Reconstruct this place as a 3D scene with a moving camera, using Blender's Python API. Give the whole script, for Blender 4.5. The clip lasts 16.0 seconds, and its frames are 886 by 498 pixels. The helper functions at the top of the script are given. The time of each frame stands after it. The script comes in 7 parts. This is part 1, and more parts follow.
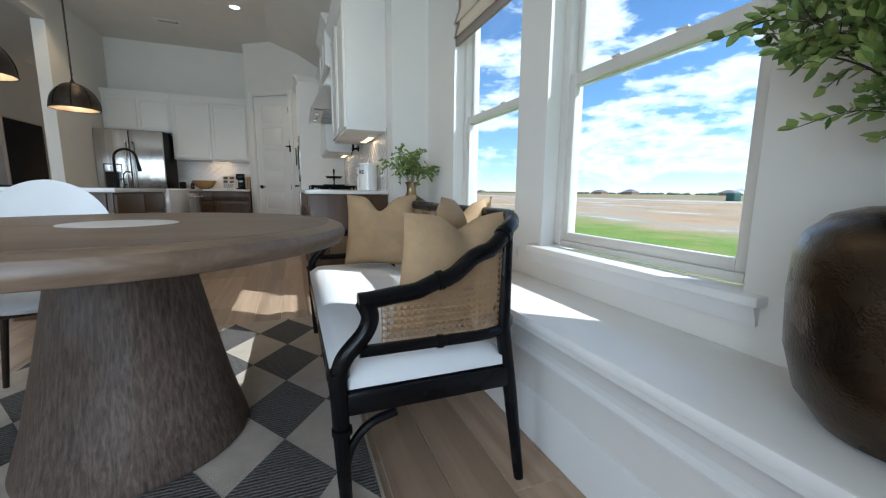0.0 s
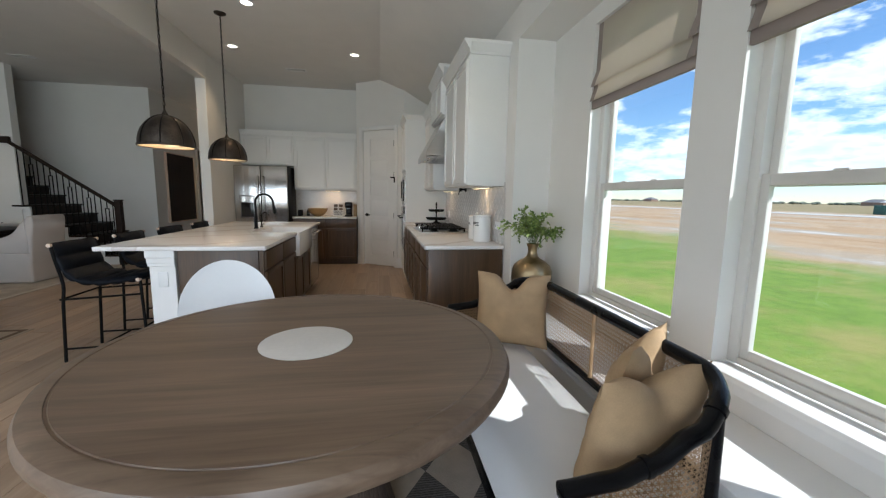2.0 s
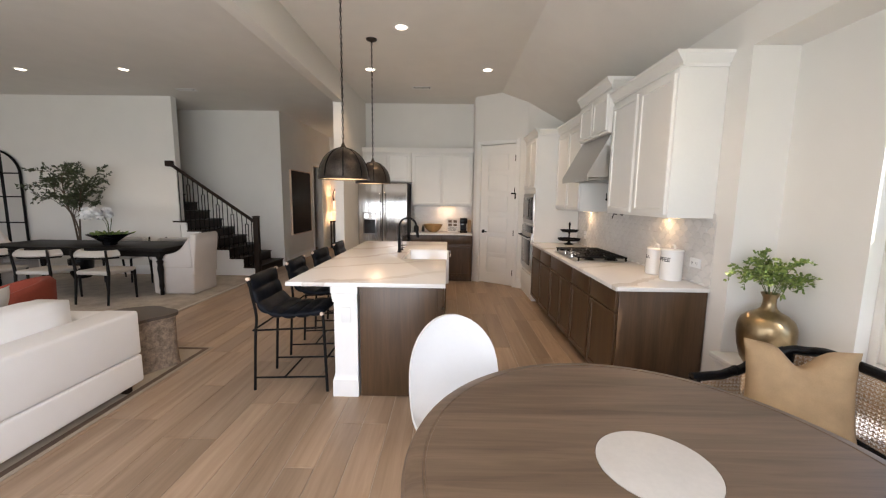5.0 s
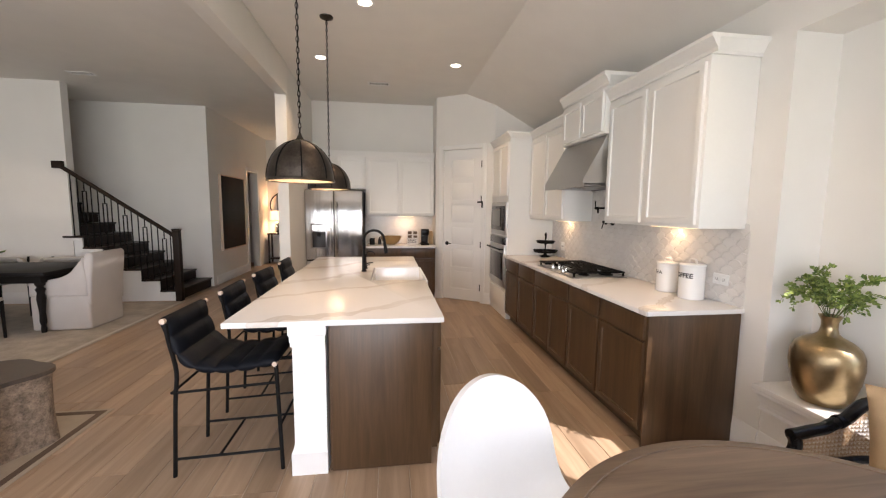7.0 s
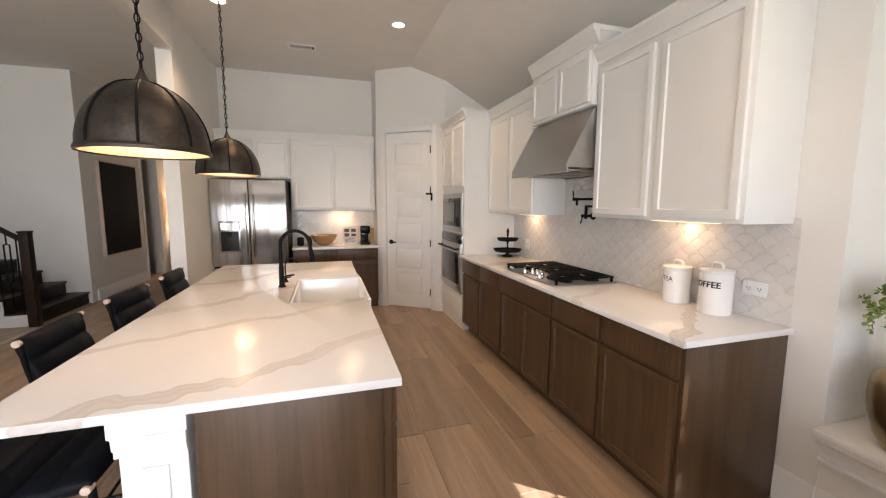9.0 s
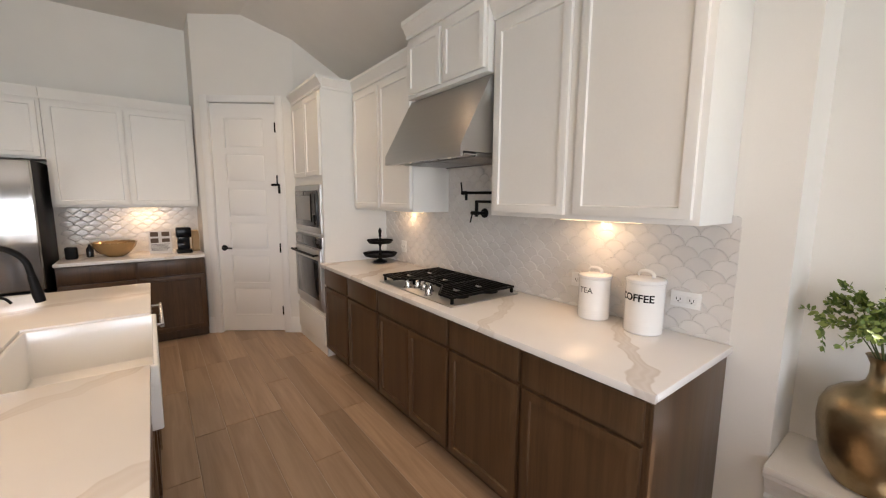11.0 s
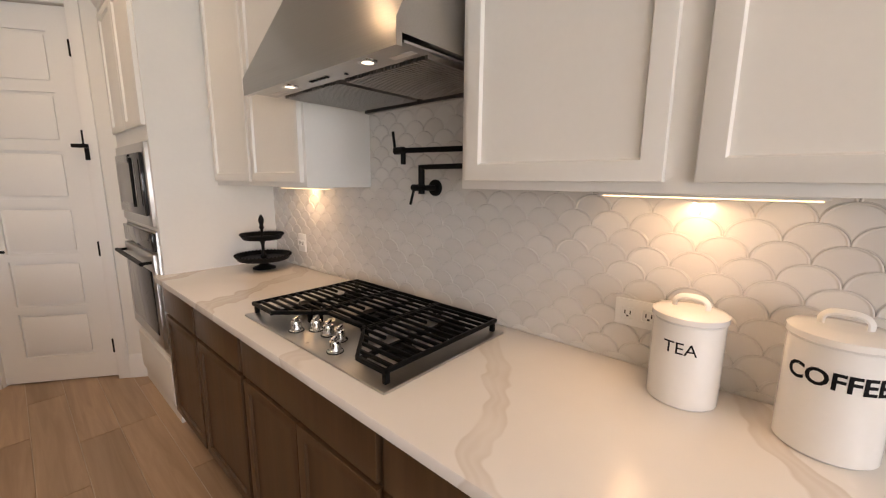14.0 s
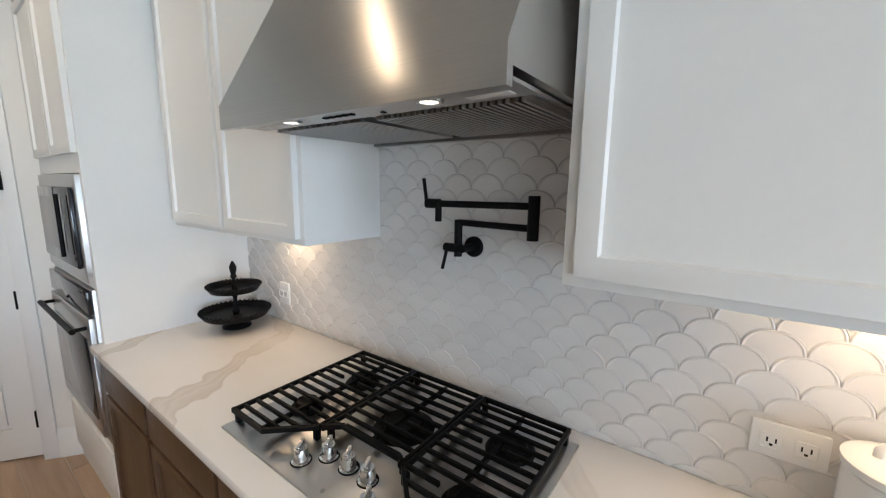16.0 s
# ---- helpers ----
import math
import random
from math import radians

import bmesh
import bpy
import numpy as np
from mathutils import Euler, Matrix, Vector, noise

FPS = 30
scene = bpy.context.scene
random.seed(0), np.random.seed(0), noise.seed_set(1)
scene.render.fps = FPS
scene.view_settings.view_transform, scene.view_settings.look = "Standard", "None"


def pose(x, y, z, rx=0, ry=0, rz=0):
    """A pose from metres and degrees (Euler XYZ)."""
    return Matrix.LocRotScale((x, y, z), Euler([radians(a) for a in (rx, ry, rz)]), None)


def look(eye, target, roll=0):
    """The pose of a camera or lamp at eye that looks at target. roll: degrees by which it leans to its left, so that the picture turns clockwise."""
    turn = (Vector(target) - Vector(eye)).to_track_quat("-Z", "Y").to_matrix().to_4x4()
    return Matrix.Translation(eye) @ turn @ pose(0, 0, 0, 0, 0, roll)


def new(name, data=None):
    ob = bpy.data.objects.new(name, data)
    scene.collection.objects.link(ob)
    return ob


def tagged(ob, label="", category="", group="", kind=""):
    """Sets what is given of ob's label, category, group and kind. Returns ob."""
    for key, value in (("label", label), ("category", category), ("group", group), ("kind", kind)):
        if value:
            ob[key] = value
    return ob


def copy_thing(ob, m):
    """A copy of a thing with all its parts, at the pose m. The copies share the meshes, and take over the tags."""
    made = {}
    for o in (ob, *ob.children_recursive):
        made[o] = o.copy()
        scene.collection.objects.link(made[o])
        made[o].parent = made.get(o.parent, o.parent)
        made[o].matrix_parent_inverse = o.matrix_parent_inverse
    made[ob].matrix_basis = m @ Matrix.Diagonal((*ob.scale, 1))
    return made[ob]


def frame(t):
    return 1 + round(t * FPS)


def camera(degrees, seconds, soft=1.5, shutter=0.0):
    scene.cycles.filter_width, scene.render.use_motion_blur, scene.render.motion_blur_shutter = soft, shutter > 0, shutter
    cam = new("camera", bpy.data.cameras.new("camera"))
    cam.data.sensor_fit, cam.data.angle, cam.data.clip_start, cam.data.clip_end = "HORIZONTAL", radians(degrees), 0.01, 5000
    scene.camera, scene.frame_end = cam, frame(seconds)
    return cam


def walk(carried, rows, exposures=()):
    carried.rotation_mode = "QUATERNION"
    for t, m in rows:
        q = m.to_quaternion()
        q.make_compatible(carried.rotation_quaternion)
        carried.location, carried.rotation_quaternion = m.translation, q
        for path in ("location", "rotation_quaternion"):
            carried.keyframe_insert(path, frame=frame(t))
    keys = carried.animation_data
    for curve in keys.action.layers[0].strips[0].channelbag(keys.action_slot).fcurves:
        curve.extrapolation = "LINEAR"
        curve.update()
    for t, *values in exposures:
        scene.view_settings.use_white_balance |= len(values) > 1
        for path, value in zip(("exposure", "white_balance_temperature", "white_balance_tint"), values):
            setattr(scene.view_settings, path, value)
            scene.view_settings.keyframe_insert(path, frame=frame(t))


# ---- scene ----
cam = camera(98.1, 16.0, soft=1.2)
PATH = [
    (0, (2.438, 3.534, 0.918), (3.156, 5.377, 0.623), 0.6),
    (0.5, (2.387, 3.581, 0.976), (3.067, 5.44, 0.694), 0.7),
    (1, (2.326, 3.626, 1.061), (2.928, 5.513, 0.784), 0.7),
    (1.5, (2.245, 3.677, 1.193), (2.716, 5.602, 0.919), 0.9),
    (2, (2.155, 3.73, 1.335), (2.483, 5.685, 1.066), 1.0),
    (2.5, (2.041, 3.761, 1.463), (2.22, 5.736, 1.202), 0.9),
    (3, (1.939, 3.752, 1.512), (2.007, 5.735, 1.255), 1.0),
    (3.5, (1.806, 3.798, 1.51), (1.793, 5.783, 1.259), 0.9),
    (4, (1.626, 3.853, 1.54), (1.577, 5.835, 1.277), 0.9),
    (4.2, (1.54, 3.891, 1.559), (1.488, 5.871, 1.286), 0.9),
    (6.3, (1.044, 4.532, 1.547), (1.167, 6.516, 1.332), 0.6),
    (6.5, (1.01, 4.59, 1.549), (1.17, 6.572, 1.337), 0.7),
    (7, (0.951, 4.789, 1.541), (1.227, 6.759, 1.337), 0.6),
    (7.5, (0.952, 5.0, 1.551), (1.302, 6.958, 1.345), 0.6),
    (8, (0.979, 5.231, 1.543), (1.379, 7.179, 1.337), 0.6),
    (8.2, (0.983, 5.317, 1.538), (1.403, 7.261, 1.327), 0.5),
    (10.5, (1.224, 6.267, 1.523), (2.261, 7.957, 1.267), 0.4),
    (11, (1.311, 6.431, 1.53), (2.506, 8.014, 1.271), 0.4),
    (11.5, (1.448, 6.603, 1.533), (2.779, 8.068, 1.25), 0.2),
    (12, (1.611, 6.736, 1.503), (2.992, 8.156, 1.227), 0.5),
    (12.5, (1.725, 6.885, 1.469), (3.14, 8.27, 1.183), 0.4),
    (13.2, (1.881, 7.134, 1.459), (3.328, 8.478, 1.141), 0.6),
    (13.5, (1.948, 7.235, 1.447), (3.407, 8.564, 1.125), 0.6),
    (14, (2.041, 7.378, 1.457), (3.516, 8.683, 1.11), 0.5),
    (14.5, (2.128, 7.511, 1.453), (3.614, 8.805, 1.111), 0.7),
    (15, (2.166, 7.638, 1.478), (3.671, 8.912, 1.143), 0.6),
    (15.5, (2.181, 7.735, 1.547), (3.717, 8.971, 1.212), 0.7),
    (16, (2.17, 7.821, 1.623), (3.762, 8.988, 1.3), 0.7),
]
EXPOSURES = [(0.0, 0.38, 5400, 4), (1.5, 0.26, 5650, 6), (3.5, 0.70, 6050, 11), (6.5, 1.12, 6450, 17), (8.0, 1.17, 6400, 17), (11.0, 1.05, 6350, 16), (13.5, 1.03, 6750, 19), (14.5, 1.05, 6700, 19), (15.2, 1.17, 5950, 12), (16.0, 1.27, 5350, 8)]
walk(cam, [(t, look(eye, target, roll)) for t, eye, target, roll in PATH], EXPOSURES)
# ---- light ----
SUN_TO = Vector((1.0, -0.79, 1.2)).normalized()
sun = new("sun", bpy.data.lights.new("sun", "SUN"))
sun.data.energy, sun.data.angle, sun.data.color = 4.9, radians(0.5), (1.0, 0.95, 0.87)
sun.matrix_world = look(SUN_TO * 30, (0, 0, 0))
world = bpy.data.worlds.new("sky")
scene.world = world
world.use_nodes = True
wn, wl = world.node_tree.nodes, world.node_tree.links
bg = wn["Background"]
sky = wn.new("ShaderNodeTexSky")
sky.sky_type, sky.sun_disc = "NISHITA", False
sky.dust_density, sky.ozone_density = 0.0, 5.0
sky.sun_elevation = math.asin(SUN_TO.z)
sky.sun_rotation = math.atan2(SUN_TO.x, SUN_TO.y)
bg.inputs["Strength"].default_value = 0.14
tc = wn.new("ShaderNodeTexCoord")
mp = wn.new("ShaderNodeMapping")
mp.inputs["Scale"].default_value = (1.0, 1.0, 2.9)
cl = wn.new("ShaderNodeTexNoise")
cl.inputs["Scale"].default_value, cl.inputs["Detail"].default_value, cl.inputs["Roughness"].default_value = 4.6, 12.0, 0.60
cr = wn.new("ShaderNodeValToRGB")
cr.color_ramp.elements[0].position, cr.color_ramp.elements[1].position = 0.485, 0.575
cm = wn.new("ShaderNodeMix")
cm.data_type = "RGBA"
wl.new(tc.outputs["Generated"], mp.inputs["Vector"])
wl.new(mp.outputs["Vector"], cl.inputs["Vector"])
wl.new(cl.outputs["Fac"], cr.inputs["Fac"])
cs = wn.new("ShaderNodeValToRGB")     # cloud bodies, greyer where they are thick
cs.color_ramp.elements[0].position, cs.color_ramp.elements[1].position = 0.53, 0.72
cs.color_ramp.elements[0].color, cs.color_ramp.elements[1].color = (7.9, 8.2, 8.8, 1), (5.0, 5.7, 7.0, 1)
wl.new(cl.outputs["Fac"], cs.inputs["Fac"])
wl.new(cs.outputs["Color"], cm.inputs["B"])
wl.new(cr.outputs["Color"], cm.inputs["Factor"])
wl.new(sky.outputs["Color"], cm.inputs["A"])
wl.new(cm.outputs["Result"], bg.inputs["Color"])


def area_lamp(name, eye, target, sx, sy, watts, color):
    lamp = new(name, bpy.data.lights.new(name, "AREA"))
    lamp.data.shape, lamp.data.size, lamp.data.size_y = "RECTANGLE", sx, sy
    lamp.data.energy, lamp.data.color = watts, color
    lamp.matrix_world = look(eye, target)
    return lamp


DAY = (0.93, 0.97, 1.0)
WARM = (1.0, 0.64, 0.34)
# area lamps stand in for daylight at unseen south windows, inferred from refrigerator reflections
for wx, watts, aim in ((-5.6, 22, -5.6), (-3.4, 26, -3.4), (-0.6, 44, -1.4), (1.4, 50, -2.2)):
    # the two eastern lamps are turned west to brighten beam, sofa and floor
    area_lamp("window_daylight", (wx, 2.38, 1.35), (aim, 7.6, 0.35), 1.5, 1.9, watts, DAY)
for y0 in (7.54, 9.42):
    area_lamp("under_cabinet_light", (3.165, y0, 1.405), (3.185, y0, 0.9), 0.05, 0.46, 0.6, WARM)
area_lamp("under_cabinet_light", (1.25, 11.76, 1.405), (1.25, 11.78, 0.9), 0.28, 0.06, 0.7, WARM)


def spot(name, x, y, z, watts, color, angle=120):
    lamp = new(name, bpy.data.lights.new(name, "SPOT"))
    lamp.data.energy, lamp.data.color, lamp.data.spot_size, lamp.data.spot_blend, lamp.data.shadow_soft_size = watts, color, radians(angle), 0.6, 0.05
    lamp.matrix_world = look((x, y, z), (x, y + 0.001, 0))
    return lamp


# the last downlight in each list is unseen, added by assumption
KCANS = [(1.81, 9.91), (0.74, 8.54), (0.12, 9.92), (1.81, 6.4)]
LCANS = [(-3.60, 10.07), (-5.19, 10.10), (-3.6, 5.2)]
for cx, cy in KCANS:
    spot("recessed_bulb", cx, cy, 3.37, 20, (1.0, 0.68, 0.38))
for cx, cy in LCANS:
    spot("recessed_bulb", cx, cy, 3.39, 12, (1.0, 0.74, 0.48))


def bulb(name, p, watts, r=0.03):
    lamp = new(name, bpy.data.lights.new(name, "POINT"))
    lamp.data.energy, lamp.data.color, lamp.data.shadow_soft_size = watts, (1.0, 0.7, 0.42), r
    lamp.location = p


# ---- materials ----
def base_mat(name, rough=0.5, metal=0.0, spec=0.5):
    m = bpy.data.materials.new(name)
    m.use_nodes = True
    b = m.node_tree.nodes["Principled BSDF"]
    b.inputs["Roughness"].default_value, b.inputs["Metallic"].default_value = rough, metal
    b.inputs["Specular IOR Level"].default_value = spec
    return m, m.node_tree.nodes, m.node_tree.links, b


def coords(n, l, scale=(1, 1, 1), shift=None):
    t = n.new("ShaderNodeTexCoord")
    p = n.new("ShaderNodeMapping")
    p.inputs["Scale"].default_value = scale
    l.new(t.outputs["Object"], p.inputs["Vector"])
    if shift:
        l.new(shift, p.inputs["Location"])
    return p.outputs["Vector"]


def noise_tex(n, l, vec, scale, detail=4.0, rough=0.55, dist=0.0):
    t = n.new("ShaderNodeTexNoise")
    t.inputs["Scale"].default_value, t.inputs["Detail"].default_value = scale, detail
    t.inputs["Roughness"].default_value, t.inputs["Distortion"].default_value = rough, dist
    l.new(vec, t.inputs["Vector"])
    return t.outputs["Fac"]


def ramp(n, l, fac, stops):
    r = n.new("ShaderNodeValToRGB")
    e = r.color_ramp.elements
    while len(e) < len(stops):
        e.new(0.5)
    for el, (p, c) in zip(e, stops):
        el.position, el.color = p, (*c, 1)
    l.new(fac, r.inputs["Fac"])
    return r.outputs["Color"]


def mixc(n, l, fac, a, b, mode="MIX"):
    m = n.new("ShaderNodeMix")
    m.data_type, m.blend_type = "RGBA", mode
    if isinstance(fac, (int, float)):
        m.inputs["Factor"].default_value = fac
    else:
        l.new(fac, m.inputs["Factor"])
    for key, v in (("A", a), ("B", b)):
        if isinstance(v, tuple):
            m.inputs[key].default_value = (*v, 1)
        else:
            l.new(v, m.inputs[key])
    return m.outputs["Result"]


def bump(n, l, b, height, strength, distance=0.01):
    u = n.new("ShaderNodeBump")
    u.inputs["Strength"].default_value, u.inputs["Distance"].default_value = strength, distance
    l.new(height, u.inputs["Height"])
    l.new(u.outputs["Normal"], b.inputs["Normal"])


def rough_var(n, l, b, fac, lo, hi):
    r = n.new("ShaderNodeMapRange")
    r.inputs["To Min"].default_value, r.inputs["To Max"].default_value = lo, hi
    l.new(fac, r.inputs["Value"])
    l.new(r.outputs["Result"], b.inputs["Roughness"])


def dim(c, k):
    return tuple(min(1.0, v * k) for v in c)


def plain(name, col, rough=0.5, metal=0.0, var=0.06, scale=3.0, fine=60.0, bmp=0.05, dist=0.002, spec=0.5):
    m, n, l, b = base_mat(name, rough, metal, spec)
    v = coords(n, l)
    big, small = noise_tex(n, l, v, scale, 3.0), noise_tex(n, l, v, fine, 3.0)
    c = ramp(n, l, big, [(0.3, dim(col, 1 - var)), (0.7, dim(col, 1 + var))])
    c = mixc(n, l, 0.25, c, ramp(n, l, small, [(0.3, dim(col, 1 - 1.5 * var)), (0.7, dim(col, 1 + 1.5 * var))]))
    l.new(c, b.inputs["Base Color"])
    rough_var(n, l, b, big, max(0.02, rough - 0.07), min(1, rough + 0.07))
    if bmp:
        bump(n, l, b, small, bmp, dist)
    return m


def wood(name, dark, light, rough=0.5, axis=1, grain=22.0, random_by_object=False, bmp=0.15, var_stops=0.25, spec=0.5):
    m, n, l, b = base_mat(name, rough, 0.0, spec)
    sc = [grain, grain, grain]
    sc[axis] = grain * 0.06
    shift = None
    if random_by_object:
        info = n.new("ShaderNodeObjectInfo")
        mul = n.new("ShaderNodeVectorMath")
        mul.operation = "SCALE"
        mul.inputs[0].default_value = (37.0, 91.0, 53.0)
        l.new(info.outputs["Random"], mul.inputs["Scale"])
        shift = mul.outputs["Vector"]
    v = coords(n, l, tuple(sc), shift)
    g1 = noise_tex(n, l, v, 1.0, 6.0, 0.6, 1.2)
    g2 = noise_tex(n, l, v, 0.16, 3.0, 0.5, 1.8)
    mid = tuple((a + c) / 2 for a, c in zip(dark, light))
    c = ramp(n, l, g1, [(0.28, dark), (0.5, mid), (0.72, light)])
    c2 = ramp(n, l, g2, [(0.3, dark), (0.7, light)])
    c = mixc(n, l, 0.5, c, c2)
    if random_by_object:
        tone = ramp(n, l, info.outputs["Random"], [(0.0, (1 - var_stops,) * 3), (1.0, (1 + var_stops * 0.6,) * 3)])
        c = mixc(n, l, 1.0, c, tone, "MULTIPLY")
    l.new(c, b.inputs["Base Color"])
    rough_var(n, l, b, g1, rough - 0.08, rough + 0.1)
    bump(n, l, b, g1, bmp, 0.002)
    return m


M = {}
M["wall"] = plain("wall_paint", (0.765, 0.745, 0.705), 0.75, var=0.02, fine=160, bmp=0.12)
M["ceiling"] = plain("ceiling_paint", (0.755, 0.725, 0.68), 0.85, var=0.03, fine=110, bmp=0.3)
M["trim"] = plain("trim_paint", (0.80, 0.79, 0.77), 0.4, var=0.015, bmp=0.02)
M["cab_white"] = plain("white_cabinet_paint", (0.80, 0.79, 0.76), 0.38, var=0.02, bmp=0.03)
M["cab_dark"] = wood("dark_stained_cabinet", (0.044, 0.024, 0.011), (0.112, 0.063, 0.031), 0.35, axis=2, grain=40, bmp=0.05, spec=0.42)
FLOOR_D, FLOOR_L = (0.255, 0.170, 0.108), (0.50, 0.365, 0.255)
M["floor"] = wood("wood_look_plank_tile", FLOOR_D, FLOOR_L, 0.38, axis=1, grain=20, random_by_object=True, bmp=0.08)
M["grout"] = plain("grout", (0.52, 0.44, 0.36), 0.85, fine=200, bmp=0.2)
M["table"] = wood("grey_brown_oak", (0.080, 0.050, 0.031), (0.235, 0.165, 0.112), 0.42, axis=0, grain=34, bmp=0.18, spec=0.5)
M["black"] = plain("black_lacquer", (0.004, 0.004, 0.005), 0.26, var=0.2, bmp=0.04, spec=0.2)
M["matte_black"] = plain("matte_black_metal", (0.008, 0.0075, 0.0075), 0.42, 0.0, var=0.2, bmp=0.03, spec=0.09)
M["dark_wood"] = wood("dark_walnut", (0.016, 0.010, 0.007), (0.03, 0.019, 0.014), 0.42, axis=0, grain=30, bmp=0.08, spec=0.15)
M["leather"] = plain("black_leather", (0.006, 0.007, 0.010), 0.45, var=0.2, fine=260, bmp=0.4, spec=0.1)
M["shell"] = plain("white_moulded_shell", (0.78, 0.78, 0.78), 0.45, var=0.02, bmp=0.02)
M["seat_fabric"] = plain("white_seat_fabric", (0.76, 0.76, 0.76), 0.9, var=0.03, fine=420, bmp=0.5)
M["sofa"] = plain("white_sofa_fabric", (0.84, 0.83, 0.82), 0.95, var=0.03, fine=320, bmp=0.6)
M["linen"] = plain("oat_linen", (0.55, 0.51, 0.46), 0.95, var=0.06, fine=300, bmp=0.5)
M["pillow"] = plain("tan_velvet", (0.40, 0.275, 0.155), 0.8, var=0.16, scale=9, fine=240, bmp=0.35, spec=0.3)
M["cane"] = plain("natural_cane", (0.42, 0.265, 0.14), 0.55, var=0.15, scale=20, fine=300, bmp=0.3)
M["steel_plain"] = plain("dark_steel", (0.32, 0.31, 0.30), 0.3, 1.0, var=0.08, bmp=0.02)
M["chrome"] = plain("chrome", (0.7, 0.69, 0.67), 0.14, 1.0, var=0.04, bmp=0.0)
M["iron"] = plain("cast_iron", (0.0045, 0.0045, 0.0045), 0.45, var=0.2, fine=220, bmp=0.2, spec=0.09)
M["dark_glass"] = plain("dark_appliance_glass", (0.015, 0.015, 0.017), 0.06, var=0.05, bmp=0.0)
M["bronze"] = plain("dark_bronze", (0.060, 0.050, 0.043), 0.42, 0.85, var=0.4, scale=14, fine=80, bmp=0.15)
M["pend_in"] = plain("brushed_inner_shade", (0.55, 0.45, 0.33), 0.4, 0.3, bmp=0.05)
M["ceramic"] = plain("white_enamel", (0.80, 0.79, 0.77), 0.12, var=0.02, bmp=0.0)
M["fireclay"] = plain("white_fireclay", (0.83, 0.83, 0.82), 0.1, var=0.01, bmp=0.0)
M["ink"] = plain("black_ink", (0.008, 0.008, 0.009), 0.6, bmp=0, spec=0.1)
M["plastic_white"] = plain("white_plastic", (0.76, 0.76, 0.75), 0.35, var=0.01, bmp=0)
M["vinyl"] = plain("window_vinyl", (0.68, 0.655, 0.61), 0.4, var=0.02, bmp=0.02)
M["ledge"] = plain("glossy_ledge_paint", (0.80, 0.79, 0.77), 0.2, var=0.02, scale=6, bmp=0.02)
M["shade_cloth"] = plain("cream_shade_linen", (0.60, 0.55, 0.48), 0.95, var=0.04, fine=350, bmp=0.4)
M["shade_band"] = plain("taupe_shade_band", (0.30, 0.25, 0.225), 0.95, var=0.06, fine=350, bmp=0.4)
M["bark"] = plain("bark", (0.09, 0.065, 0.045), 0.9, var=0.3, scale=30, bmp=0.6)
M["soil"] = plain("soil", (0.03, 0.022, 0.016), 0.95, var=0.3, bmp=0.5)
M["rust_velvet"] = plain("rust_velvet", (0.22, 0.035, 0.015), 0.8, var=0.15, bmp=0.3)
M["paper"] = plain("paper", (0.7, 0.68, 0.66), 0.7, bmp=0.02)
M["gold_glass"] = plain("amber_glass", (0.42, 0.27, 0.12), 0.12, 0.5, var=0.15, bmp=0.1)
M["marble"] = plain("white_stone_inlay", (0.66, 0.64, 0.61), 0.35, var=0.07, scale=7, bmp=0.02)
M["rug_cream"] = plain("cream_wool", (0.47, 0.41, 0.34), 0.98, var=0.1, scale=12, fine=320, bmp=1.0, dist=0.004)
M["rug_plain"] = plain("beige_wool", (0.42, 0.36, 0.29), 0.98, var=0.08, scale=12, fine=320, bmp=0.8, dist=0.004)
M["rug_edge"] = plain("brown_wool", (0.13, 0.09, 0.065), 0.98, var=0.1, fine=320, bmp=0.8, dist=0.004)


M["rug_dining"] = plain("pale_patterned_wool", (0.44, 0.39, 0.33), 0.98, var=0.22, scale=5, fine=60, bmp=0.6, dist=0.004)
M["stump"] = plain("stripped_trunk", (0.26, 0.20, 0.15), 0.85, var=0.55, scale=26, fine=90, bmp=0.9, dist=0.01)
M["stump_top"] = plain("dark_burl_top", (0.085, 0.065, 0.05), 0.5, var=0.25, scale=10, bmp=0.1)
M["black_wood"] = plain("black_stained_wood", (0.012, 0.010, 0.009), 0.45, var=0.25, bmp=0.1, spec=0.12)
M["petal"] = plain("white_petal", (0.78, 0.77, 0.76), 0.6, bmp=0.0)


def emit(name, col, strength):
    m, n, l, b = base_mat(name, 0.5)
    b.inputs["Base Color"].default_value = (*col, 1)
    b.inputs["Emission Color"].default_value = (*col, 1)
    b.inputs["Emission Strength"].default_value = strength
    return m


M["lamp_disc"] = emit("lamp_diffuser", (1.0, 0.86, 0.66), 4.5)
M["hood_lens"] = emit("hood_lens", (1.0, 0.86, 0.66), 1.1)
M["lamp_strip"] = emit("lamp_strip", (1.0, 0.74, 0.42), 1.3)
M["lamp_shade"] = emit("lit_lamp_shade", (1.0, 0.66, 0.36), 1.0)


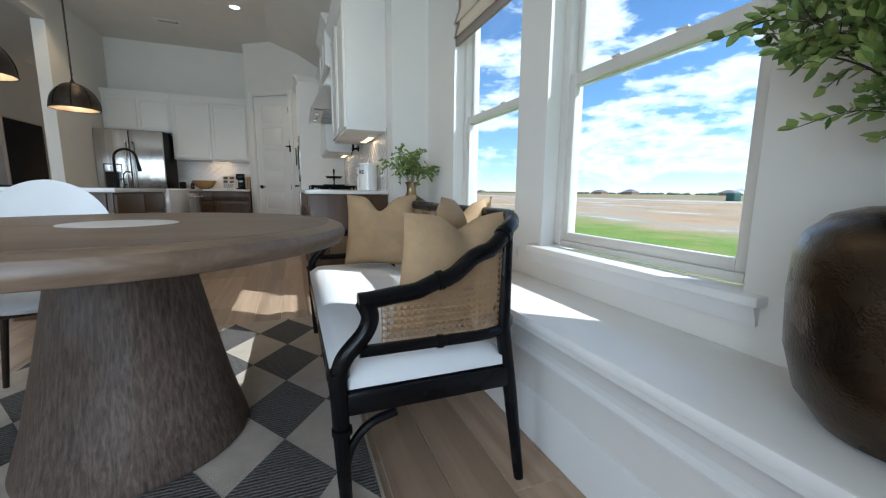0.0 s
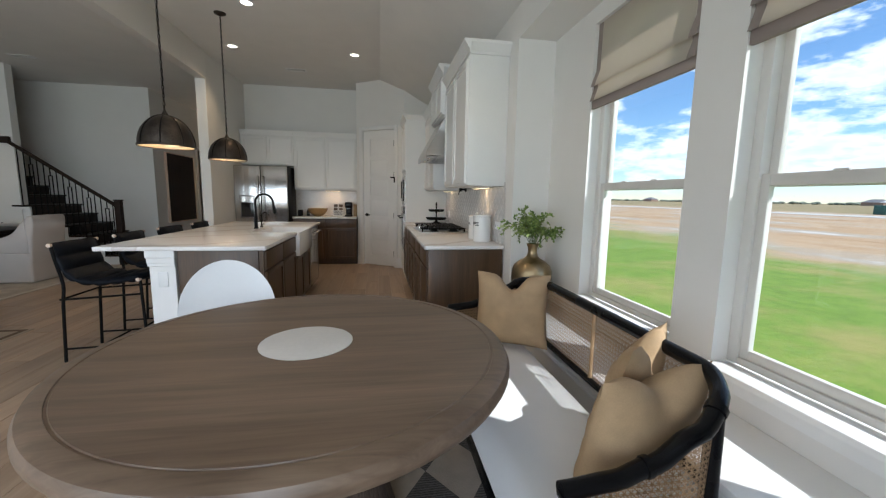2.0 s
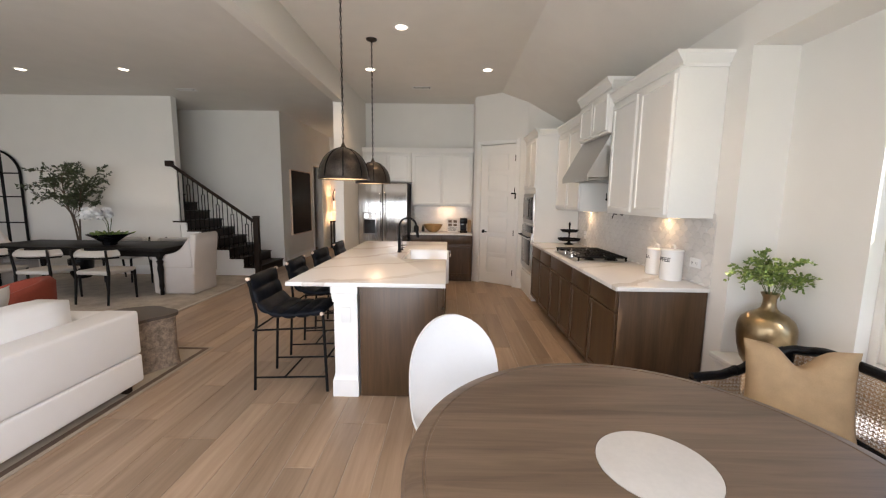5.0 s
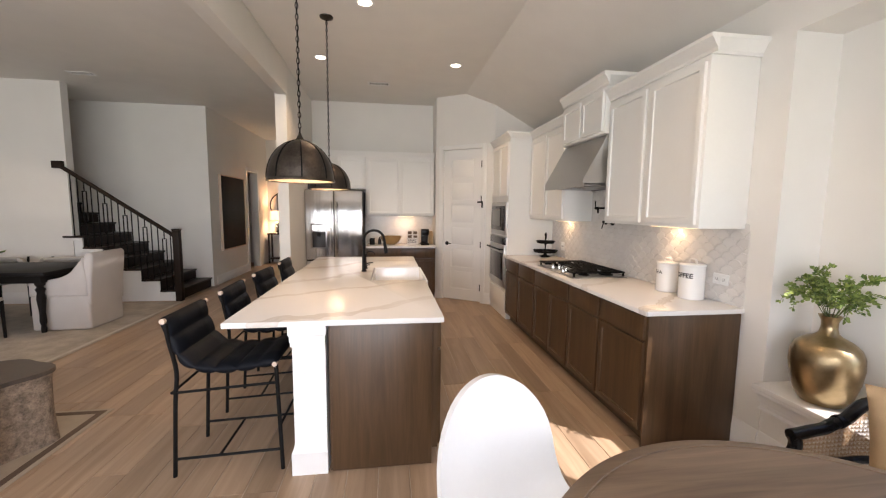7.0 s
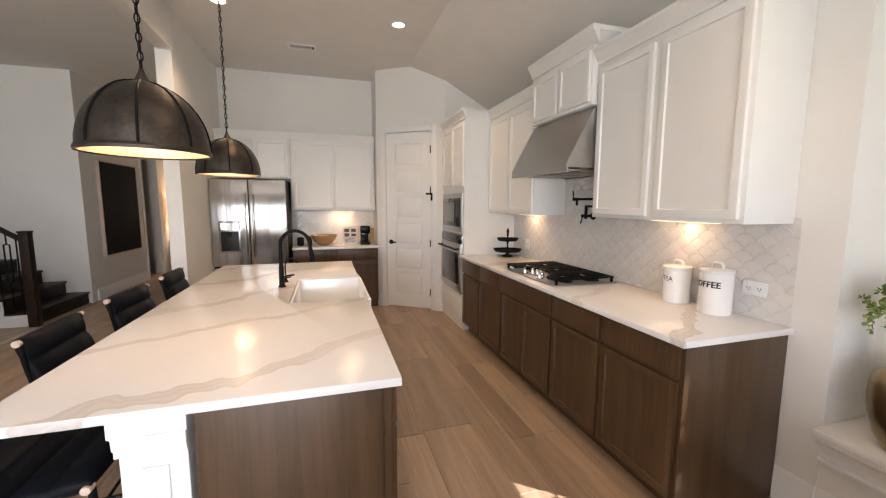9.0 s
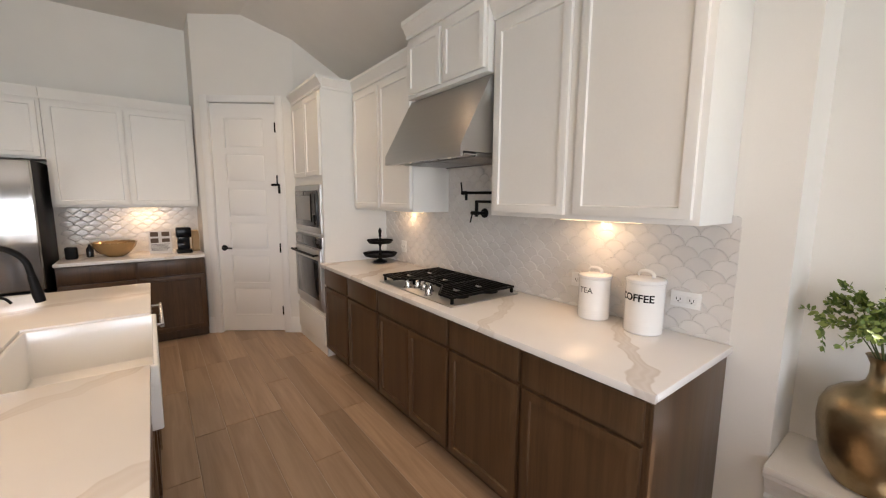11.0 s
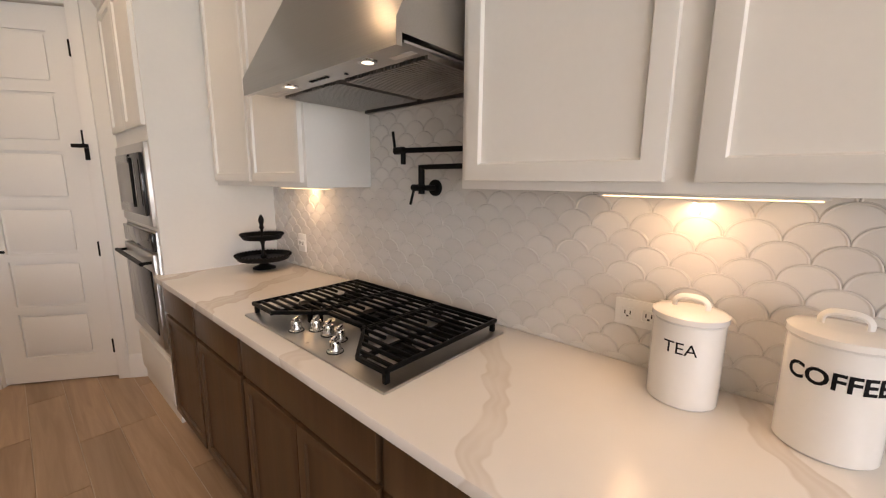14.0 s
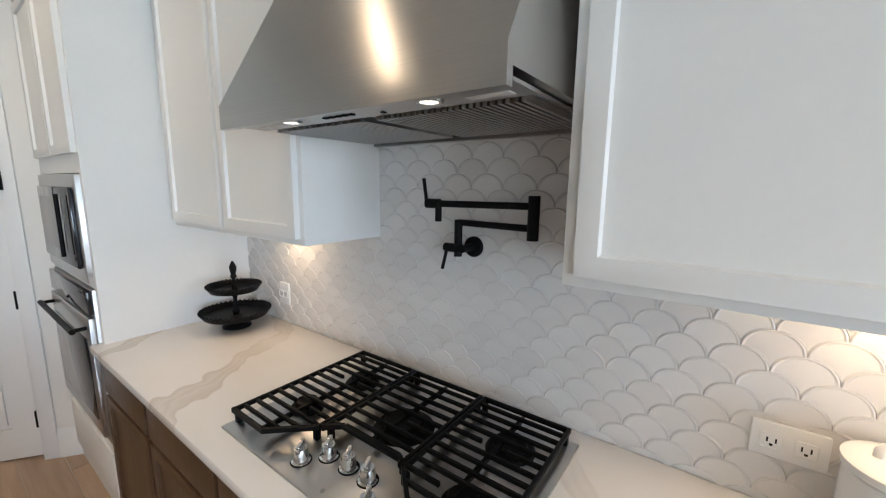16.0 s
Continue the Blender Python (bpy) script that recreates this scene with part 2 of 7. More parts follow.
def floor_far():
    """The plank tile again, varied plank by plank within one mesh."""
    m, n, l, b = base_mat("wood_look_plank_tile_far", 0.38)
    geo = n.new("ShaderNodeNewGeometry")
    mul = n.new("ShaderNodeVectorMath")
    mul.operation = "SCALE"
    mul.inputs[0].default_value = (37.0, 91.0, 53.0)
    l.new(geo.outputs["Random Per Island"], mul.inputs["Scale"])
    v = coords(n, l, (20, 1.2, 20), mul.outputs["Vector"])
    g1, g2 = noise_tex(n, l, v, 1.0, 6.0, 0.6, 1.2), noise_tex(n, l, v, 0.16, 3.0, 0.5, 1.8)
    c = mixc(n, l, 0.5, ramp(n, l, g1, [(0.28, FLOOR_D), (0.72, FLOOR_L)]), ramp(n, l, g2, [(0.3, FLOOR_D), (0.7, FLOOR_L)]))
    tone = ramp(n, l, geo.outputs["Random Per Island"], [(0.0, (0.75,) * 3), (1.0, (1.15,) * 3)])
    l.new(mixc(n, l, 1.0, c, tone, "MULTIPLY"), b.inputs["Base Color"])
    rough_var(n, l, b, g1, 0.3, 0.48)
    M["floor_far"] = m


def make_special():
    floor_far()
    # striped dark wool of the rug's diamonds
    m, n, l, b = base_mat("charcoal_wool", 0.98)
    v = coords(n, l, (1, 1, 1))
    w = n.new("ShaderNodeTexWave")
    w.bands_direction = "Y"
    w.inputs["Scale"].default_value, w.inputs["Distortion"].default_value, w.inputs["Detail"].default_value = 22.0, 2.5, 3.0
    w.inputs["Detail Scale"].default_value = 3.0
    l.new(v, w.inputs["Vector"])
    s = noise_tex(n, l, v, 130, 3)
    c = ramp(n, l, w.outputs["Fac"], [(0.15, (0.026, 0.024, 0.024)), (0.9, (0.17, 0.155, 0.14))])
    c = mixc(n, l, 0.4, c, ramp(n, l, s, [(0.35, (0.02, 0.02, 0.02)), (0.7, (0.17, 0.155, 0.14))]))
    l.new(c, b.inputs["Base Color"])
    bump(n, l, b, w.outputs["Fac"], 0.8, 0.004)
    M["rug_dark"] = m
    # quartz with warm grey veins
    m, n, l, b = base_mat("veined_quartz", 0.22)
    v = coords(n, l, (1.0, 0.75, 1.0))
    warp = noise_tex(n, l, v, 1.1, 5.0, 0.6)
    rot = n.new("ShaderNodeMapping")
    rot.inputs["Rotation"].default_value = (0, 0, radians(62))
    rot.inputs["Location"].default_value = (0.33, 0.1, 0)
    l.new(v, rot.inputs["Vector"])
    wv = n.new("ShaderNodeTexWave")
    wv.wave_type, wv.bands_direction = "BANDS", "X"
    wv.inputs["Scale"].default_value, wv.inputs["Distortion"].default_value = 0.66, 6.5
    wv.inputs["Detail"].default_value, wv.inputs["Detail Scale"].default_value, wv.inputs["Detail Roughness"].default_value = 5.0, 0.9, 0.62
    l.new(rot.outputs["Vector"], wv.inputs["Vector"])
    line = ramp(n, l, wv.outputs["Fac"], [(0.0, (0, 0, 0)), (0.955, (0, 0, 0)), (0.970, (0.58, 0.58, 0.58)), (0.997, (0.34, 0.34, 0.34)), (1.0, (0.5, 0.5, 0.5))])
    fade = ramp(n, l, noise_tex(n, l, v, 1.7, 3.0), [(0.36, (0.12, 0.12, 0.12)), (0.58, (1, 1, 1))])
    vein = mixc(n, l, 1.0, line, fade, "MULTIPLY")
    base = ramp(n, l, warp, [(0.3, (0.74, 0.715, 0.69)), (0.7, (0.80, 0.78, 0.76))])
    c = mixc(n, l, vein, base, (0.46, 0.385, 0.315))
    l.new(c, b.inputs["Base Color"])
    M["quartz"] = m
    # brushed stainless
    for key, ax, nm, tone in (("steel", 2, "brushed_stainless_upright", 0.52), ("steel_h", 1, "brushed_stainless_level", 0.50)):
        m, n, l, b = base_mat(nm, 0.28, 1.0)
        sc = [420.0, 420.0, 420.0]
        sc[ax] = 1.5
        v = coords(n, l, tuple(sc))
        g = noise_tex(n, l, v, 1.0, 3.0)
        c = ramp(n, l, g, [(0.3, dim((tone, tone * 0.98, tone * 0.95), 0.96)), (0.7, dim((tone, tone * 0.98, tone * 0.95), 1.04))])
        l.new(c, b.inputs["Base Color"])
        rough_var(n, l, b, g, 0.17 if ax == 2 else 0.26, 0.24 if ax == 2 else 0.34)
        b.inputs["Anisotropic"].default_value = 0.95
        tg = n.new("ShaderNodeTangent")
        tg.direction_type, tg.axis = "RADIAL", "XYZ"[ax]
        l.new(tg.outputs["Tangent"], b.inputs["Tangent"])
        if ax == 2:
            bump(n, l, b, noise_tex(n, l, coords(n, l, (5.5, 5.5, 0.15)), 1.0, 2.0), 0.5, 0.05)
        M[key] = m
    # hammered metals
    for key, nm, col, sc, st, ro in (("brass", "aged_brass", (0.36, 0.27, 0.155), 80, 0.10, 0.30), ("gunmetal", "hammered_gunmetal", (0.095, 0.070, 0.050), 210, 0.14, 0.24)):
        m, n, l, b = base_mat(nm, ro, 1.0)
        v = coords(n, l)
        vo = n.new("ShaderNodeTexVoronoi")
        vo.inputs["Scale"].default_value = sc
        l.new(v, vo.inputs["Vector"])
        big = noise_tex(n, l, v, 7, 5)
        c = ramp(n, l, big, [(0.3, dim(col, 0.6)), (0.7, dim(col, 1.25))])
        l.new(c, b.inputs["Base Color"])
        rough_var(n, l, b, big, ro - 0.06, ro + 0.12)
        bump(n, l, b, vo.outputs["Distance"], st, 0.004)
        M[key] = m
    # glazed fan tile
    m, n, l, b = base_mat("glazed_white_tile", 0.13)
    info = n.new("ShaderNodeObjectInfo")
    v = coords(n, l)
    s = noise_tex(n, l, v, 35, 3)
    c = ramp(n, l, info.outputs["Random"], [(0.0, (0.65, 0.625, 0.60)), (1.0, (0.69, 0.67, 0.645))])
    l.new(c, b.inputs["Base Color"])
    rough_var(n, l, b, s, 0.08, 0.2)
    bump(n, l, b, s, 0.05, 0.003)
    M["tile"] = m
    # leaves, varied leaf by leaf
    for key, nm, a, z in (("leaf", "fresh_green_leaf", (0.070, 0.135, 0.022), (0.33, 0.40, 0.11)), ("olive", "olive_leaf", (0.028, 0.04, 0.017), (0.085, 0.105, 0.05))):
        m, n, l, b = base_mat(nm, 0.5)
        geo = n.new("ShaderNodeNewGeometry")
        c = ramp(n, l, geo.outputs["Random Per Island"], [(0.0, a), (0.6, tuple((p + q) / 2 for p, q in zip(a, z))), (1.0, z)])
        l.new(c, b.inputs["Base Color"])
        b.inputs["Transmission Weight"].default_value = 0.0
        M[key] = m
    # glass
    m, n, l, b = base_mat("window_glass", 0.0)
    out = n["Material Output"]
    tr, gl, fr, mx = n.new("ShaderNodeBsdfTransparent"), n.new("ShaderNodeBsdfGlossy"), n.new("ShaderNodeLayerWeight"), n.new("ShaderNodeMixShader")
    tr.inputs["Color"].default_value = (0.98, 0.99, 0.985, 1)
    gl.inputs["Roughness"].default_value = 0.0
    pw = n.new("ShaderNodeMath")
    pw.operation = "POWER"
    pw.inputs[1].default_value = 5.0
    sc = n.new("ShaderNodeMath")
    sc.operation = "MULTIPLY_ADD"
    sc.inputs[1].default_value, sc.inputs[2].default_value = 0.5, 0.02
    l.new(fr.outputs["Facing"], pw.inputs[0])
    l.new(pw.outputs["Value"], sc.inputs[0])
    l.new(sc.outputs["Value"], mx.inputs["Fac"])
    l.new(tr.outputs["BSDF"], mx.inputs[1])
    l.new(gl.outputs["BSDF"], mx.inputs[2])
    l.new(mx.outputs["Shader"], out.inputs["Surface"])
    M["glass"] = m
    m, n, l, b = base_mat("mirror", 0.02, 1.0)
    b.inputs["Base Color"].default_value = (0.8, 0.8, 0.8, 1)
    M["mirror"] = m
    # ground outside: lawn, then dry field, then pale road and far scrub
    m, n, l, b = base_mat("lawn_and_field", 0.95)
    v = coords(n, l)
    sep = n.new("ShaderNodeSeparateXYZ")
    l.new(v, sep.inputs["Vector"])
    wob = noise_tex(n, l, v, 0.12, 5, 0.65)
    add = n.new("ShaderNodeMath")
    add.operation = "MULTIPLY_ADD"
    l.new(wob, add.inputs[0])
    add.inputs[1].default_value = 16.0
    l.new(sep.outputs["X"], add.inputs[2])
    div = n.new("ShaderNodeMath")
    div.operation = "DIVIDE"
    div.inputs[1].default_value = 200.0
    l.new(add.outputs["Value"], div.inputs[0])
    fine = noise_tex(n, l, v, 3.0, 6, 0.7)
    tiny = noise_tex(n, l, v, 22.0, 4, 0.7)
    grass = ramp(n, l, fine, [(0.25, (0.10, 0.17, 0.010)), (0.55, (0.17, 0.28, 0.018)), (0.8, (0.27, 0.30, 0.045))])
    grass = mixc(n, l, 0.35, grass, ramp(n, l, tiny, [(0.3, (0.05, 0.09, 0.008)), (0.75, (0.22, 0.29, 0.05))]))
    dirt = ramp(n, l, noise_tex(n, l, coords(n, l, (0.34, 0.12, 1)), 0.6, 8, 0.72), [(0.34, (0.29, 0.165, 0.075)), (0.48, (0.42, 0.28, 0.155)), (0.58, (0.35, 0.29, 0.22)), (0.68, (0.64, 0.59, 0.54))])
    scrub = ramp(n, l, noise_tex(n, l, v, 0.06, 5), [(0.3, (0.16, 0.14, 0.05)), (0.7, (0.34, 0.24, 0.12))])
    f1 = ramp(n, l, div.outputs["Value"], [(0.105, (0, 0, 0)), (0.125, (1, 1, 1))])
    f2 = ramp(n, l, div.outputs["Value"], [(0.44, (0, 0, 0)), (0.47, (1, 1, 1))])
    dry = ramp(n, l, noise_tex(n, l, v, 0.45, 6, 0.65), [(0.50, (0, 0, 0)), (0.68, (0.8, 0.8, 0.8))])
    grass = mixc(n, l, dry, grass, (0.30, 0.25, 0.075))
    c = mixc(n, l, f1, grass, dirt)
    c = mixc(n, l, f2, c, scrub)
    l.new(c, b.inputs["Base Color"])
    bump(n, l, b, tiny, 0.6, 0.03)
    M["ground"] = m


make_special()


def let_light_through(m, share, col):
    """Cloth that daylight shines through."""
    n, l = m.node_tree.nodes, m.node_tree.links
    tr, mx = n.new("ShaderNodeBsdfTranslucent"), n.new("ShaderNodeMixShader")
    tr.inputs["Color"].default_value = (*col, 1)
    mx.inputs["Fac"].default_value = share
    l.new(n["Principled BSDF"].outputs["BSDF"], mx.inputs[1])
    l.new(tr.outputs["BSDF"], mx.inputs[2])
    l.new(mx.outputs["Shader"], n["Material Output"].inputs["Surface"])


let_light_through(M["shade_cloth"], 0.42, (0.75, 0.68, 0.58))


def cathedral_oak():
    """Limed oak with pale cathedral grain lines and dark pores."""
    m, n, l, b = base_mat("grey_brown_oak_upright", 0.5, 0.0, 0.35)
    v = coords(n, l, (1, 1, 0.10))
    w = n.new("ShaderNodeTexWave")
    w.wave_type, w.bands_direction = "BANDS", "X"
    w.inputs["Scale"].default_value, w.inputs["Distortion"].default_value = 17.0, 14.0
    w.inputs["Detail"].default_value, w.inputs["Detail Scale"].default_value, w.inputs["Detail Roughness"].default_value = 3.0, 1.3, 0.55
    l.new(v, w.inputs["Vector"])
    fine = noise_tex(n, l, coords(n, l, (90, 90, 3.0)), 1.0, 5.0, 0.6, 0.4)
    big = noise_tex(n, l, coords(n, l, (3, 3, 1.2)), 1.0, 4.0)
    c = ramp(n, l, fine, [(0.28, (0.040, 0.028, 0.021)), (0.5, (0.095, 0.068, 0.052)), (0.75, (0.165, 0.125, 0.098))])
    line = ramp(n, l, w.outputs["Fac"], [(0.70, (0, 0, 0)), (0.92, (0.22, 0.22, 0.22)), (1.0, (0.1, 0.1, 0.1))])
    c = mixc(n, l, line, c, (0.27, 0.22, 0.185))
    c = mixc(n, l, 1.0, c, ramp(n, l, big, [(0.3, (0.72, 0.70, 0.68)), (0.7, (1.12, 1.10, 1.08))]), "MULTIPLY")
    l.new(c, b.inputs["Base Color"])
    rough_var(n, l, b, fine, 0.42, 0.6)
    bump(n, l, b, fine, 0.35, 0.002)
    M["table_leg"] = m


cathedral_oak()
M["road"] = plain("pale_concrete", (0.48, 0.46, 0.43), 0.9, var=0.06, scale=0.5, bmp=0.1)
# far brick, shingle and foliage lightened: distance haze put into their colours
M["brick_far"] = plain("far_brick", (0.30, 0.20, 0.15), 0.9, var=0.1)
M["roof_far"] = plain("far_shingle", (0.21, 0.20, 0.205), 0.9, var=0.1)
M["teal"] = plain("green_utility_paint", (0.03, 0.10, 0.085), 0.6)
M["tree_far"] = plain("far_foliage", (0.17, 0.19, 0.14), 0.95, var=0.4, scale=0.3, fine=2.0, bmp=0.5, dist=0.2)


# ---- building helpers ----
def base_of(ob):
    v = Vector((0, 0, 0))
    while ob is not None:
        v += ob.location
        ob = ob.parent
    return v


def mesh_of(name, bm, material, angle=35):
    me = bpy.data.meshes.new(name)
    bm.normal_update()
    bm.to_mesh(me)
    bm.free()
    me.materials.append(M[material])
    me.polygons.foreach_set("use_smooth", [True] * len(me.polygons))
    me.set_sharp_from_angle(angle=radians(angle))
    return me


def part(name, bm, material, parent=None, label="", angle=35):
    """Link a bmesh, given in the world or in its thing's own frame, as one mesh object."""
    if parent is not None:
        bmesh.ops.translate(bm, verts=bm.verts, vec=-base_of(parent))
    ob = new(name, mesh_of(name, bm, material, angle))
    ob.parent = parent
    if label:
        ob["label"] = label
    return ob


def thing(name, label, category, loc=(0, 0, 0), group="", kind=""):
    e = new(name)
    e.empty_display_size = 0.1
    e.location = loc
    return tagged(e, label, category, group, kind)


def solo(name, bm, material, label, category, group="", kind="", angle=35):
    return tagged(part(name, bm, material, None, "", angle), label, category, group, kind)


def struct(name, bm, material, label, category, angle=35):
    return solo(name, bm, material, label, category, "", "structure", angle)


def box(bm, x0, x1, y0, y1, z0, z1, bev=0.0, seg=2):
    r = bmesh.ops.create_cube(bm, size=1.0)
    vs = r["verts"]
    for v in vs:
        v.co = Vector(((x0 + x1) / 2 + v.co.x * (x1 - x0), (y0 + y1) / 2 + v.co.y * (y1 - y0), (z0 + z1) / 2 + v.co.z * (z1 - z0)))
    if bev:
        es = list({e for v in vs for e in v.link_edges})
        bmesh.ops.bevel(bm, geom=es, offset=bev, segments=seg, profile=0.5, affect="EDGES")
    return bm


def nb(*args, **kw):
    return box(bmesh.new(), *args, **kw)


def tube(bm, pts, r, n=8, caps=True, flat=1.0):
    """Sweep a circle of radius r (a number or one a point) along pts."""
    pts = [Vector(p) for p in pts]
    rings = []
    up = None
    for i, p in enumerate(pts):
        a, c = pts[max(0, i - 1)], pts[min(len(pts) - 1, i + 1)]
        t = (c - a).normalized()
        if up is None:
            up = t.orthogonal().normalized()
        up = (up - t * up.dot(t))
        up = up.normalized() if up.length > 1e-6 else t.orthogonal().normalized()
        side = t.cross(up)
        rr = r[i] if isinstance(r, (list, tuple)) else r
        rings.append([bm.verts.new(p + up * math.cos(2 * math.pi * k / n) * rr + side * math.sin(2 * math.pi * k / n) * rr * flat) for k in range(n)])
    for a, c in zip(rings, rings[1:]):
        for k in range(n):
            bm.faces.new((a[k], a[(k + 1) % n], c[(k + 1) % n], c[k]))
    if caps:
        bm.faces.new(rings[0][::-1])
        bm.faces.new(rings[-1])
    return bm


def rod(p0, p1, r, n=12):
    return tube(bmesh.new(), [p0, p1], r, n)


def lathe(bm, profile, cx=0, cy=0, n=32, caps=True):
    rings = [[bm.verts.new((cx + r * math.cos(2 * math.pi * k / n), cy + r * math.sin(2 * math.pi * k / n), z)) for k in range(n)] for r, z in profile]
    for a, c in zip(rings, rings[1:]):
        for k in range(n):
            bm.faces.new((a[k], a[(k + 1) % n], c[(k + 1) % n], c[k]))
    if caps:
        bm.faces.new(rings[0][::-1])
        bm.faces.new(rings[-1])
    return bm


def smooth_path(pts, steps=6):
    """Points along a curve through pts."""
    P = [Vector(p) for p in pts]
    P = [2 * P[0] - P[1]] + P + [2 * P[-1] - P[-2]]
    out = []
    for i in range(1, len(P) - 2):
        for k in range(steps):
            t = k / steps
            a, b, c, d = P[i - 1], P[i], P[i + 1], P[i + 2]
            out.append(0.5 * (2 * b + (c - a) * t + (2 * a - 5 * b + 4 * c - d) * t * t + (3 * b - a - 3 * c + d) * t ** 3))
    return out + [P[-2]]


def prism(bm, poly, axis, a0, a1):
    """Extrude a 2D polygon along an axis: x takes (y, z), y takes (x, z), z takes (x, y)."""
    def co(p, a):
        return {"x": (a, p[0], p[1]), "y": (p[0], a, p[1]), "z": (p[0], p[1], a)}[axis]
    lo = [bm.verts.new(co(p, a0)) for p in poly]
    hi = [bm.verts.new(co(p, a1)) for p in poly]
    k = len(poly)
    bm.faces.new(lo)
    bm.faces.new(hi[::-1])
    for i in range(k):
        bm.faces.new((lo[i], hi[i], hi[(i + 1) % k], lo[(i + 1) % k]))
    bmesh.ops.recalc_face_normals(bm, faces=bm.faces[:])
    return bm


def turned(bm, m):
    bmesh.ops.transform(bm, matrix=m, verts=bm.verts)
    return bm
# ---- the building ----
XW, XA = 3.24, 3.55            # kitchen wall, back of the window alcove
ALC0, ALC1 = 3.45, 6.78        # the alcove's ends
LEDGE, HEAD = 0.50, 2.57
WINS = [(4.175, 5.085), (5.33, 6.20)]
SILL, WTOP, MEET = 0.665, 2.46, 1.42
YB = 11.92                     # kitchen back wall
CEIL, LCEIL = 3.40, 3.42
Y0 = 2.3                       # south wall

bm = nb(-9.0, 3.9, 0.7, 17.0, -0.25, -0.004)
floor = struct("floor", bm, "grout", "light wood-look plank tiles with pale grout", "floor")

bm = bmesh.new()
box(bm, XW, 3.75, ALC1, 11.5, 0, CEIL)
box(bm, XW, 3.75, ALC0, ALC1, HEAD, CEIL)
box(bm, XW, 3.75, Y0, ALC0, 0, CEIL)
struct("wall_east", bm, "wall", "white painted wall with a deep window alcove", "wall")
bm = bmesh.new()
ys_ = [ALC0, WINS[0][0], WINS[0][1], WINS[1][0], WINS[1][1], ALC1]
zs_ = [LEDGE - 0.04, SILL - 0.03, WTOP, HEAD]
grid_ = [[bm.verts.new((XA, yy, zz)) for zz in zs_] for yy in ys_]
cells = [bm.faces.new((grid_[p][q], grid_[p][q + 1], grid_[p + 1][q + 1], grid_[p + 1][q])) for p in range(5) for q in range(3) if not (p in (1, 3) and q == 1)]
deep = bmesh.ops.extrude_face_region(bm, geom=cells)["geom"]
bmesh.ops.translate(bm, verts=[g for g in deep if isinstance(g, bmesh.types.BMVert)], vec=(0.20, 0, 0))
bmesh.ops.recalc_face_normals(bm, faces=bm.faces[:])
struct("wall_alcove", bm, "wall", "white painted wall behind the window seat", "wall")
struct("wall_window_seat", nb(XW + 0.01, 3.75, ALC0, ALC1, 0, LEDGE - 0.035), "wall", "low white wall under the window ledge", "wall")
bm = nb(XW - 0.08, XA, ALC0, ALC1, LEDGE - 0.035, LEDGE, bev=0.008)
struct("window_ledge", bm, "ledge", "glossy white painted window ledge", "ledge")
bm = bmesh.new()
prism(bm, [(XW + 0.01, 0.318), (XW - 0.004, 0.318), (XW - 0.016, 0.324), (XW - 0.018, 0.334), (XW - 0.010, 0.342), (XW - 0.004, 0.346), (XW - 0.004, 0.372), (XW - 0.022, 0.378), (XW - 0.026, 0.392), (XW - 0.030, 0.412), (XW - 0.042, 0.430), (XW - 0.058, 0.440), (XW - 0.058, 0.450), (XW - 0.070, 0.453), (XW - 0.070, 0.465), (XW + 0.01, 0.465)], "y", ALC0, ALC1)
struct("trim_ledge", bm, "trim", "white stepped moulding under the ledge", "trim")


def baseboard(name, poly_axis, x0, x1, y0, y1, face):
    """A moulded skirting board on a wall; face says which way it looks."""
    prof = [(0, 0), (0.016, 0), (0.016, 0.135), (0.011, 0.15), (0.011, 0.162), (0.004, 0.18), (0, 0.18)]
    b = bmesh.new()
    if face in "+x-x":
        s = 1 if face == "+x" else -1
        prism(b, [(x0 + s * p, q) for p, q in prof], "y", y0, y1)
    else:
        s = 1 if face == "+y" else -1
        prism(b, [(y0 + s * p, q) for p, q in prof], "x", x0, x1)
    return struct(name, b, "trim", "white moulded baseboard", "baseboard")


baseboard("baseboard_east", 0, XW + 0.01, 0, ALC0, ALC1, "-x")
baseboard("baseboard_east_2", 0, XW, 0, ALC1, 6.955, "-x")
baseboard("baseboard_east_3", 0, XW, 0, Y0, ALC0, "-x")

# kitchen back wall, partition beside the refrigerator, pantry corner
struct("wall_north", nb(-0.52, 3.75, YB, YB + 0.15, 0, CEIL + 0.05), "wall", "white painted kitchen wall", "wall")
struct("wall_partition", nb(-0.52, -0.38, 10.22, YB, 0, CEIL + 0.05), "wall", "white partition beside the refrigerator", "wall")
PA, PB = Vector((1.745, 11.40, 0)), Vector((2.60, 10.80, 0))
pdir = (PB - PA).normalized()
pnor = Vector((-pdir.y, pdir.x, 0))
plen = (PB - PA).length
PM = Matrix.Translation(PA) @ Matrix.Rotation(math.atan2(pdir.y, pdir.x), 4, "Z")   # local x along the wall, local +y into the pantry
DW0, DW1, DH = 0.140, 0.845, 2.53
bm = bmesh.new()
box(bm, 0, DW0, 0, 0.12, 0, CEIL)
box(bm, DW1, plen, 0, 0.12, 0, CEIL)
box(bm, DW0, DW1, 0, 0.12, DH, CEIL)
struct("wall_pantry", turned(bm, PM), "wall", "white angled pantry wall", "wall")
bm = bmesh.new()
box(bm, 1.745, 1.81, 11.40, YB, 0, CEIL)
box(bm, 2.60, XW, 10.80, 10.92, 0, CEIL)
struct("wall_pantry_sides", bm, "wall", "white pantry side walls", "wall")

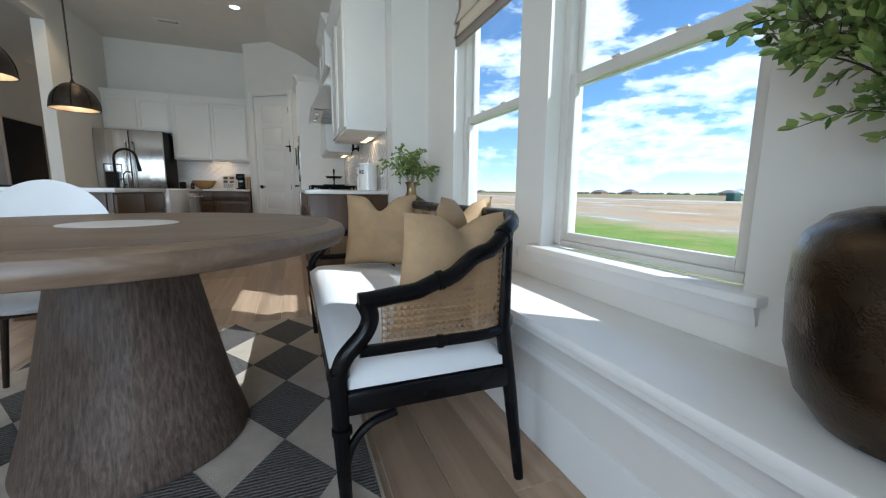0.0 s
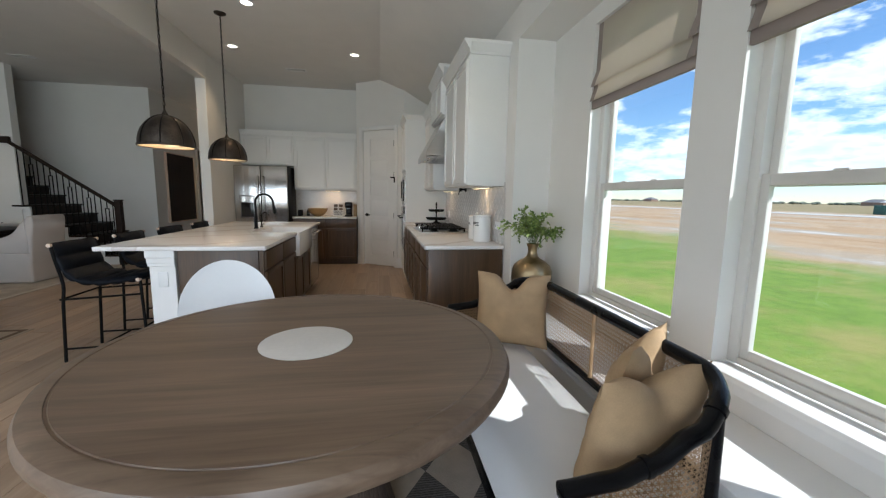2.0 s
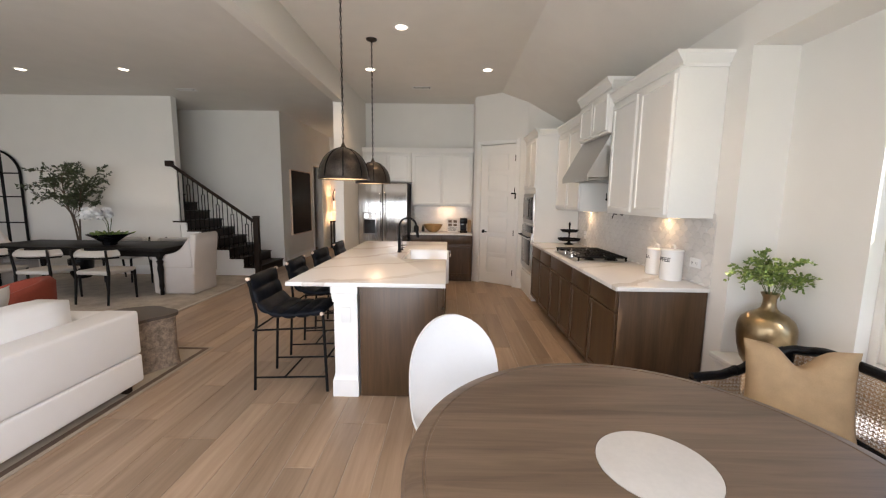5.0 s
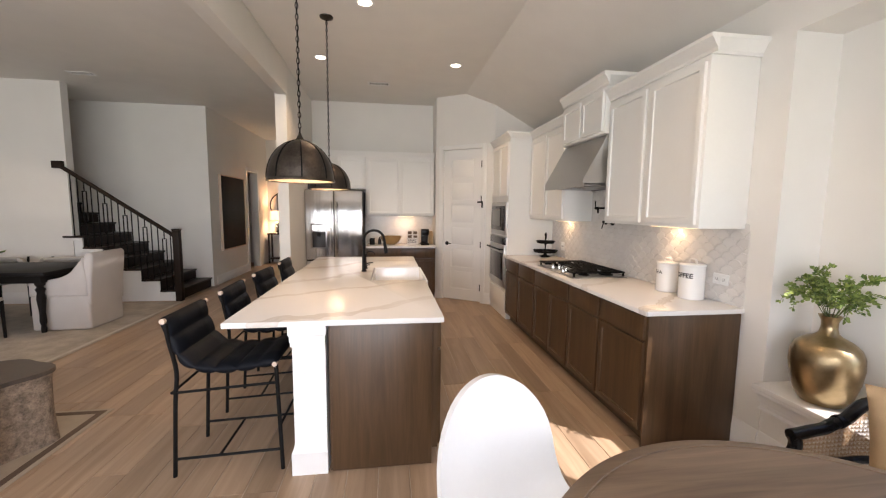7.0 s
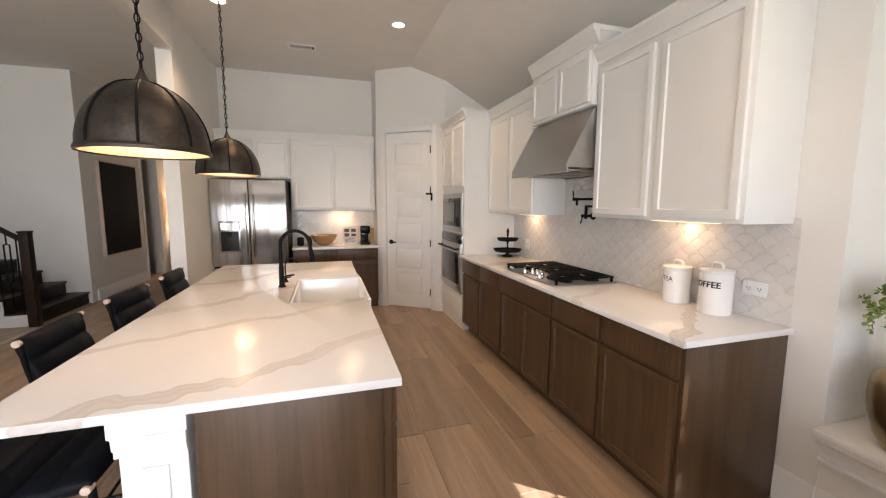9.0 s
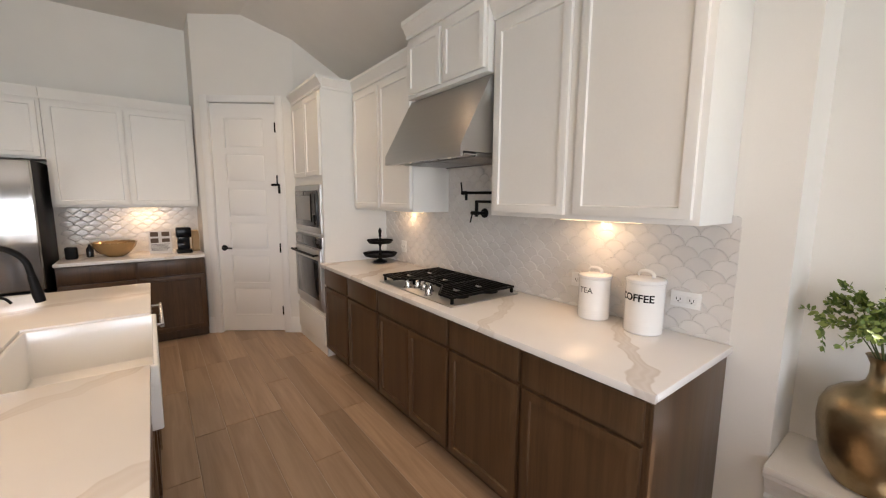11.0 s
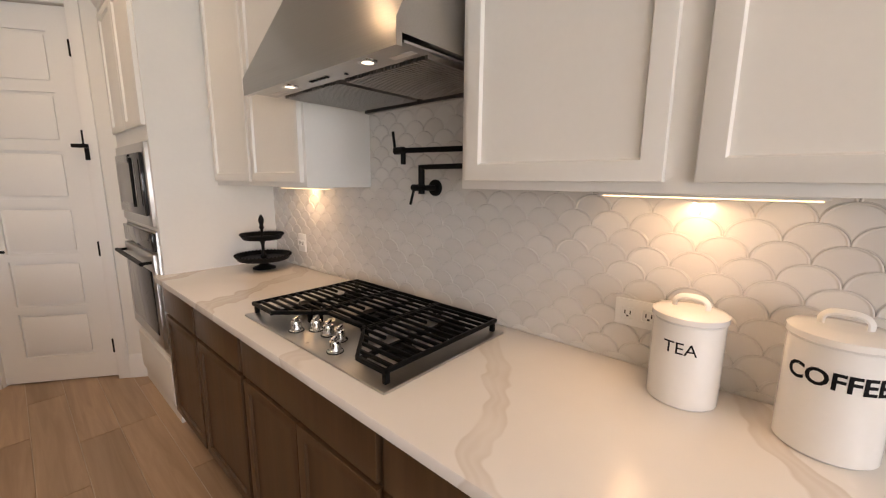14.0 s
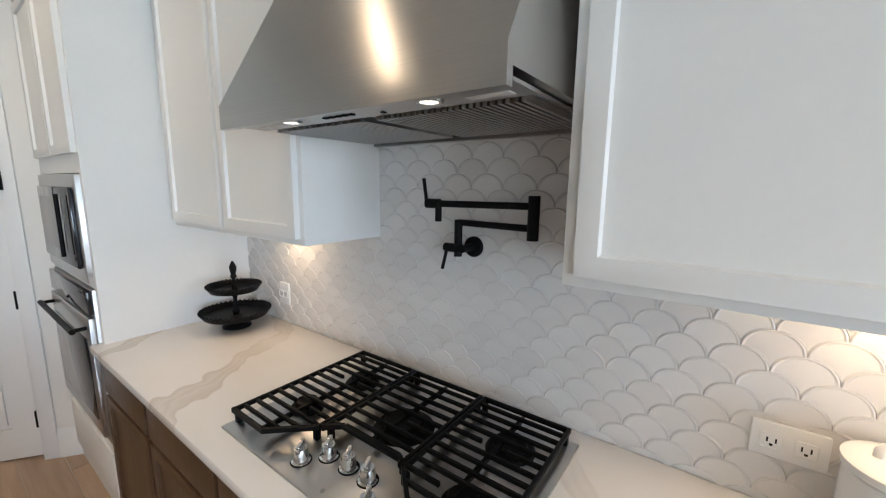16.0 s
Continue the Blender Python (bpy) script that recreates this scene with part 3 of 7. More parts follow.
# ceilings
bm = bmesh.new()
box(bm, -0.38, 2.18, Y0, YB, CEIL, CEIL + 0.1)
prism(bm, [(2.18, CEIL), (XW + 0.02, 2.81), (XW + 0.02, 3.5), (2.18, 3.5)], "y", Y0, YB)
struct("ceiling_kitchen", bm, "ceiling", "white textured ceiling sloping down at the side", "ceiling")
struct("ceiling_living", nb(-9.0, -0.50, Y0, 17.0, LCEIL, LCEIL + 0.1), "ceiling", "white textured living room ceiling", "ceiling")
struct("beam", nb(-0.50, -0.36, Y0, 10.22, 3.01, CEIL + 0.02, bev=0.006), "wall", "white dropped beam between the ceilings", "beam")

# living, dining and stair side
DWALL = 11.58
struct("wall_dining", nb(-9.0, -3.99, DWALL, DWALL + 0.14, 0, LCEIL), "wall", "white dining room wall", "wall")
struct("wall_stair_back", nb(-9.0, -2.45, 12.75, 12.9, 0, 6.0), "wall", "white stairwell wall", "wall")
bm = bmesh.new()
box(bm, -2.6, -2.45, 12.9, 14.75, 0, LCEIL)
box(bm, -2.6, -2.45, 14.75, 15.45, 2.42, LCEIL)
box(bm, -2.6, -2.45, 15.45, 17.0, 0, LCEIL)
struct("wall_hall", bm, "wall", "white hall wall with a doorway", "wall")
struct("wall_hall_end", nb(-2.45, 1.0, 16.3, 16.45, 0, LCEIL), "wall", "white wall at the end of the hall", "wall")
struct("wall_hall_east", nb(-0.52, -0.38, YB + 0.15, 16.3, 0, LCEIL), "wall", "white hall side wall", "wall")
struct("wall_hall_room", nb(-3.9, -3.8, 14.0, 16.2, 0, LCEIL), "wall", "beige wall seen through the hall doorway", "wall")
struct("wall_west", nb(-9.1, -9.0, Y0, 12.75, 0, LCEIL), "wall", "white living room wall", "wall")
# unseen south wall; number and size of its openings are assumed
bm = bmesh.new()
xs = [-9.0]
for wx in (-5.6, -3.4, -0.6, 1.4):
    xs += [wx - 0.75, wx + 0.75]
xs.append(3.75)
for i in range(0, len(xs), 2):
    box(bm, xs[i], xs[i + 1], Y0 - 0.15, Y0, 0, CEIL)
for i in range(1, len(xs) - 1, 2):
    box(bm, xs[i], xs[i + 1], Y0 - 0.15, Y0, 0, 0.5)
    box(bm, xs[i], xs[i + 1], Y0 - 0.15, Y0, 2.4, CEIL)
struct("wall_south", bm, "wall", "white wall with tall window openings", "wall")
for nm, a in (("baseboard_dining", (-9.0, -3.99, DWALL, "-y")), ("baseboard_hall_end", (-2.45, -0.52, 16.3, "-y"))):
    baseboard(nm, 1, a[0], a[1], a[2], 0, a[3])
baseboard("baseboard_hall", 0, -2.45, 0, 12.9, 14.66, "+x")
baseboard("baseboard_partition", 0, -0.38, 0, 10.22, 11.0, "+x")
baseboard("baseboard_partition_2", 1, -0.52, -0.38, 10.22, 0, "-y")
prof = [(0, 0), (-0.016, 0), (-0.016, 0.135), (-0.004, 0.18), (0, 0.18)]
for nm, a, c in (("baseboard_pantry", 0.0, DW0 - 0.075), ("baseboard_pantry_2", DW1 + 0.075, plen)):
    b = bmesh.new()
    prism(b, prof, "x", a, c)
    struct(nm, turned(b, PM), "trim", "white moulded baseboard", "baseboard")


# ---- windows ----
def window(i, y0, y1):
    w = thing("window_%d" % i, "white double-hung window with a cream roman shade above", "window", (XA, (y0 + y1) / 2, SILL), kind="structure")
    f = bmesh.new()
    xf0, xf1 = XA + 0.075, XA + 0.15
    fw = 0.046
    box(f, xf0, xf1, y0, y0 + fw, SILL, WTOP, bev=0.004)
    box(f, xf0, xf1, y1 - fw, y1, SILL, WTOP, bev=0.004)
    box(f, xf0, xf1, y0 + fw, y1 - fw, SILL, SILL + 0.03, bev=0.004)
    box(f, xf0, xf1, y0 + fw, y1 - fw, WTOP - fw, WTOP, bev=0.004)
    part("window_frame", f, "vinyl", w)
    a, c = y0 + fw, y1 - fw
    for nm, xs0, z0, z1 in (("lower_sash", xf0 + 0.012, SILL + 0.03, MEET + 0.025), ("upper_sash", xf0 + 0.042, MEET - 0.025, WTOP - fw)):
        s = bmesh.new()
        sw = 0.036
        xs1 = xs0 + 0.026
        box(s, xs0, xs1, a, a + sw, z0, z1, bev=0.004)
        box(s, xs0, xs1, c - sw, c, z0, z1, bev=0.004)
        box(s, xs0, xs1, a + sw, c - sw, z0, z0 + sw + 0.004, bev=0.004)
        box(s, xs0, xs1, a + sw, c - sw, z1 - sw - 0.01, z1, bev=0.004)
        sash = part(nm, s, "vinyl", w)
        g = part("pane", nb(xs0 + 0.010, xs0 + 0.014, a + sw, c - sw, z0 + sw + 0.004, z1 - sw - 0.01), "glass", sash)
        g.visible_shadow = False
    k = bmesh.new()
    for yy in ((a * 2 + c) / 3, (a + c * 2) / 3):
        box(k, xf0 - 0.001, xf0 + 0.012, yy - 0.022, yy + 0.022, MEET + 0.022, MEET + 0.030, bev=0.002)
    part("sash_lock", k, "vinyl", w)
    # stool and apron
    s = nb(XA - 0.045, xf0, y0 - 0.06, y1 + 0.06, SILL - 0.03, SILL - 0.002, bev=0.006)
    part("window_sill", s, "trim", w)
    ap = bmesh.new()
    prism(ap, [(XA - 0.002, 0.58), (XA - 0.012, 0.58), (XA - 0.016, 0.60), (XA - 0.03, 0.636), (XA - 0.002, 0.636)], "y", y0 - 0.045, y1 + 0.045)
    part("apron", ap, "trim", w)
    return w


def roman_shade(y0, y1, drop):
    t = thing("roman_shade", "cream linen roman shade with taupe border, half raised", "roman shade", (XA, (y0 + y1) / 2, WTOP), group="roman shades")
    x = XA + 0.005
    z1 = WTOP + 0.03
    # the cloth hangs flat, then gathers in two soft folds
    prof = [(x + 0.02, z1), (x + 0.018, drop + 0.24), (x - 0.012, drop + 0.155), (x - 0.016, drop + 0.135), (x + 0.006, drop + 0.15), (x + 0.010, drop + 0.13), (x - 0.012, drop + 0.06), (x - 0.016, drop + 0.045), (x + 0.004, drop + 0.055), (x + 0.008, drop), (x + 0.016, drop), (x + 0.028, z1)]
    b0, b1 = y0 + 0.004, y1 - 0.004
    bw = 0.045

    def strip(a, c, mat_, nm, off=0.0):
        b = bmesh.new()
        prism(b, [(p - off, q) for p, q in prof], "y", a, c)
        part(nm, b, mat_, t)
    strip(b0 + bw, b1 - bw, "shade_cloth", "cloth")
    strip(b0, b0 + bw, "shade_band", "border", 0.001)
    strip(b1 - bw, b1, "shade_band", "border", 0.001)
    part("hem", nb(x - 0.002, x + 0.02, b0, b1, drop - 0.002, drop + 0.052, bev=0.003), "shade_band", t)
    part("headrail", nb(x + 0.03, x + 0.06, b0, b1, WTOP - 0.05, WTOP - 0.005), "shade_cloth", t)


for i, (a, c) in enumerate(WINS):
    window(i + 1, a, c)
    roman_shade(a, c, (1.93, 1.93)[i])

# ---- outdoors ----
b = bmesh.new()
bmesh.ops.create_grid(b, x_segments=8, y_segments=8, size=1500)
bmesh.ops.translate(b, verts=b.verts, vec=(0, 0, -0.3))
struct("ground", b, "ground", "green lawn giving way to a dry dirt field", "ground")
struct("road", nb(62, 69, -900, 900, -0.32, -0.26), "road", "pale concrete road across the field", "road")


def far_house(x, y, w, d, h):
    t = thing("house", "distant brick house with a dark hipped roof", "house", (x, y, -0.3), group="distant houses")
    part("wall", nb(x - d / 2, x + d / 2, y - w / 2, y + w / 2, -0.3, h), "brick_far", t)
    r = bmesh.new()
    v = [r.verts.new(p) for p in ((x - d / 2 - .5, y - w / 2 - .5, h), (x + d / 2 + .5, y - w / 2 - .5, h), (x + d / 2 + .5, y + w / 2 + .5, h), (x - d / 2 - .5, y + w / 2 + .5, h), (x, y - w / 4, h + 3.2), (x, y + w / 4, h + 3.2))]
    for f in ((0, 1, 4), (1, 2, 5, 4), (2, 3, 5), (3, 0, 4, 5), (3, 2, 1, 0)):
        r.faces.new([v[q] for q in f])
    part("roof", r, "roof_far", t)


for hx, hy, hw in ((430, 560, 18), (400, 375, 16), (440, 470, 20), (470, 300, 17), (450, 980, 20), (420, 830, 18), (480, 1200, 20)):
    far_house(hx, hy, hw, 12, 3.0)
rnd = random.Random(4)
b = bmesh.new()
for k in range(1000):
    yy = -300 + k * 2.4 + rnd.uniform(-3, 3)
    xx = rnd.uniform(520, 700)
    s = rnd.uniform(0.9, 2.6)
    r = bmesh.ops.create_icosphere(b, subdivisions=1, radius=1.0)
    for v in r["verts"]:
        v.co = Vector((xx + v.co.x * s * 1.6 + rnd.uniform(-.4, .4), yy + v.co.y * s * 1.8 + rnd.uniform(-.4, .4), s * 0.6 + v.co.z * s * 0.9 + rnd.uniform(-.5, .5)))
solo("far_woods", b, "tree_far", "low line of distant dark green trees", "trees", kind="stuff")
b = nb(81, 83, 52.4, 54.0, -0.3, 1.2, bev=0.08)
solo("utility_box", b, "teal", "green utility cabinet standing in the field", "utility box")
t = thing("canopy_tent", "white canopy tent far off in the field", "tent", (98, 61.5, -0.3))
b = bmesh.new()
lo = [b.verts.new(p) for p in ((96.5, 60, 1.7), (99.5, 60, 1.7), (99.5, 63, 1.7), (96.5, 63, 1.7))]
ap = b.verts.new((98, 61.5, 2.6))
for k in range(4):
    b.faces.new((lo[k], lo[(k + 1) % 4], ap))
b.faces.new(lo[::-1])
part("canopy", b, "paper", t)
for px, py in ((96.6, 60.1), (99.4, 60.1), (99.4, 62.9), (96.6, 62.9)):
    part("pole", rod((px, py, -0.3), (px, py, 1.72), 0.04), "steel_plain", t)
# ---- kitchen: cabinet run along the window-side wall ----
def shaker_front(parent, name, plane, a0, a1, z0, z1, mat_, axis="x", out=-1, rail=0.058, thick=0.02, slab=False):
    """A framed door or drawer front on the plane x (or y) = plane, facing out; a0 to a1 along the other axis."""
    b = bmesh.new()
    p, q = sorted((plane, plane + out * thick))
    if axis == "x":
        box(b, p, q, a0, a1, z0, z1)
    else:
        box(b, a0, a1, p, q, z0, z1)
    i = 0 if axis == "x" else 1
    b.normal_update()
    front = [f for f in b.faces if f.normal[i] * out > 0.9]
    bmesh.ops.bevel(b, geom=list(front[0].edges), offset=0.003, segments=2, profile=0.5, affect="EDGES")
    if not slab:
        b.normal_update()
        front = max((f for f in b.faces if f.normal[i] * out > 0.99), key=lambda f: f.calc_area())
        bmesh.ops.inset_region(b, faces=[front], thickness=rail - 0.003)
        bmesh.ops.inset_region(b, faces=[front], thickness=0.006)
        for v in front.verts:
            v.co[i] -= out * 0.0105
    return part(name, b, mat_, parent)


CX = 2.575         # face of the base cabinets
BASES = [(9.40, 9.93), (8.86, 9.40), (8.03, 8.86), (7.51, 8.03), (6.965, 7.51)]
for k, (a, c) in enumerate(BASES):
    t = thing("base_cabinet", "dark brown stained base cabinet with a drawer above a framed door", "cabinet", (2.9, (a + c) / 2, 0), group="base cabinets")
    b = bmesh.new()
    box(b, CX, XW - 0.012, a, c, 0.10, 0.885)
    box(b, CX + 0.07, XW - 0.012, a + (0.002 if k < 4 else 0.0), c, 0.0, 0.099)
    part("body", b, "cab_dark", t)
    shaker_front(t, "drawer", CX, a + 0.014, c - 0.014, 0.725, 0.875, "cab_dark", slab=True)
    if k == 2:
        m_ = (a + c) / 2
        shaker_front(t, "door", CX, a + 0.014, m_ - 0.003, 0.115, 0.705, "cab_dark")
        shaker_front(t, "door", CX, m_ + 0.003, c - 0.014, 0.115, 0.705, "cab_dark")
    else:
        shaker_front(t, "door", CX, a + 0.014, c - 0.014, 0.115, 0.705, "cab_dark")
    if k == 4:
        part("end_panel", nb(CX - 0.004, XW - 0.012, a - 0.014, a - 0.001, 0.0, 0.885, bev=0.002), "cab_dark", t)

b = bmesh.new()
box(b, 2.535, XW - 0.004, 6.935, 9.985, 0.888, 0.92, bev=0.004)
solo("countertop", b, "quartz", "white quartz worktop with soft grey-brown veins", "countertop")

# upper cabinets
UF = 2.895


def crown(t, x, y0, y1, z0, z1, near=True, far=False, depth=0.055, mat_="cab_white"):
    b = bmesh.new()
    prof = [(0, 0), (0.012, 0), (0.012, 0.02), (0.02, 0.028), (depth * 0.8, 0.07), (depth, 0.078), (depth, z1 - z0), (0, z1 - z0)]
    prism(b, [(x - p, z0 + q) for p, q in prof], "y", y0 - (depth if near else 0), y1)
    part("crown_moulding", b, mat_, t)
    if near:
        b = bmesh.new()
        prism(b, [(y0 - p, z0 + q) for p, q in prof], "x", x + 0.0005, XW - 0.002)
        part("crown_moulding", b, mat_, t)


def upper(y0, y1, z0, z1, ztop, fronts, label, near=True, front=UF, back=XW - 0.002):
    t = thing("wall_cabinet", label, "cabinet", (back, (y0 + y1) / 2, z0), group="wall cabinets")
    part("body", nb(front, back, y0, y1, z0, z1, bev=0.002), "cab_white", t)
    n = len(fronts)
    for a, c in fronts:
        shaker_front(t, "door", front, a, c, z0 + 0.022, z1 - 0.035, "cab_white")
    crown(t, front, y0, y1, z1, ztop, near)
    return t


upper(6.985, 8.065, 1.437, 2.50, 2.60, [(7.010, 7.508), (7.560, 8.040)], "white wall cabinet with two framed doors and crown moulding")
upper(8.905, 9.945, 1.425, 2.50, 2.60, [(8.928, 9.412), (9.438, 9.925)], "white wall cabinet beside the range hood")
upper(8.07, 8.90, 2.235, 2.64, 2.75, [(8.09, 8.472), (8.498, 8.88)], "short white wall cabinet above the range hood", front=2.85)
for a, c, zb in ((7.31, 7.77, 1.4365), (9.19, 9.65, 1.4245)):
    t = thing("cabinet_light", "slim under-cabinet light glowing warm", "light", (3.165, (a + c) / 2, zb), group="under-cabinet lights")
    part("housing", nb(3.13, 3.20, a, c, zb - 0.0125, zb, bev=0.002), "plastic_white", t)
    part("diffuser", nb(3.138, 3.192, a + 0.01, c - 0.01, zb - 0.016, zb - 0.013), "lamp_strip", t)

# tall oven cabinet
t = thing("oven_cabinet", "tall white cabinet housing a microwave and wall oven", "cabinet", (2.9, 10.375, 0))
TX = 2.58
part("lower_box", nb(TX, XW - 0.002, 9.95, 10.795, 0.0, 0.42), "cab_white", t)
part("side_panel", nb(TX, XW - 0.002, 9.95, 9.985, 0.42, 2.50), "cab_white", t)
part("side_panel", nb(TX, XW - 0.002, 10.76, 10.795, 0.42, 2.50), "cab_white", t)
part("upper_box", nb(TX, XW - 0.002, 9.985, 10.76, 1.66, 2.50), "cab_white", t)
part("back_panel", nb(TX + 0.35, XW - 0.002, 9.985, 10.76, 0.42, 1.66), "cab_white", t)
part("divider", nb(TX, TX + 0.35, 9.985, 10.76, 1.165, 1.185), "cab_white", t)
shaker_front(t, "door", TX, 9.975, 10.368, 1.74, 2.47, "cab_white")
shaker_front(t, "door", TX, 10.377, 10.77, 1.74, 2.47, "cab_white")
shaker_front(t, "drawer", TX, 9.975, 10.77, 0.11, 0.385, "cab_white", slab=True)
crown(t, TX, 9.95, 10.795, 2.50, 2.60, True)
M_Y0, M_Y1 = 9.99, 10.755
t = thing("microwave", "built-in stainless steel microwave with dark glass door", "microwave", (TX, 10.375, 1.19))
part("trim_frame", nb(TX - 0.018, TX + 0.3, M_Y0, M_Y1, 1.19, 1.655, bev=0.004), "steel_h", t)
d = part("door", nb(TX - 0.034, TX - 0.019, M_Y0 + 0.05, M_Y1 - 0.05, 1.25, 1.60, bev=0.004), "dark_glass", t)
part("door_window", nb(TX - 0.037, TX - 0.0345, M_Y0 + 0.20, M_Y1 - 0.10, 1.31, 1.55, bev=0.001), "steel_plain", d)
part("handle", rod((TX - 0.06, M_Y0 + 0.13, 1.30), (TX - 0.06, M_Y0 + 0.13, 1.57), 0.008), "matte_black", d)
t = thing("wall_oven", "built-in stainless steel wall oven with dark glass door", "oven", (TX, 10.375, 0.425))
part("body", nb(TX - 0.012, TX + 0.33, M_Y0, M_Y1, 0.425, 1.16, bev=0.004), "steel_h", t)
part("control_panel", nb(TX - 0.03, TX - 0.0125, M_Y0, M_Y1, 1.05, 1.155, bev=0.003), "dark_glass", t)
d = part("door", nb(TX - 0.035, TX - 0.0125, M_Y0, M_Y1, 0.47, 1.035, bev=0.004), "steel_h", t)
part("door_window", nb(TX - 0.038, TX - 0.0355, M_Y0 + 0.06, M_Y1 - 0.06, 0.54, 0.93, bev=0.001), "dark_glass", d)
h = bmesh.new()
tube(h, [(TX - 0.085, M_Y0 + 0.03, 0.985), (TX - 0.085, M_Y1 - 0.03, 0.985)], 0.012, 12)
for yy in (M_Y0 + 0.05, M_Y1 - 0.05):
    tube(h, [(TX - 0.035, yy, 0.985), (TX - 0.085, yy, 0.985)], 0.009, 8)
part("handle", h, "matte_black", d)

# range hood
HY0, HY1, HB = 8.085, 8.932, 1.763
t = thing("range_hood", "sloping brushed stainless steel range hood", "range hood", (3.0, 8.51, HB))
b = bmesh.new()
prism(b, [(XW - 0.02, HB), (XW - 0.02, 2.228), (2.895, 2.228), (2.674, HB + 0.060), (2.674, HB), (2.692, HB), (2.692, HB + 0.03), (XW - 0.04, HB + 0.03)], "y", HY0, HY1)
part("canopy", b, "steel_h", t)
part("back_panel", nb(XW - 0.035, XW - 0.021, HY0 + 0.003, HY1 - 0.003, HB + 0.002, HB + 0.028), "steel_plain", t)
b = bmesh.new()
box(b, 2.702, 2.80, HY0 + 0.004, HY1 - 0.004, HB + 0.012, HB + 0.018)
part("control_strip", b, "steel_h", t)
for k in range(5):
    yy = 8.49 + k * 0.022
    part("button", nb(2.745, 2.757, yy, yy + 0.014, HB + 0.0085, HB + 0.0118, bev=0.001), "matte_black", t)
for yy in (8.27, 8.70):
    part("lens", lathe(bmesh.new(), [(0.017, HB + 0.0085), (0.017, HB + 0.0118)], 2.735, yy, 20), "hood_lens", t)
    part("lens_ring", lathe(bmesh.new(), [(0.0175, HB + 0.0118), (0.0175, HB + 0.007), (0.026, HB + 0.007), (0.028, HB + 0.0118)], 2.735, yy, 24, caps=False), "chrome", t)
for yy in (8.12, 8.80):
    part("sticker", nb(2.752, 2.776, yy, yy + 0.085, HB + 0.0108, HB + 0.0118), "paper", t, "small white printed sticker")
part("sensor", nb(2.765, 2.775, 8.415, 8.423, HB + 0.0090, HB + 0.0118), "matte_black", t)
for k in range(2):
    fa = HY0 + 0.02 + k * 0.405
    b = bmesh.new()
    for j in range(24):
        yy = fa + 0.012 + j * 0.0155
        box(b, 2.81, 3.17, yy, yy + 0.009, HB + 0.006, HB + 0.020)
    box(b, 2.805, 3.175, fa, fa + 0.39, HB + 0.021, HB + 0.026)
    part("baffle_filter", b, "steel_h", t)["kind"] = "stuff"
# cooktop
t = thing("gas_cooktop", "stainless steel gas cooktop with black cast-iron grates", "cooktop", (2.9, 8.49, 0.92))
KX0, KX1, KY0, KY1 = 2.612, 3.165, 8.078, 8.936
part("tray", nb(KX0, KX1, KY0, KY1, 0.9205, 0.930, bev=0.004), "steel_h", t)
burners = [(3.03, 8.22, .045), (2.80, 8.22, .036), (3.03, 8.80, .04), (2.82, 8.82, .036), (2.93, 8.51, .06)]
for bx_, by_, br in burners:
    b = lathe(bmesh.new(), [(br * 1.5, 0.9302), (br * 1.35, 0.938), (br, 0.941), (br, 0.951), (br * 0.9, 0.956)], bx_, by_, 20)
    part("burner", b, "iron", t)
GZ0, GZ1 = 0.962, 0.976


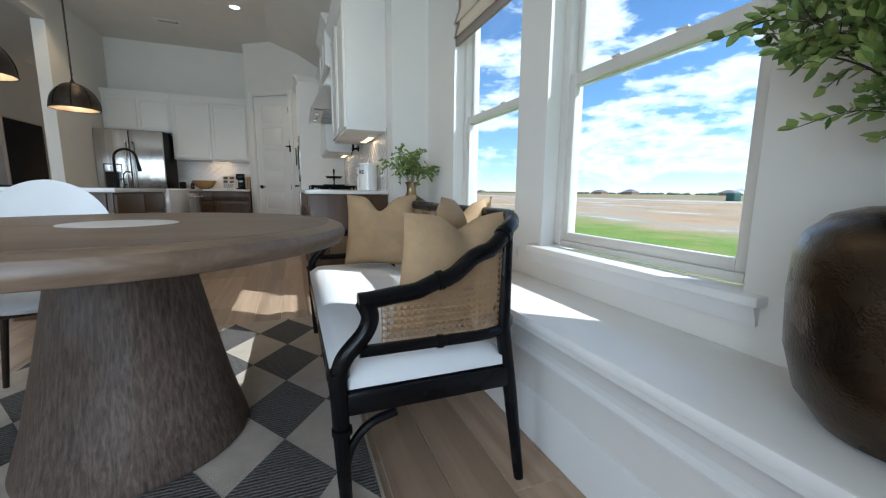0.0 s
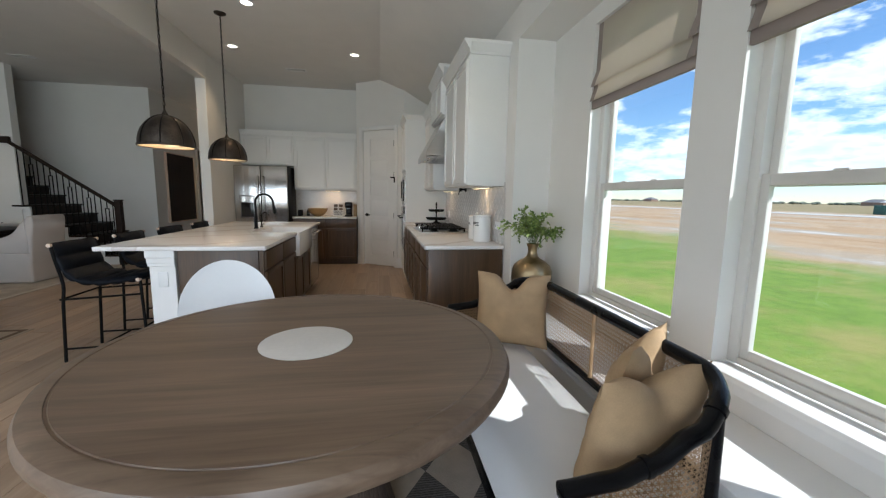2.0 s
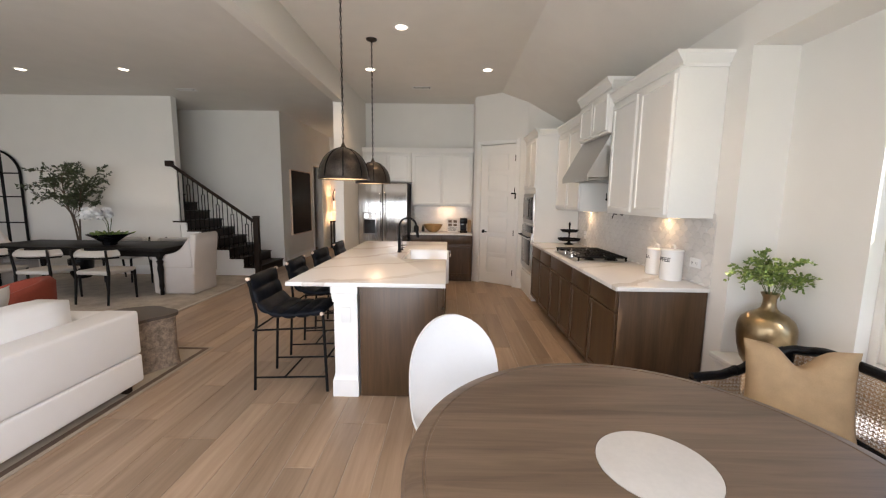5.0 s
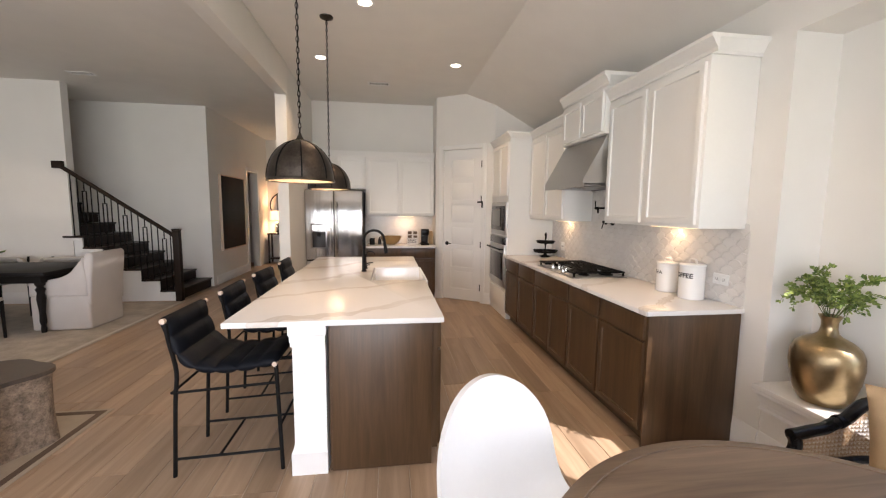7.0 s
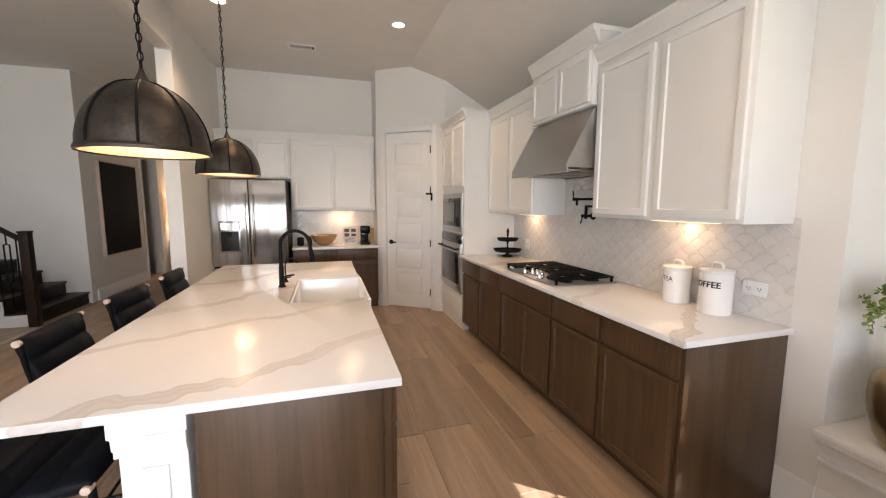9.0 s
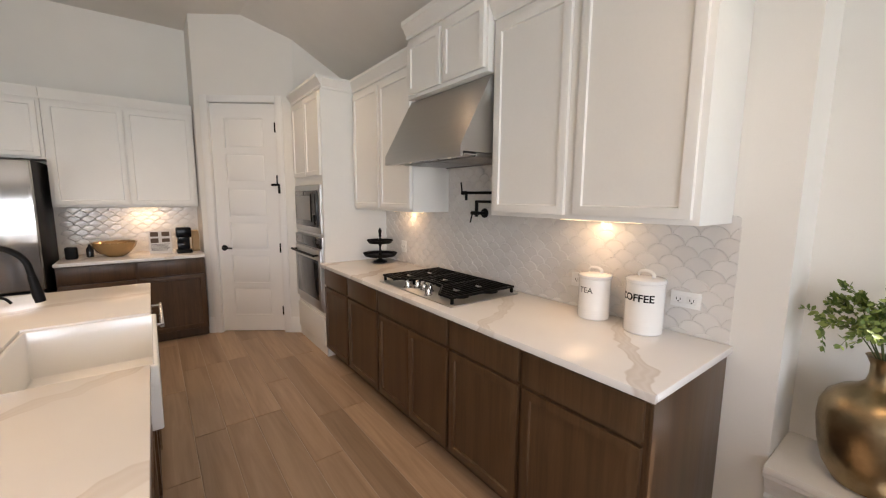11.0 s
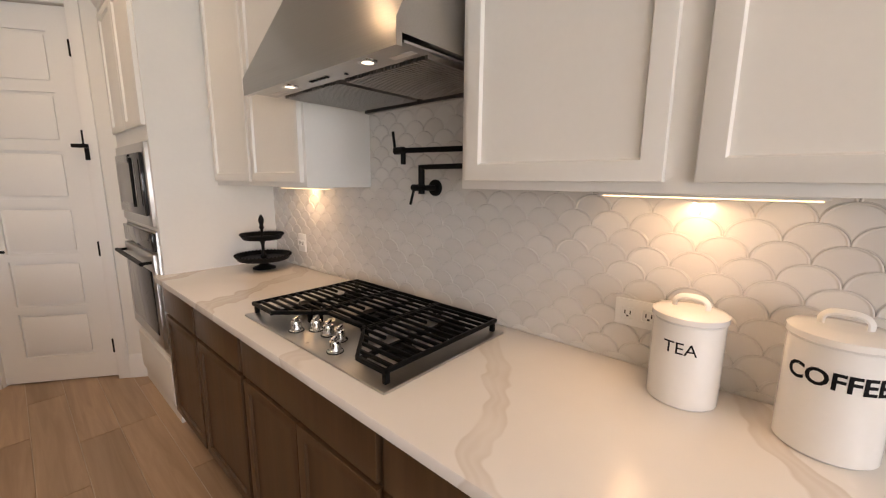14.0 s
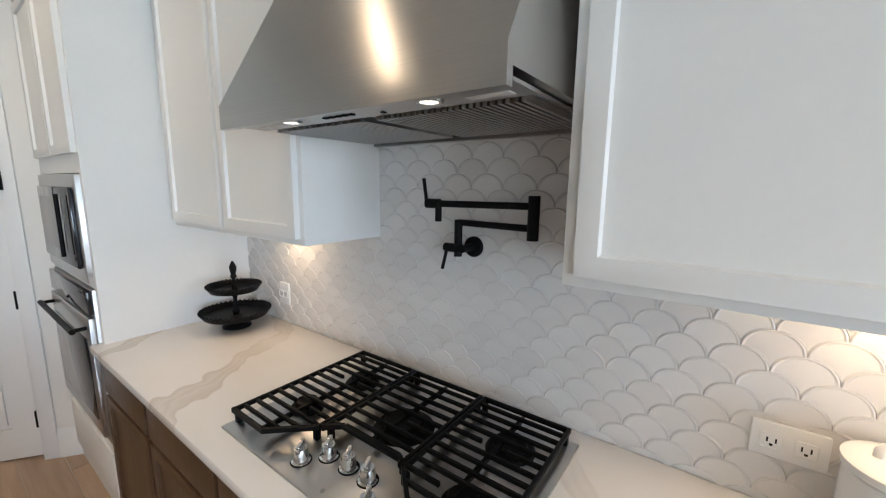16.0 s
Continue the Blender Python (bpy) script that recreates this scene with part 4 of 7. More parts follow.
def grate(gy0, gy1, front, bars, fingers):
    """A cast-iron grate: a border whose front edge follows front, (y, x) corner to corner, level bars from it to the back, and a few short fingers."""
    b = bmesh.new()
    gx1, w = 3.15, 0.010

    def front_at(y):
        for (ya, xa), (yc, xc) in zip(front, front[1:]):
            if ya - 1e-9 <= y <= yc + 1e-9:
                return xa + (xc - xa) * (y - ya) / (yc - ya)
        return front[-1][1]
    box(b, front_at(gy0), gx1, gy0, gy0 + w, GZ0, GZ1, bev=0.002)
    box(b, front_at(gy1), gx1, gy1 - w, gy1, GZ0, GZ1, bev=0.002)
    box(b, gx1 - w, gx1, gy0 + w, gy1 - w, GZ0, GZ1, bev=0.002)
    for (ya, xa), (yc, xc) in zip(front, front[1:]):
        d = Vector((xc - xa, yc - ya, 0)).normalized()
        n_ = Vector((d.y, -d.x, 0)) * w
        prism(b, [(xa, ya), (xc, yc), (xc + n_.x, yc + n_.y), (xa + n_.x, ya + n_.y)], "z", GZ0, GZ1)
    lo = min(x for y, x in front)
    for j in range(1, bars + 1):
        xx = lo + (gx1 - lo) * j / (bars + 1)
        ys = [gy0 + (gy1 - gy0) * k / 60 for k in range(61) if front_at(gy0 + (gy1 - gy0) * k / 60) < xx - 0.004]
        if len(ys) < 6:
            continue
        a, c = ys[0], ys[-1]
        if j in fingers:
            m_ = (a + c) / 2
            box(b, xx - 0.0045, xx + 0.0045, a, m_ - 0.035, GZ0 + 0.001, GZ1 - 0.001, bev=0.0015)
            box(b, xx - 0.0045, xx + 0.0045, m_ + 0.035, c, GZ0 + 0.001, GZ1 - 0.001, bev=0.0015)
        else:
            box(b, xx - 0.0045, xx + 0.0045, a, c, GZ0 + 0.001, GZ1 - 0.001, bev=0.0015)
    ym = (gy0 + gy1) / 2
    box(b, max(front_at(ym), front_at(ym - 0.006), front_at(ym + 0.006)) + w, gx1 - w, ym - 0.005, ym + 0.005, GZ0 - 0.012, GZ0 + 0.0005)
    for yy in (gy0 + 0.012, gy1 - 0.012):
        for xx in (front_at(yy) + 0.014, gx1 - 0.012):
            box(b, xx - 0.008, xx + 0.008, yy - 0.008, yy + 0.008, 0.930, GZ0 + 0.001, bev=0.002)
    part("grate", b, "iron", t)


grate(8.098, 8.372, [(8.098, 2.632), (8.225, 2.632), (8.372, 2.765)], 13, (4, 9))
grate(8.376, 8.648, [(8.376, 2.768), (8.400, 2.788), (8.600, 2.788), (8.648, 2.745)], 9, (4,))
grate(8.652, 8.926, [(8.652, 2.741), (8.760, 2.640), (8.926, 2.640)], 13, (4, 9))
for k, (xx, yy) in enumerate(((2.668, 8.625), (2.720, 8.580), (2.724, 8.508), (2.724, 8.440), (2.664, 8.375))):
    kb = part("knob", lathe(bmesh.new(), [(0.025, 0.9302), (0.025, 0.935), (0.0195, 0.937), (0.018, 0.960), (0.0165, 0.966)], xx, yy, 20), "chrome", t)
    part("grip", turned(nb(-0.020, 0.020, -0.0055, 0.0055, 0.9662, 0.980, bev=0.003), Matrix.Translation((xx, yy, 0)) @ Matrix.Rotation(radians(35), 4, "Z")), "chrome", kb)
    part("bezel", lathe(bmesh.new(), [(0.027, 0.9301), (0.027, 0.9318)], xx, yy, 20), "iron", kb)
part("badge", lathe(bmesh.new(), [(0.006, 0.9301), (0.006, 0.9306)], 2.640, 8.50, 12), "steel_plain", t)

# pot filler tap
t = thing("pot_filler", "matte black folding pot filler tap on the tiled wall", "tap", (3.2, 8.47, 1.43))
FX = XW - 0.012
b = turned(lathe(bmesh.new(), [(0.034, 0), (0.034, 0.008), (0.03, 0.014)], 0, 0, 24), Matrix.Translation((FX, 8.47, 1.43)) @ Matrix.Rotation(radians(-90), 4, "Y"))
part("flange", b, "matte_black", t)
b = bmesh.new()
tube(b, [(FX - 0.01, 8.47, 1.43), (FX - 0.075, 8.47, 1.43)], 0.012, 12)
tube(b, [(FX - 0.065, 8.49, 1.405), (FX - 0.065, 8.49, 1.52)], 0.013, 12)
tube(b, [(FX - 0.065, 8.475, 1.43), (FX - 0.065, 8.54, 1.43)], 0.014, 12)
part("valve_body", b, "matte_black", t)
part("lever", rod((FX - 0.065, 8.532, 1.43), (FX - 0.08, 8.54, 1.36), 0.0055, 8), "matte_black", t)
b = bmesh.new()
tube(b, [(FX - 0.065, 8.49, 1.512), (FX - 0.085, 8.24, 1.512)], 0.010, 12)
part("lower_arm", b, "matte_black", t)
part("elbow_joint", rod((FX - 0.085, 8.235, 1.48), (FX - 0.085, 8.235, 1.60), 0.016, 14), "matte_black", t)
b = bmesh.new()
tube(b, [(FX - 0.085, 8.235, 1.572), (FX - 0.155, 8.53, 1.572)], 0.010, 12)
tube(b, [(FX - 0.15, 8.50, 1.572), (FX - 0.155, 8.545, 1.572)], 0.0145, 12)
tube(b, [(FX - 0.150, 8.505, 1.572), (FX - 0.150, 8.505, 1.52)], 0.010, 12)
part("upper_arm", b, "matte_black", t)
part("lever", rod((FX - 0.155, 8.545, 1.572), (FX - 0.157, 8.555, 1.645), 0.0055, 8), "matte_black", t)


# fan-shaped tiles
def fan_mesh(w, step, thick):
    """One fish-scale tile with a raised rim: a round head and two hollow flanks."""
    r = w / 2
    gap = 0.0002
    squash = step / r
    left = [(-r + (r + gap) * math.sin(a), -r + (r + gap) * math.cos(a)) for a in [math.pi / 2 * k / 6 for k in range(1, 6)]]
    head = [((r - gap) * math.cos(math.pi * k / 12), (r - gap) * math.sin(math.pi * k / 12)) for k in range(13)]
    low = [(-p, q) for p, q in reversed(left)]
    poly = head + left + [(0, -r + 0.004)] + low
    b = bmesh.new()
    k = len(poly)

    def ring(s, d):
        cy = 0.1 * r
        return [b.verts.new((-d, p * s, (cy + (q - cy) * s) * squash)) for p, q in poly]
    rings = [ring(1.0, 0.0), ring(1.0, thick - 0.0008), ring(0.985, thick + 0.0006), ring(0.952, thick + 0.0014), ring(0.915, thick + 0.0008), ring(0.88, thick - 0.0006), ring(0.45, thick + 0.0004)]
    for a, c in zip(rings, rings[1:]):
        for i in range(k):
            b.faces.new((a[i], a[(i + 1) % k], c[(i + 1) % k], c[i]))
    b.faces.new(rings[-1])
    bmesh.ops.recalc_face_normals(b, faces=b.faces[:])
    return mesh_of("tile", b, "tile", 14)


def splash_wall(name, bm_, label):
    return struct(name, bm_, "tile_grout", label, "backsplash")


M["tile_grout"] = plain("tile_grout", (0.72, 0.70, 0.67), 0.85, fine=200, bmp=0.2)
bm = bmesh.new()
box(bm, XW - 0.004, XW - 0.0005, 6.95, 9.948, 0.9205, 1.424)
box(bm, XW - 0.004, XW - 0.0005, 8.008, 8.848, 1.4242, 1.80)
splash = splash_wall("backsplash_1", bm, "glossy white fish-scale tile backsplash")
bm = bmesh.new()
box(bm, 0.56, 1.733, YB - 0.004, YB - 0.0005, 0.9205, 1.424)
splash2 = splash_wall("backsplash_2", bm, "glossy white fish-scale tile backsplash on the far wall")
TW, STEP = 0.1115, 0.048
tile_me = fan_mesh(TW, STEP, 0.0042)
cut_tiles = {}


def tile_from(dy):
    """The part of a tile that lies past dy along the wall."""
    key = round(dy, 3)
    if key not in cut_tiles:
        b = bmesh.new()
        b.from_mesh(tile_me)
        bmesh.ops.bisect_plane(b, geom=b.verts[:] + b.edges[:] + b.faces[:], plane_co=(0, dy, 0), plane_no=(0, 1, 0), clear_inner=True)
        cut_tiles[key] = mesh_of("tile", b, "tile", 14)
    return cut_tiles[key]


EDGE, TILE_Y, TILE_Z = 6.951, 6.984, 0.942
for j in range(19):
    zc = TILE_Z + STEP * j
    for i in range(-1, 28):
        yc = TILE_Y + i * TW + (TW / 2 if j % 2 else 0.0)
        if yc > 9.96 or yc + TW / 2 < EDGE + 0.004:
            continue
        top_ = 1.80 if 8.03 < yc < 8.94 else 1.425
        if zc - STEP > top_ - 0.012:
            continue
        o = new("tile", tile_from(EDGE - yc) if yc - TW / 2 < EDGE else tile_me)
        o.parent = splash
        o.location = (XW - 0.0042, yc, zc)
rot = Matrix.Rotation(radians(90), 4, "Z")
for j in range(11):
    zc = TILE_Z + STEP * j
    for i in range(12):
        xc = 0.60 + i * TW + (TW / 2 if j % 2 else 0)
        if xc > 1.70 or zc - STEP > 1.41:
            continue
        o = new("tile", tile_me)
        o.parent = splash2
        o.matrix_local = Matrix.Translation((xc, YB - 0.0042, zc)) @ rot
# ---- island ----
t = thing("kitchen_island", "dark stained kitchen island with white square posts and overhanging top", "island", (0.9, 8.4, 0))
IX0, IX1, IY0, IY1 = 0.605, 1.235, 6.985, 9.80
b = bmesh.new()
box(b, IX0, IX1, IY0, 8.148, 0.10, 0.885)
box(b, IX0, IX1, 8.952, IY1, 0.10, 0.885)
box(b, IX0, 0.783, 8.1485, 8.9515, 0.10, 0.885)
box(b, 0.7835, IX1, 8.1485, 8.9515, 0.10, 0.65)
box(b, IX0, IX1 - 0.08, IY0 + 0.001, IY1, 0.0, 0.0995)
part("body", b, "cab_dark", t)
part("end_panel", nb(IX0 + 0.01, IX1 - 0.035, IY0 - 0.012, IY0 - 0.001, 0.004, 0.884, bev=0.002), "cab_dark", t)
for a, c, kind in ((7.0, 7.55, 1), (7.56, 8.12, 1), (8.13, 8.97, 0), (8.98, 9.60, 2)):
    if kind == 1:
        shaker_front(t, "drawer", IX1, a, c, 0.725, 0.872, "cab_dark", out=1, slab=True)
        shaker_front(t, "door", IX1, a, c, 0.115, 0.705, "cab_dark", out=1)
    elif kind == 0:
        m_ = (a + c) / 2
        shaker_front(t, "door", IX1, a, m_ - 0.003, 0.115, 0.64, "cab_dark", out=1)
        shaker_front(t, "door", IX1, m_ + 0.003, c, 0.115, 0.64, "cab_dark", out=1)
for py in (6.965, 9.62):
    px0, px1, py1 = 0.395, 0.60, py + 0.18
    prof = [(-0.004, 0.0), (-0.004, 0.135), (0.0, 0.14), (0.012, 0.185), (0.012, 0.762), (0.003, 0.766), (0.003, 0.788), (0.0, 0.792), (-0.001, 0.828), (-0.007, 0.834), (-0.007, 0.886)]
    b = bmesh.new()
    rg = [[b.verts.new(q) for q in ((px0 + e, py + e, z), (px1 - 0.012 - min(e, 0), py + e, z), (px1 - 0.012 - min(e, 0), py1 - e, z), (px0 + e, py1 - e, z))] for e, z in prof]
    for p, q in zip(rg, rg[1:]):
        for k in range(4):
            b.faces.new((p[k], p[(k + 1) % 4], q[(k + 1) % 4], q[k]))
    b.faces.new(rg[0][::-1])
    b.faces.new(rg[-1])
    post = part("post", b, "trim", t, "white painted square post")
    if py < 7:
        part("outlet_plate", nb(0.465, 0.535, py + 0.005, py + 0.0118, 0.60, 0.72, bev=0.002), "plastic_white", post)
# quartz top with the sink cut out of it
b = bmesh.new()
TX0, TX1, TY0, TY1 = 0.05, 1.265, 6.945, 9.85
SX0, SX1, SY0, SY1 = 0.785, 1.27, 8.15, 8.95
prism(b, [(TX0, TY0), (TX1, TY0), (TX1, SY0), (SX0, SY0), (SX0, SY1), (TX1, SY1), (TX1, TY1), (TX0, TY1)], "z", 0.888, 0.92)
bmesh.ops.bevel(b, geom=[e for e in b.edges if e.is_manifold], offset=0.003, segments=2, profile=0.5, affect="EDGES")
solo("island_top", b, "quartz", "white veined quartz island worktop", "countertop")
t = thing("farmhouse_sink", "white fireclay apron-front sink set in the island", "sink", (1.03, 8.55, 0.66))
b = bmesh.new()
ax = 1.29
box(b, SX0 + 0.003, ax, SY0 + 0.003, SY1 - 0.003, 0.655, 0.912)
b.normal_update()
top_face = max(b.faces, key=lambda f: f.calc_center_median().z)
bmesh.ops.inset_region(b, faces=[top_face], thickness=0.026)
low_face = bmesh.ops.extrude_discrete_faces(b, faces=[top_face])["faces"][0]
for v in low_face.verts:
    v.co.z = 0.682
bmesh.ops.bevel(b, geom=b.edges[:], offset=0.007, segments=3, profile=0.5, affect="EDGES")
part("basin", b, "fireclay", t)
part("drain", lathe(bmesh.new(), [(0.045, 0.6805), (0.04, 0.684), (0.03, 0.682)], 1.02, 8.55, 20), "chrome", t)
# tap
t = thing("kitchen_tap", "matte black gooseneck kitchen tap", "tap", (0.70, 8.65, 0.92))
FY = 8.65
part("base", lathe(bmesh.new(), [(0.027, 0.9202), (0.027, 0.93), (0.02, 0.935), (0.018, 1.06), (0.014, 1.09)], 0.70, FY, 20), "matte_black", t)
arc = [(0.70, FY, 1.08), (0.70, FY, 1.22)] + [(0.70 + 0.10 - 0.10 * math.cos(a), FY, 1.23 + 0.10 * math.sin(a)) for a in [math.pi * k / 12 for k in range(1, 12)]]
part("spout", tube(bmesh.new(), arc + [(0.905, FY, 1.20)], 0.0125, 12), "matte_black", t)
part("spray_head", tube(bmesh.new(), [(0.903, FY, 1.21), (0.915, FY, 1.13), (0.92, FY, 1.10)], [0.014, 0.019, 0.017], 14), "matte_black", t)
part("lever", tube(bmesh.new(), [(0.71, FY - 0.02, 1.0), (0.75, FY - 0.045, 1.01), (0.79, FY - 0.05, 1.015)], 0.006, 8), "matte_black", t)
t = thing("water_tap", "small black filtered-water tap", "tap", (0.71, 8.83, 0.92))
part("base", lathe(bmesh.new(), [(0.018, 0.9202), (0.018, 0.93), (0.01, 0.936), (0.009, 0.96)], 0.71, 8.83, 14), "matte_black", t)
part("spout", tube(bmesh.new(), smooth_path([(0.71, 8.83, 0.95), (0.71, 8.83, 1.06), (0.74, 8.83, 1.10), (0.78, 8.83, 1.095), (0.80, 8.83, 1.07)]), 0.006, 8), "matte_black", t)
part("lever", rod((0.71, 8.82, 0.955), (0.75, 8.80, 0.965), 0.005, 8), "matte_black", t)
# dishwasher beside the sink
t = thing("dishwasher", "stainless steel dishwasher with a bar handle in the island", "dishwasher", (1.2, 9.29, 0.1))
part("front", nb(1.236, 1.262, 8.985, 9.595, 0.11, 0.872, bev=0.004), "steel", t)
h = bmesh.new()
tube(h, [(1.31, 9.02, 0.82), (1.31, 9.56, 0.82)], 0.011, 12)
for yy in (9.05, 9.53):
    tube(h, [(1.262, yy, 0.82), (1.31, yy, 0.82)], 0.009, 8)
part("handle", h, "chrome", t)

# ---- far wall: refrigerator, cabinets, counter ----
t = thing("refrigerator", "stainless steel french-door refrigerator with a water dispenser", "refrigerator", (0.09, 11.5, 0))
RX0, RX1, RF = -0.372, 0.522, 11.12
part("body", nb(RX0, RX1, RF + 0.06, YB - 0.05, 0.02, 1.835, bev=0.004), "matte_black", t)
mid = (RX0 + RX1) / 2
for nm, a, c in (("door", RX0, mid - 0.003), ("door", mid + 0.003, RX1)):
    d = part(nm, nb(a, c, RF, RF + 0.057, 0.72, 1.828, bev=0.012, seg=3), "steel", t)
    hx = mid - 0.04 if a == RX0 else mid + 0.04
    h = bmesh.new()
    tube(h, smooth_path([(hx, RF - 0.005, 0.84), (hx, RF - 0.045, 0.88), (hx, RF - 0.055, 1.2), (hx, RF - 0.045, 1.60), (hx, RF - 0.005, 1.64)]), 0.011, 10)
    part("handle", h, "steel", d)
    if a == RX0:
        part("dispenser_frame", nb(a + 0.09, a + 0.335, RF - 0.006, RF - 0.0005, 0.90, 1.30, bev=0.004), "steel_plain", d)
        part("dispenser_recess", nb(a + 0.11, a + 0.315, RF - 0.0085, RF - 0.0062, 0.92, 1.17), "dark_glass", d)
        part("dispenser_display", nb(a + 0.11, a + 0.315, RF - 0.0085, RF - 0.0062, 1.19, 1.28), "steel", d)
        part("dispenser_spout", nb(a + 0.185, a + 0.24, RF - 0.022, RF - 0.0087, 1.10, 1.165, bev=0.004), "matte_black", d)
for z0, z1 in ((0.40, 0.70), (0.06, 0.385)):
    d = part("freezer_drawer", nb(RX0, RX1, RF, RF + 0.057, z0, z1, bev=0.01, seg=3), "steel", t)
    h = bmesh.new()
    tube(h, [(RX0 + 0.08, RF - 0.045, z1 - 0.06), (RX1 - 0.08, RF - 0.045, z1 - 0.06)], 0.011, 10)
    for xx in (RX0 + 0.12, RX1 - 0.12):
        tube(h, [(xx, RF, z1 - 0.06), (xx, RF - 0.045, z1 - 0.06)], 0.008, 8)
    part("handle", h, "steel", d)

BF = 11.30
for k, (a, c) in enumerate(((0.565, 1.15), (1.15, 1.73))):
    t = thing("base_cabinet", "dark stained base cabinet under the coffee counter", "cabinet", ((a + c) / 2, 11.6, 0), group="base cabinets")
    b = bmesh.new()
    box(b, a, c, BF, YB - 0.006, 0.10, 0.885)
    box(b, a + 0.001, c, BF + 0.07, YB - 0.006, 0, 0.0995)
    part("body", b, "cab_dark", t)
    shaker_front(t, "drawer", BF, a + 0.012, c - 0.012, 0.725, 0.872, "cab_dark", axis="y", slab=True)
    shaker_front(t, "door", BF, a + 0.012, c - 0.012, 0.115, 0.705, "cab_dark", axis="y")
solo("coffee_counter", nb(0.56, 1.733, 11.255, YB - 0.005, 0.888, 0.92, bev=0.003), "quartz", "white quartz coffee counter", "countertop")


def upper_n(x0, x1, z0, front, fronts, label):
    t = thing("wall_cabinet", label, "cabinet", ((x0 + x1) / 2, YB, z0), group="wall cabinets")
    part("body", nb(x0, x1, front, YB - 0.001, z0, 2.42, bev=0.002), "cab_white", t)
    for a, c in fronts:
        shaker_front(t, "door", front, a, c, z0 + 0.02, 2.395, "cab_white", axis="y")
    b = bmesh.new()
    prism(b, [(front, 2.421), (front - 0.012, 2.421), (front - 0.014, 2.445), (front - 0.045, 2.485), (front - 0.05, 2.51), (front, 2.51)], "x", x0, x1)
    part("crown_moulding", b, "cab_white", t)


upper_n(0.56, 1.733, 1.425, 11.58, [(0.585, 1.14), (1.155, 1.71)], "white wall cabinet with two framed doors above the coffee counter")
upper_n(-0.378, 0.556, 1.87, 11.58, [(-0.35, 0.08), (0.095, 0.53)], "deep white cabinet above the refrigerator")
t = thing("cabinet_light", "slim under-cabinet light glowing warm", "light", (1.25, 11.76, 1.42), group="under-cabinet lights")
part("housing", nb(1.10, 1.40, 11.72, 11.80, 1.412, 1.4245, bev=0.002), "plastic_white", t)
part("diffuser", nb(1.11, 1.39, 11.728, 11.792, 1.4085, 1.4115), "lamp_strip", t)

# ---- pantry door ----
t = thing("door_1", "closed white five-panel pantry door with black hardware", "door", PA[:], kind="structure")
t.matrix_world = PM
leaf = bmesh.new()
d0, d1 = DW0 + 0.004, DW1 - 0.004
box(leaf, d0, d1, 0.045, 0.07, 0.012, DH - 0.004)
pz = 0.20
npan = 6
ph = (DH - 0.30) / npan


def local_part(name, b, mat_, parent, label=""):
    ob = new(name, mesh_of(name, b, mat_))
    ob.parent = parent
    if label:
        ob["label"] = label
    return ob


stile = 0.14
box(leaf, d0, d0 + stile, 0.030, 0.0448, 0.012, DH - 0.004)
box(leaf, d1 - stile, d1, 0.030, 0.0448, 0.012, DH - 0.004)
zz = 0.012
for k in range(npan + 1):
    z0 = 0.012 if k == 0 else pz + ph * k - 0.055
    z1 = DH - 0.004 if k == npan else pz + ph * k + 0.0
    box(leaf, d0 + stile, d1 - stile, 0.0302, 0.0448, z0, z1)
leaf_ob = local_part("leaf", leaf, "trim", t)
for k in range(npan):
    z0, z1 = pz + ph * k + 0.0, pz + ph * (k + 1) - 0.055
    b = bmesh.new()
    box(b, d0 + stile + 0.02, d1 - stile - 0.02, 0.033, 0.0448, z0 + 0.02, z1 - 0.02, bev=0.005)
    local_part("panel", b, "trim", leaf_ob)
cs = bmesh.new()
for a, c, z0, z1 in ((DW0 - 0.075, DW0, 0, DH + 0.07), (DW1, DW1 + 0.075, 0, DH + 0.07), (DW0 + 0.0005, DW1 - 0.0005, DH, DH + 0.07)):
    box(cs, a, c, -0.016, -0.001, z0, z1, bev=0.004)
local_part("casing", cs, "trim", t)
jb = bmesh.new()
box(jb, DW0 - 0.001, DW0 + 0.003, 0.0, 0.12, 0, DH)
box(jb, DW1 - 0.003, DW1 + 0.001, 0.0, 0.12, 0, DH)
local_part("jamb", jb, "trim", t)
hb = bmesh.new()
tube(hb, [(d0 + 0.065, 0.03, 0.97), (d0 + 0.065, -0.02, 0.97)], 0.011, 12)
tube(hb, [(d0 + 0.065, 0.0295, 0.97), (d0 + 0.065, 0.022, 0.97)], 0.032, 20)
tube(hb, [(d0 + 0.06, -0.02, 0.97), (d0 + 0.11, -0.025, 0.972), (d0 + 0.165, -0.022, 0.968)], 0.009, 10)
local_part("door_handle", hb, "matte_black", t, "black lever handle")
for z in (0.25, 0.97, 1.72, 2.28):
    hg = bmesh.new()
    box(hg, d1 - 0.022, d1 + 0.002, 0.010, 0.0295, z - 0.052, z + 0.052, bev=0.003)
    local_part("hinge", hg, "matte_black", t)
hg = bmesh.new()
box(hg, d1 - 0.065, d1 + 0.03, -0.03, -0.018, 1.655, 1.68, bev=0.002)
box(hg, d1 + 0.006, d1 + 0.03, -0.0295, -0.0175, 1.575, 1.654, bev=0.002)
local_part("safety_latch", hg, "matte_black", t, "black swing bar latch")


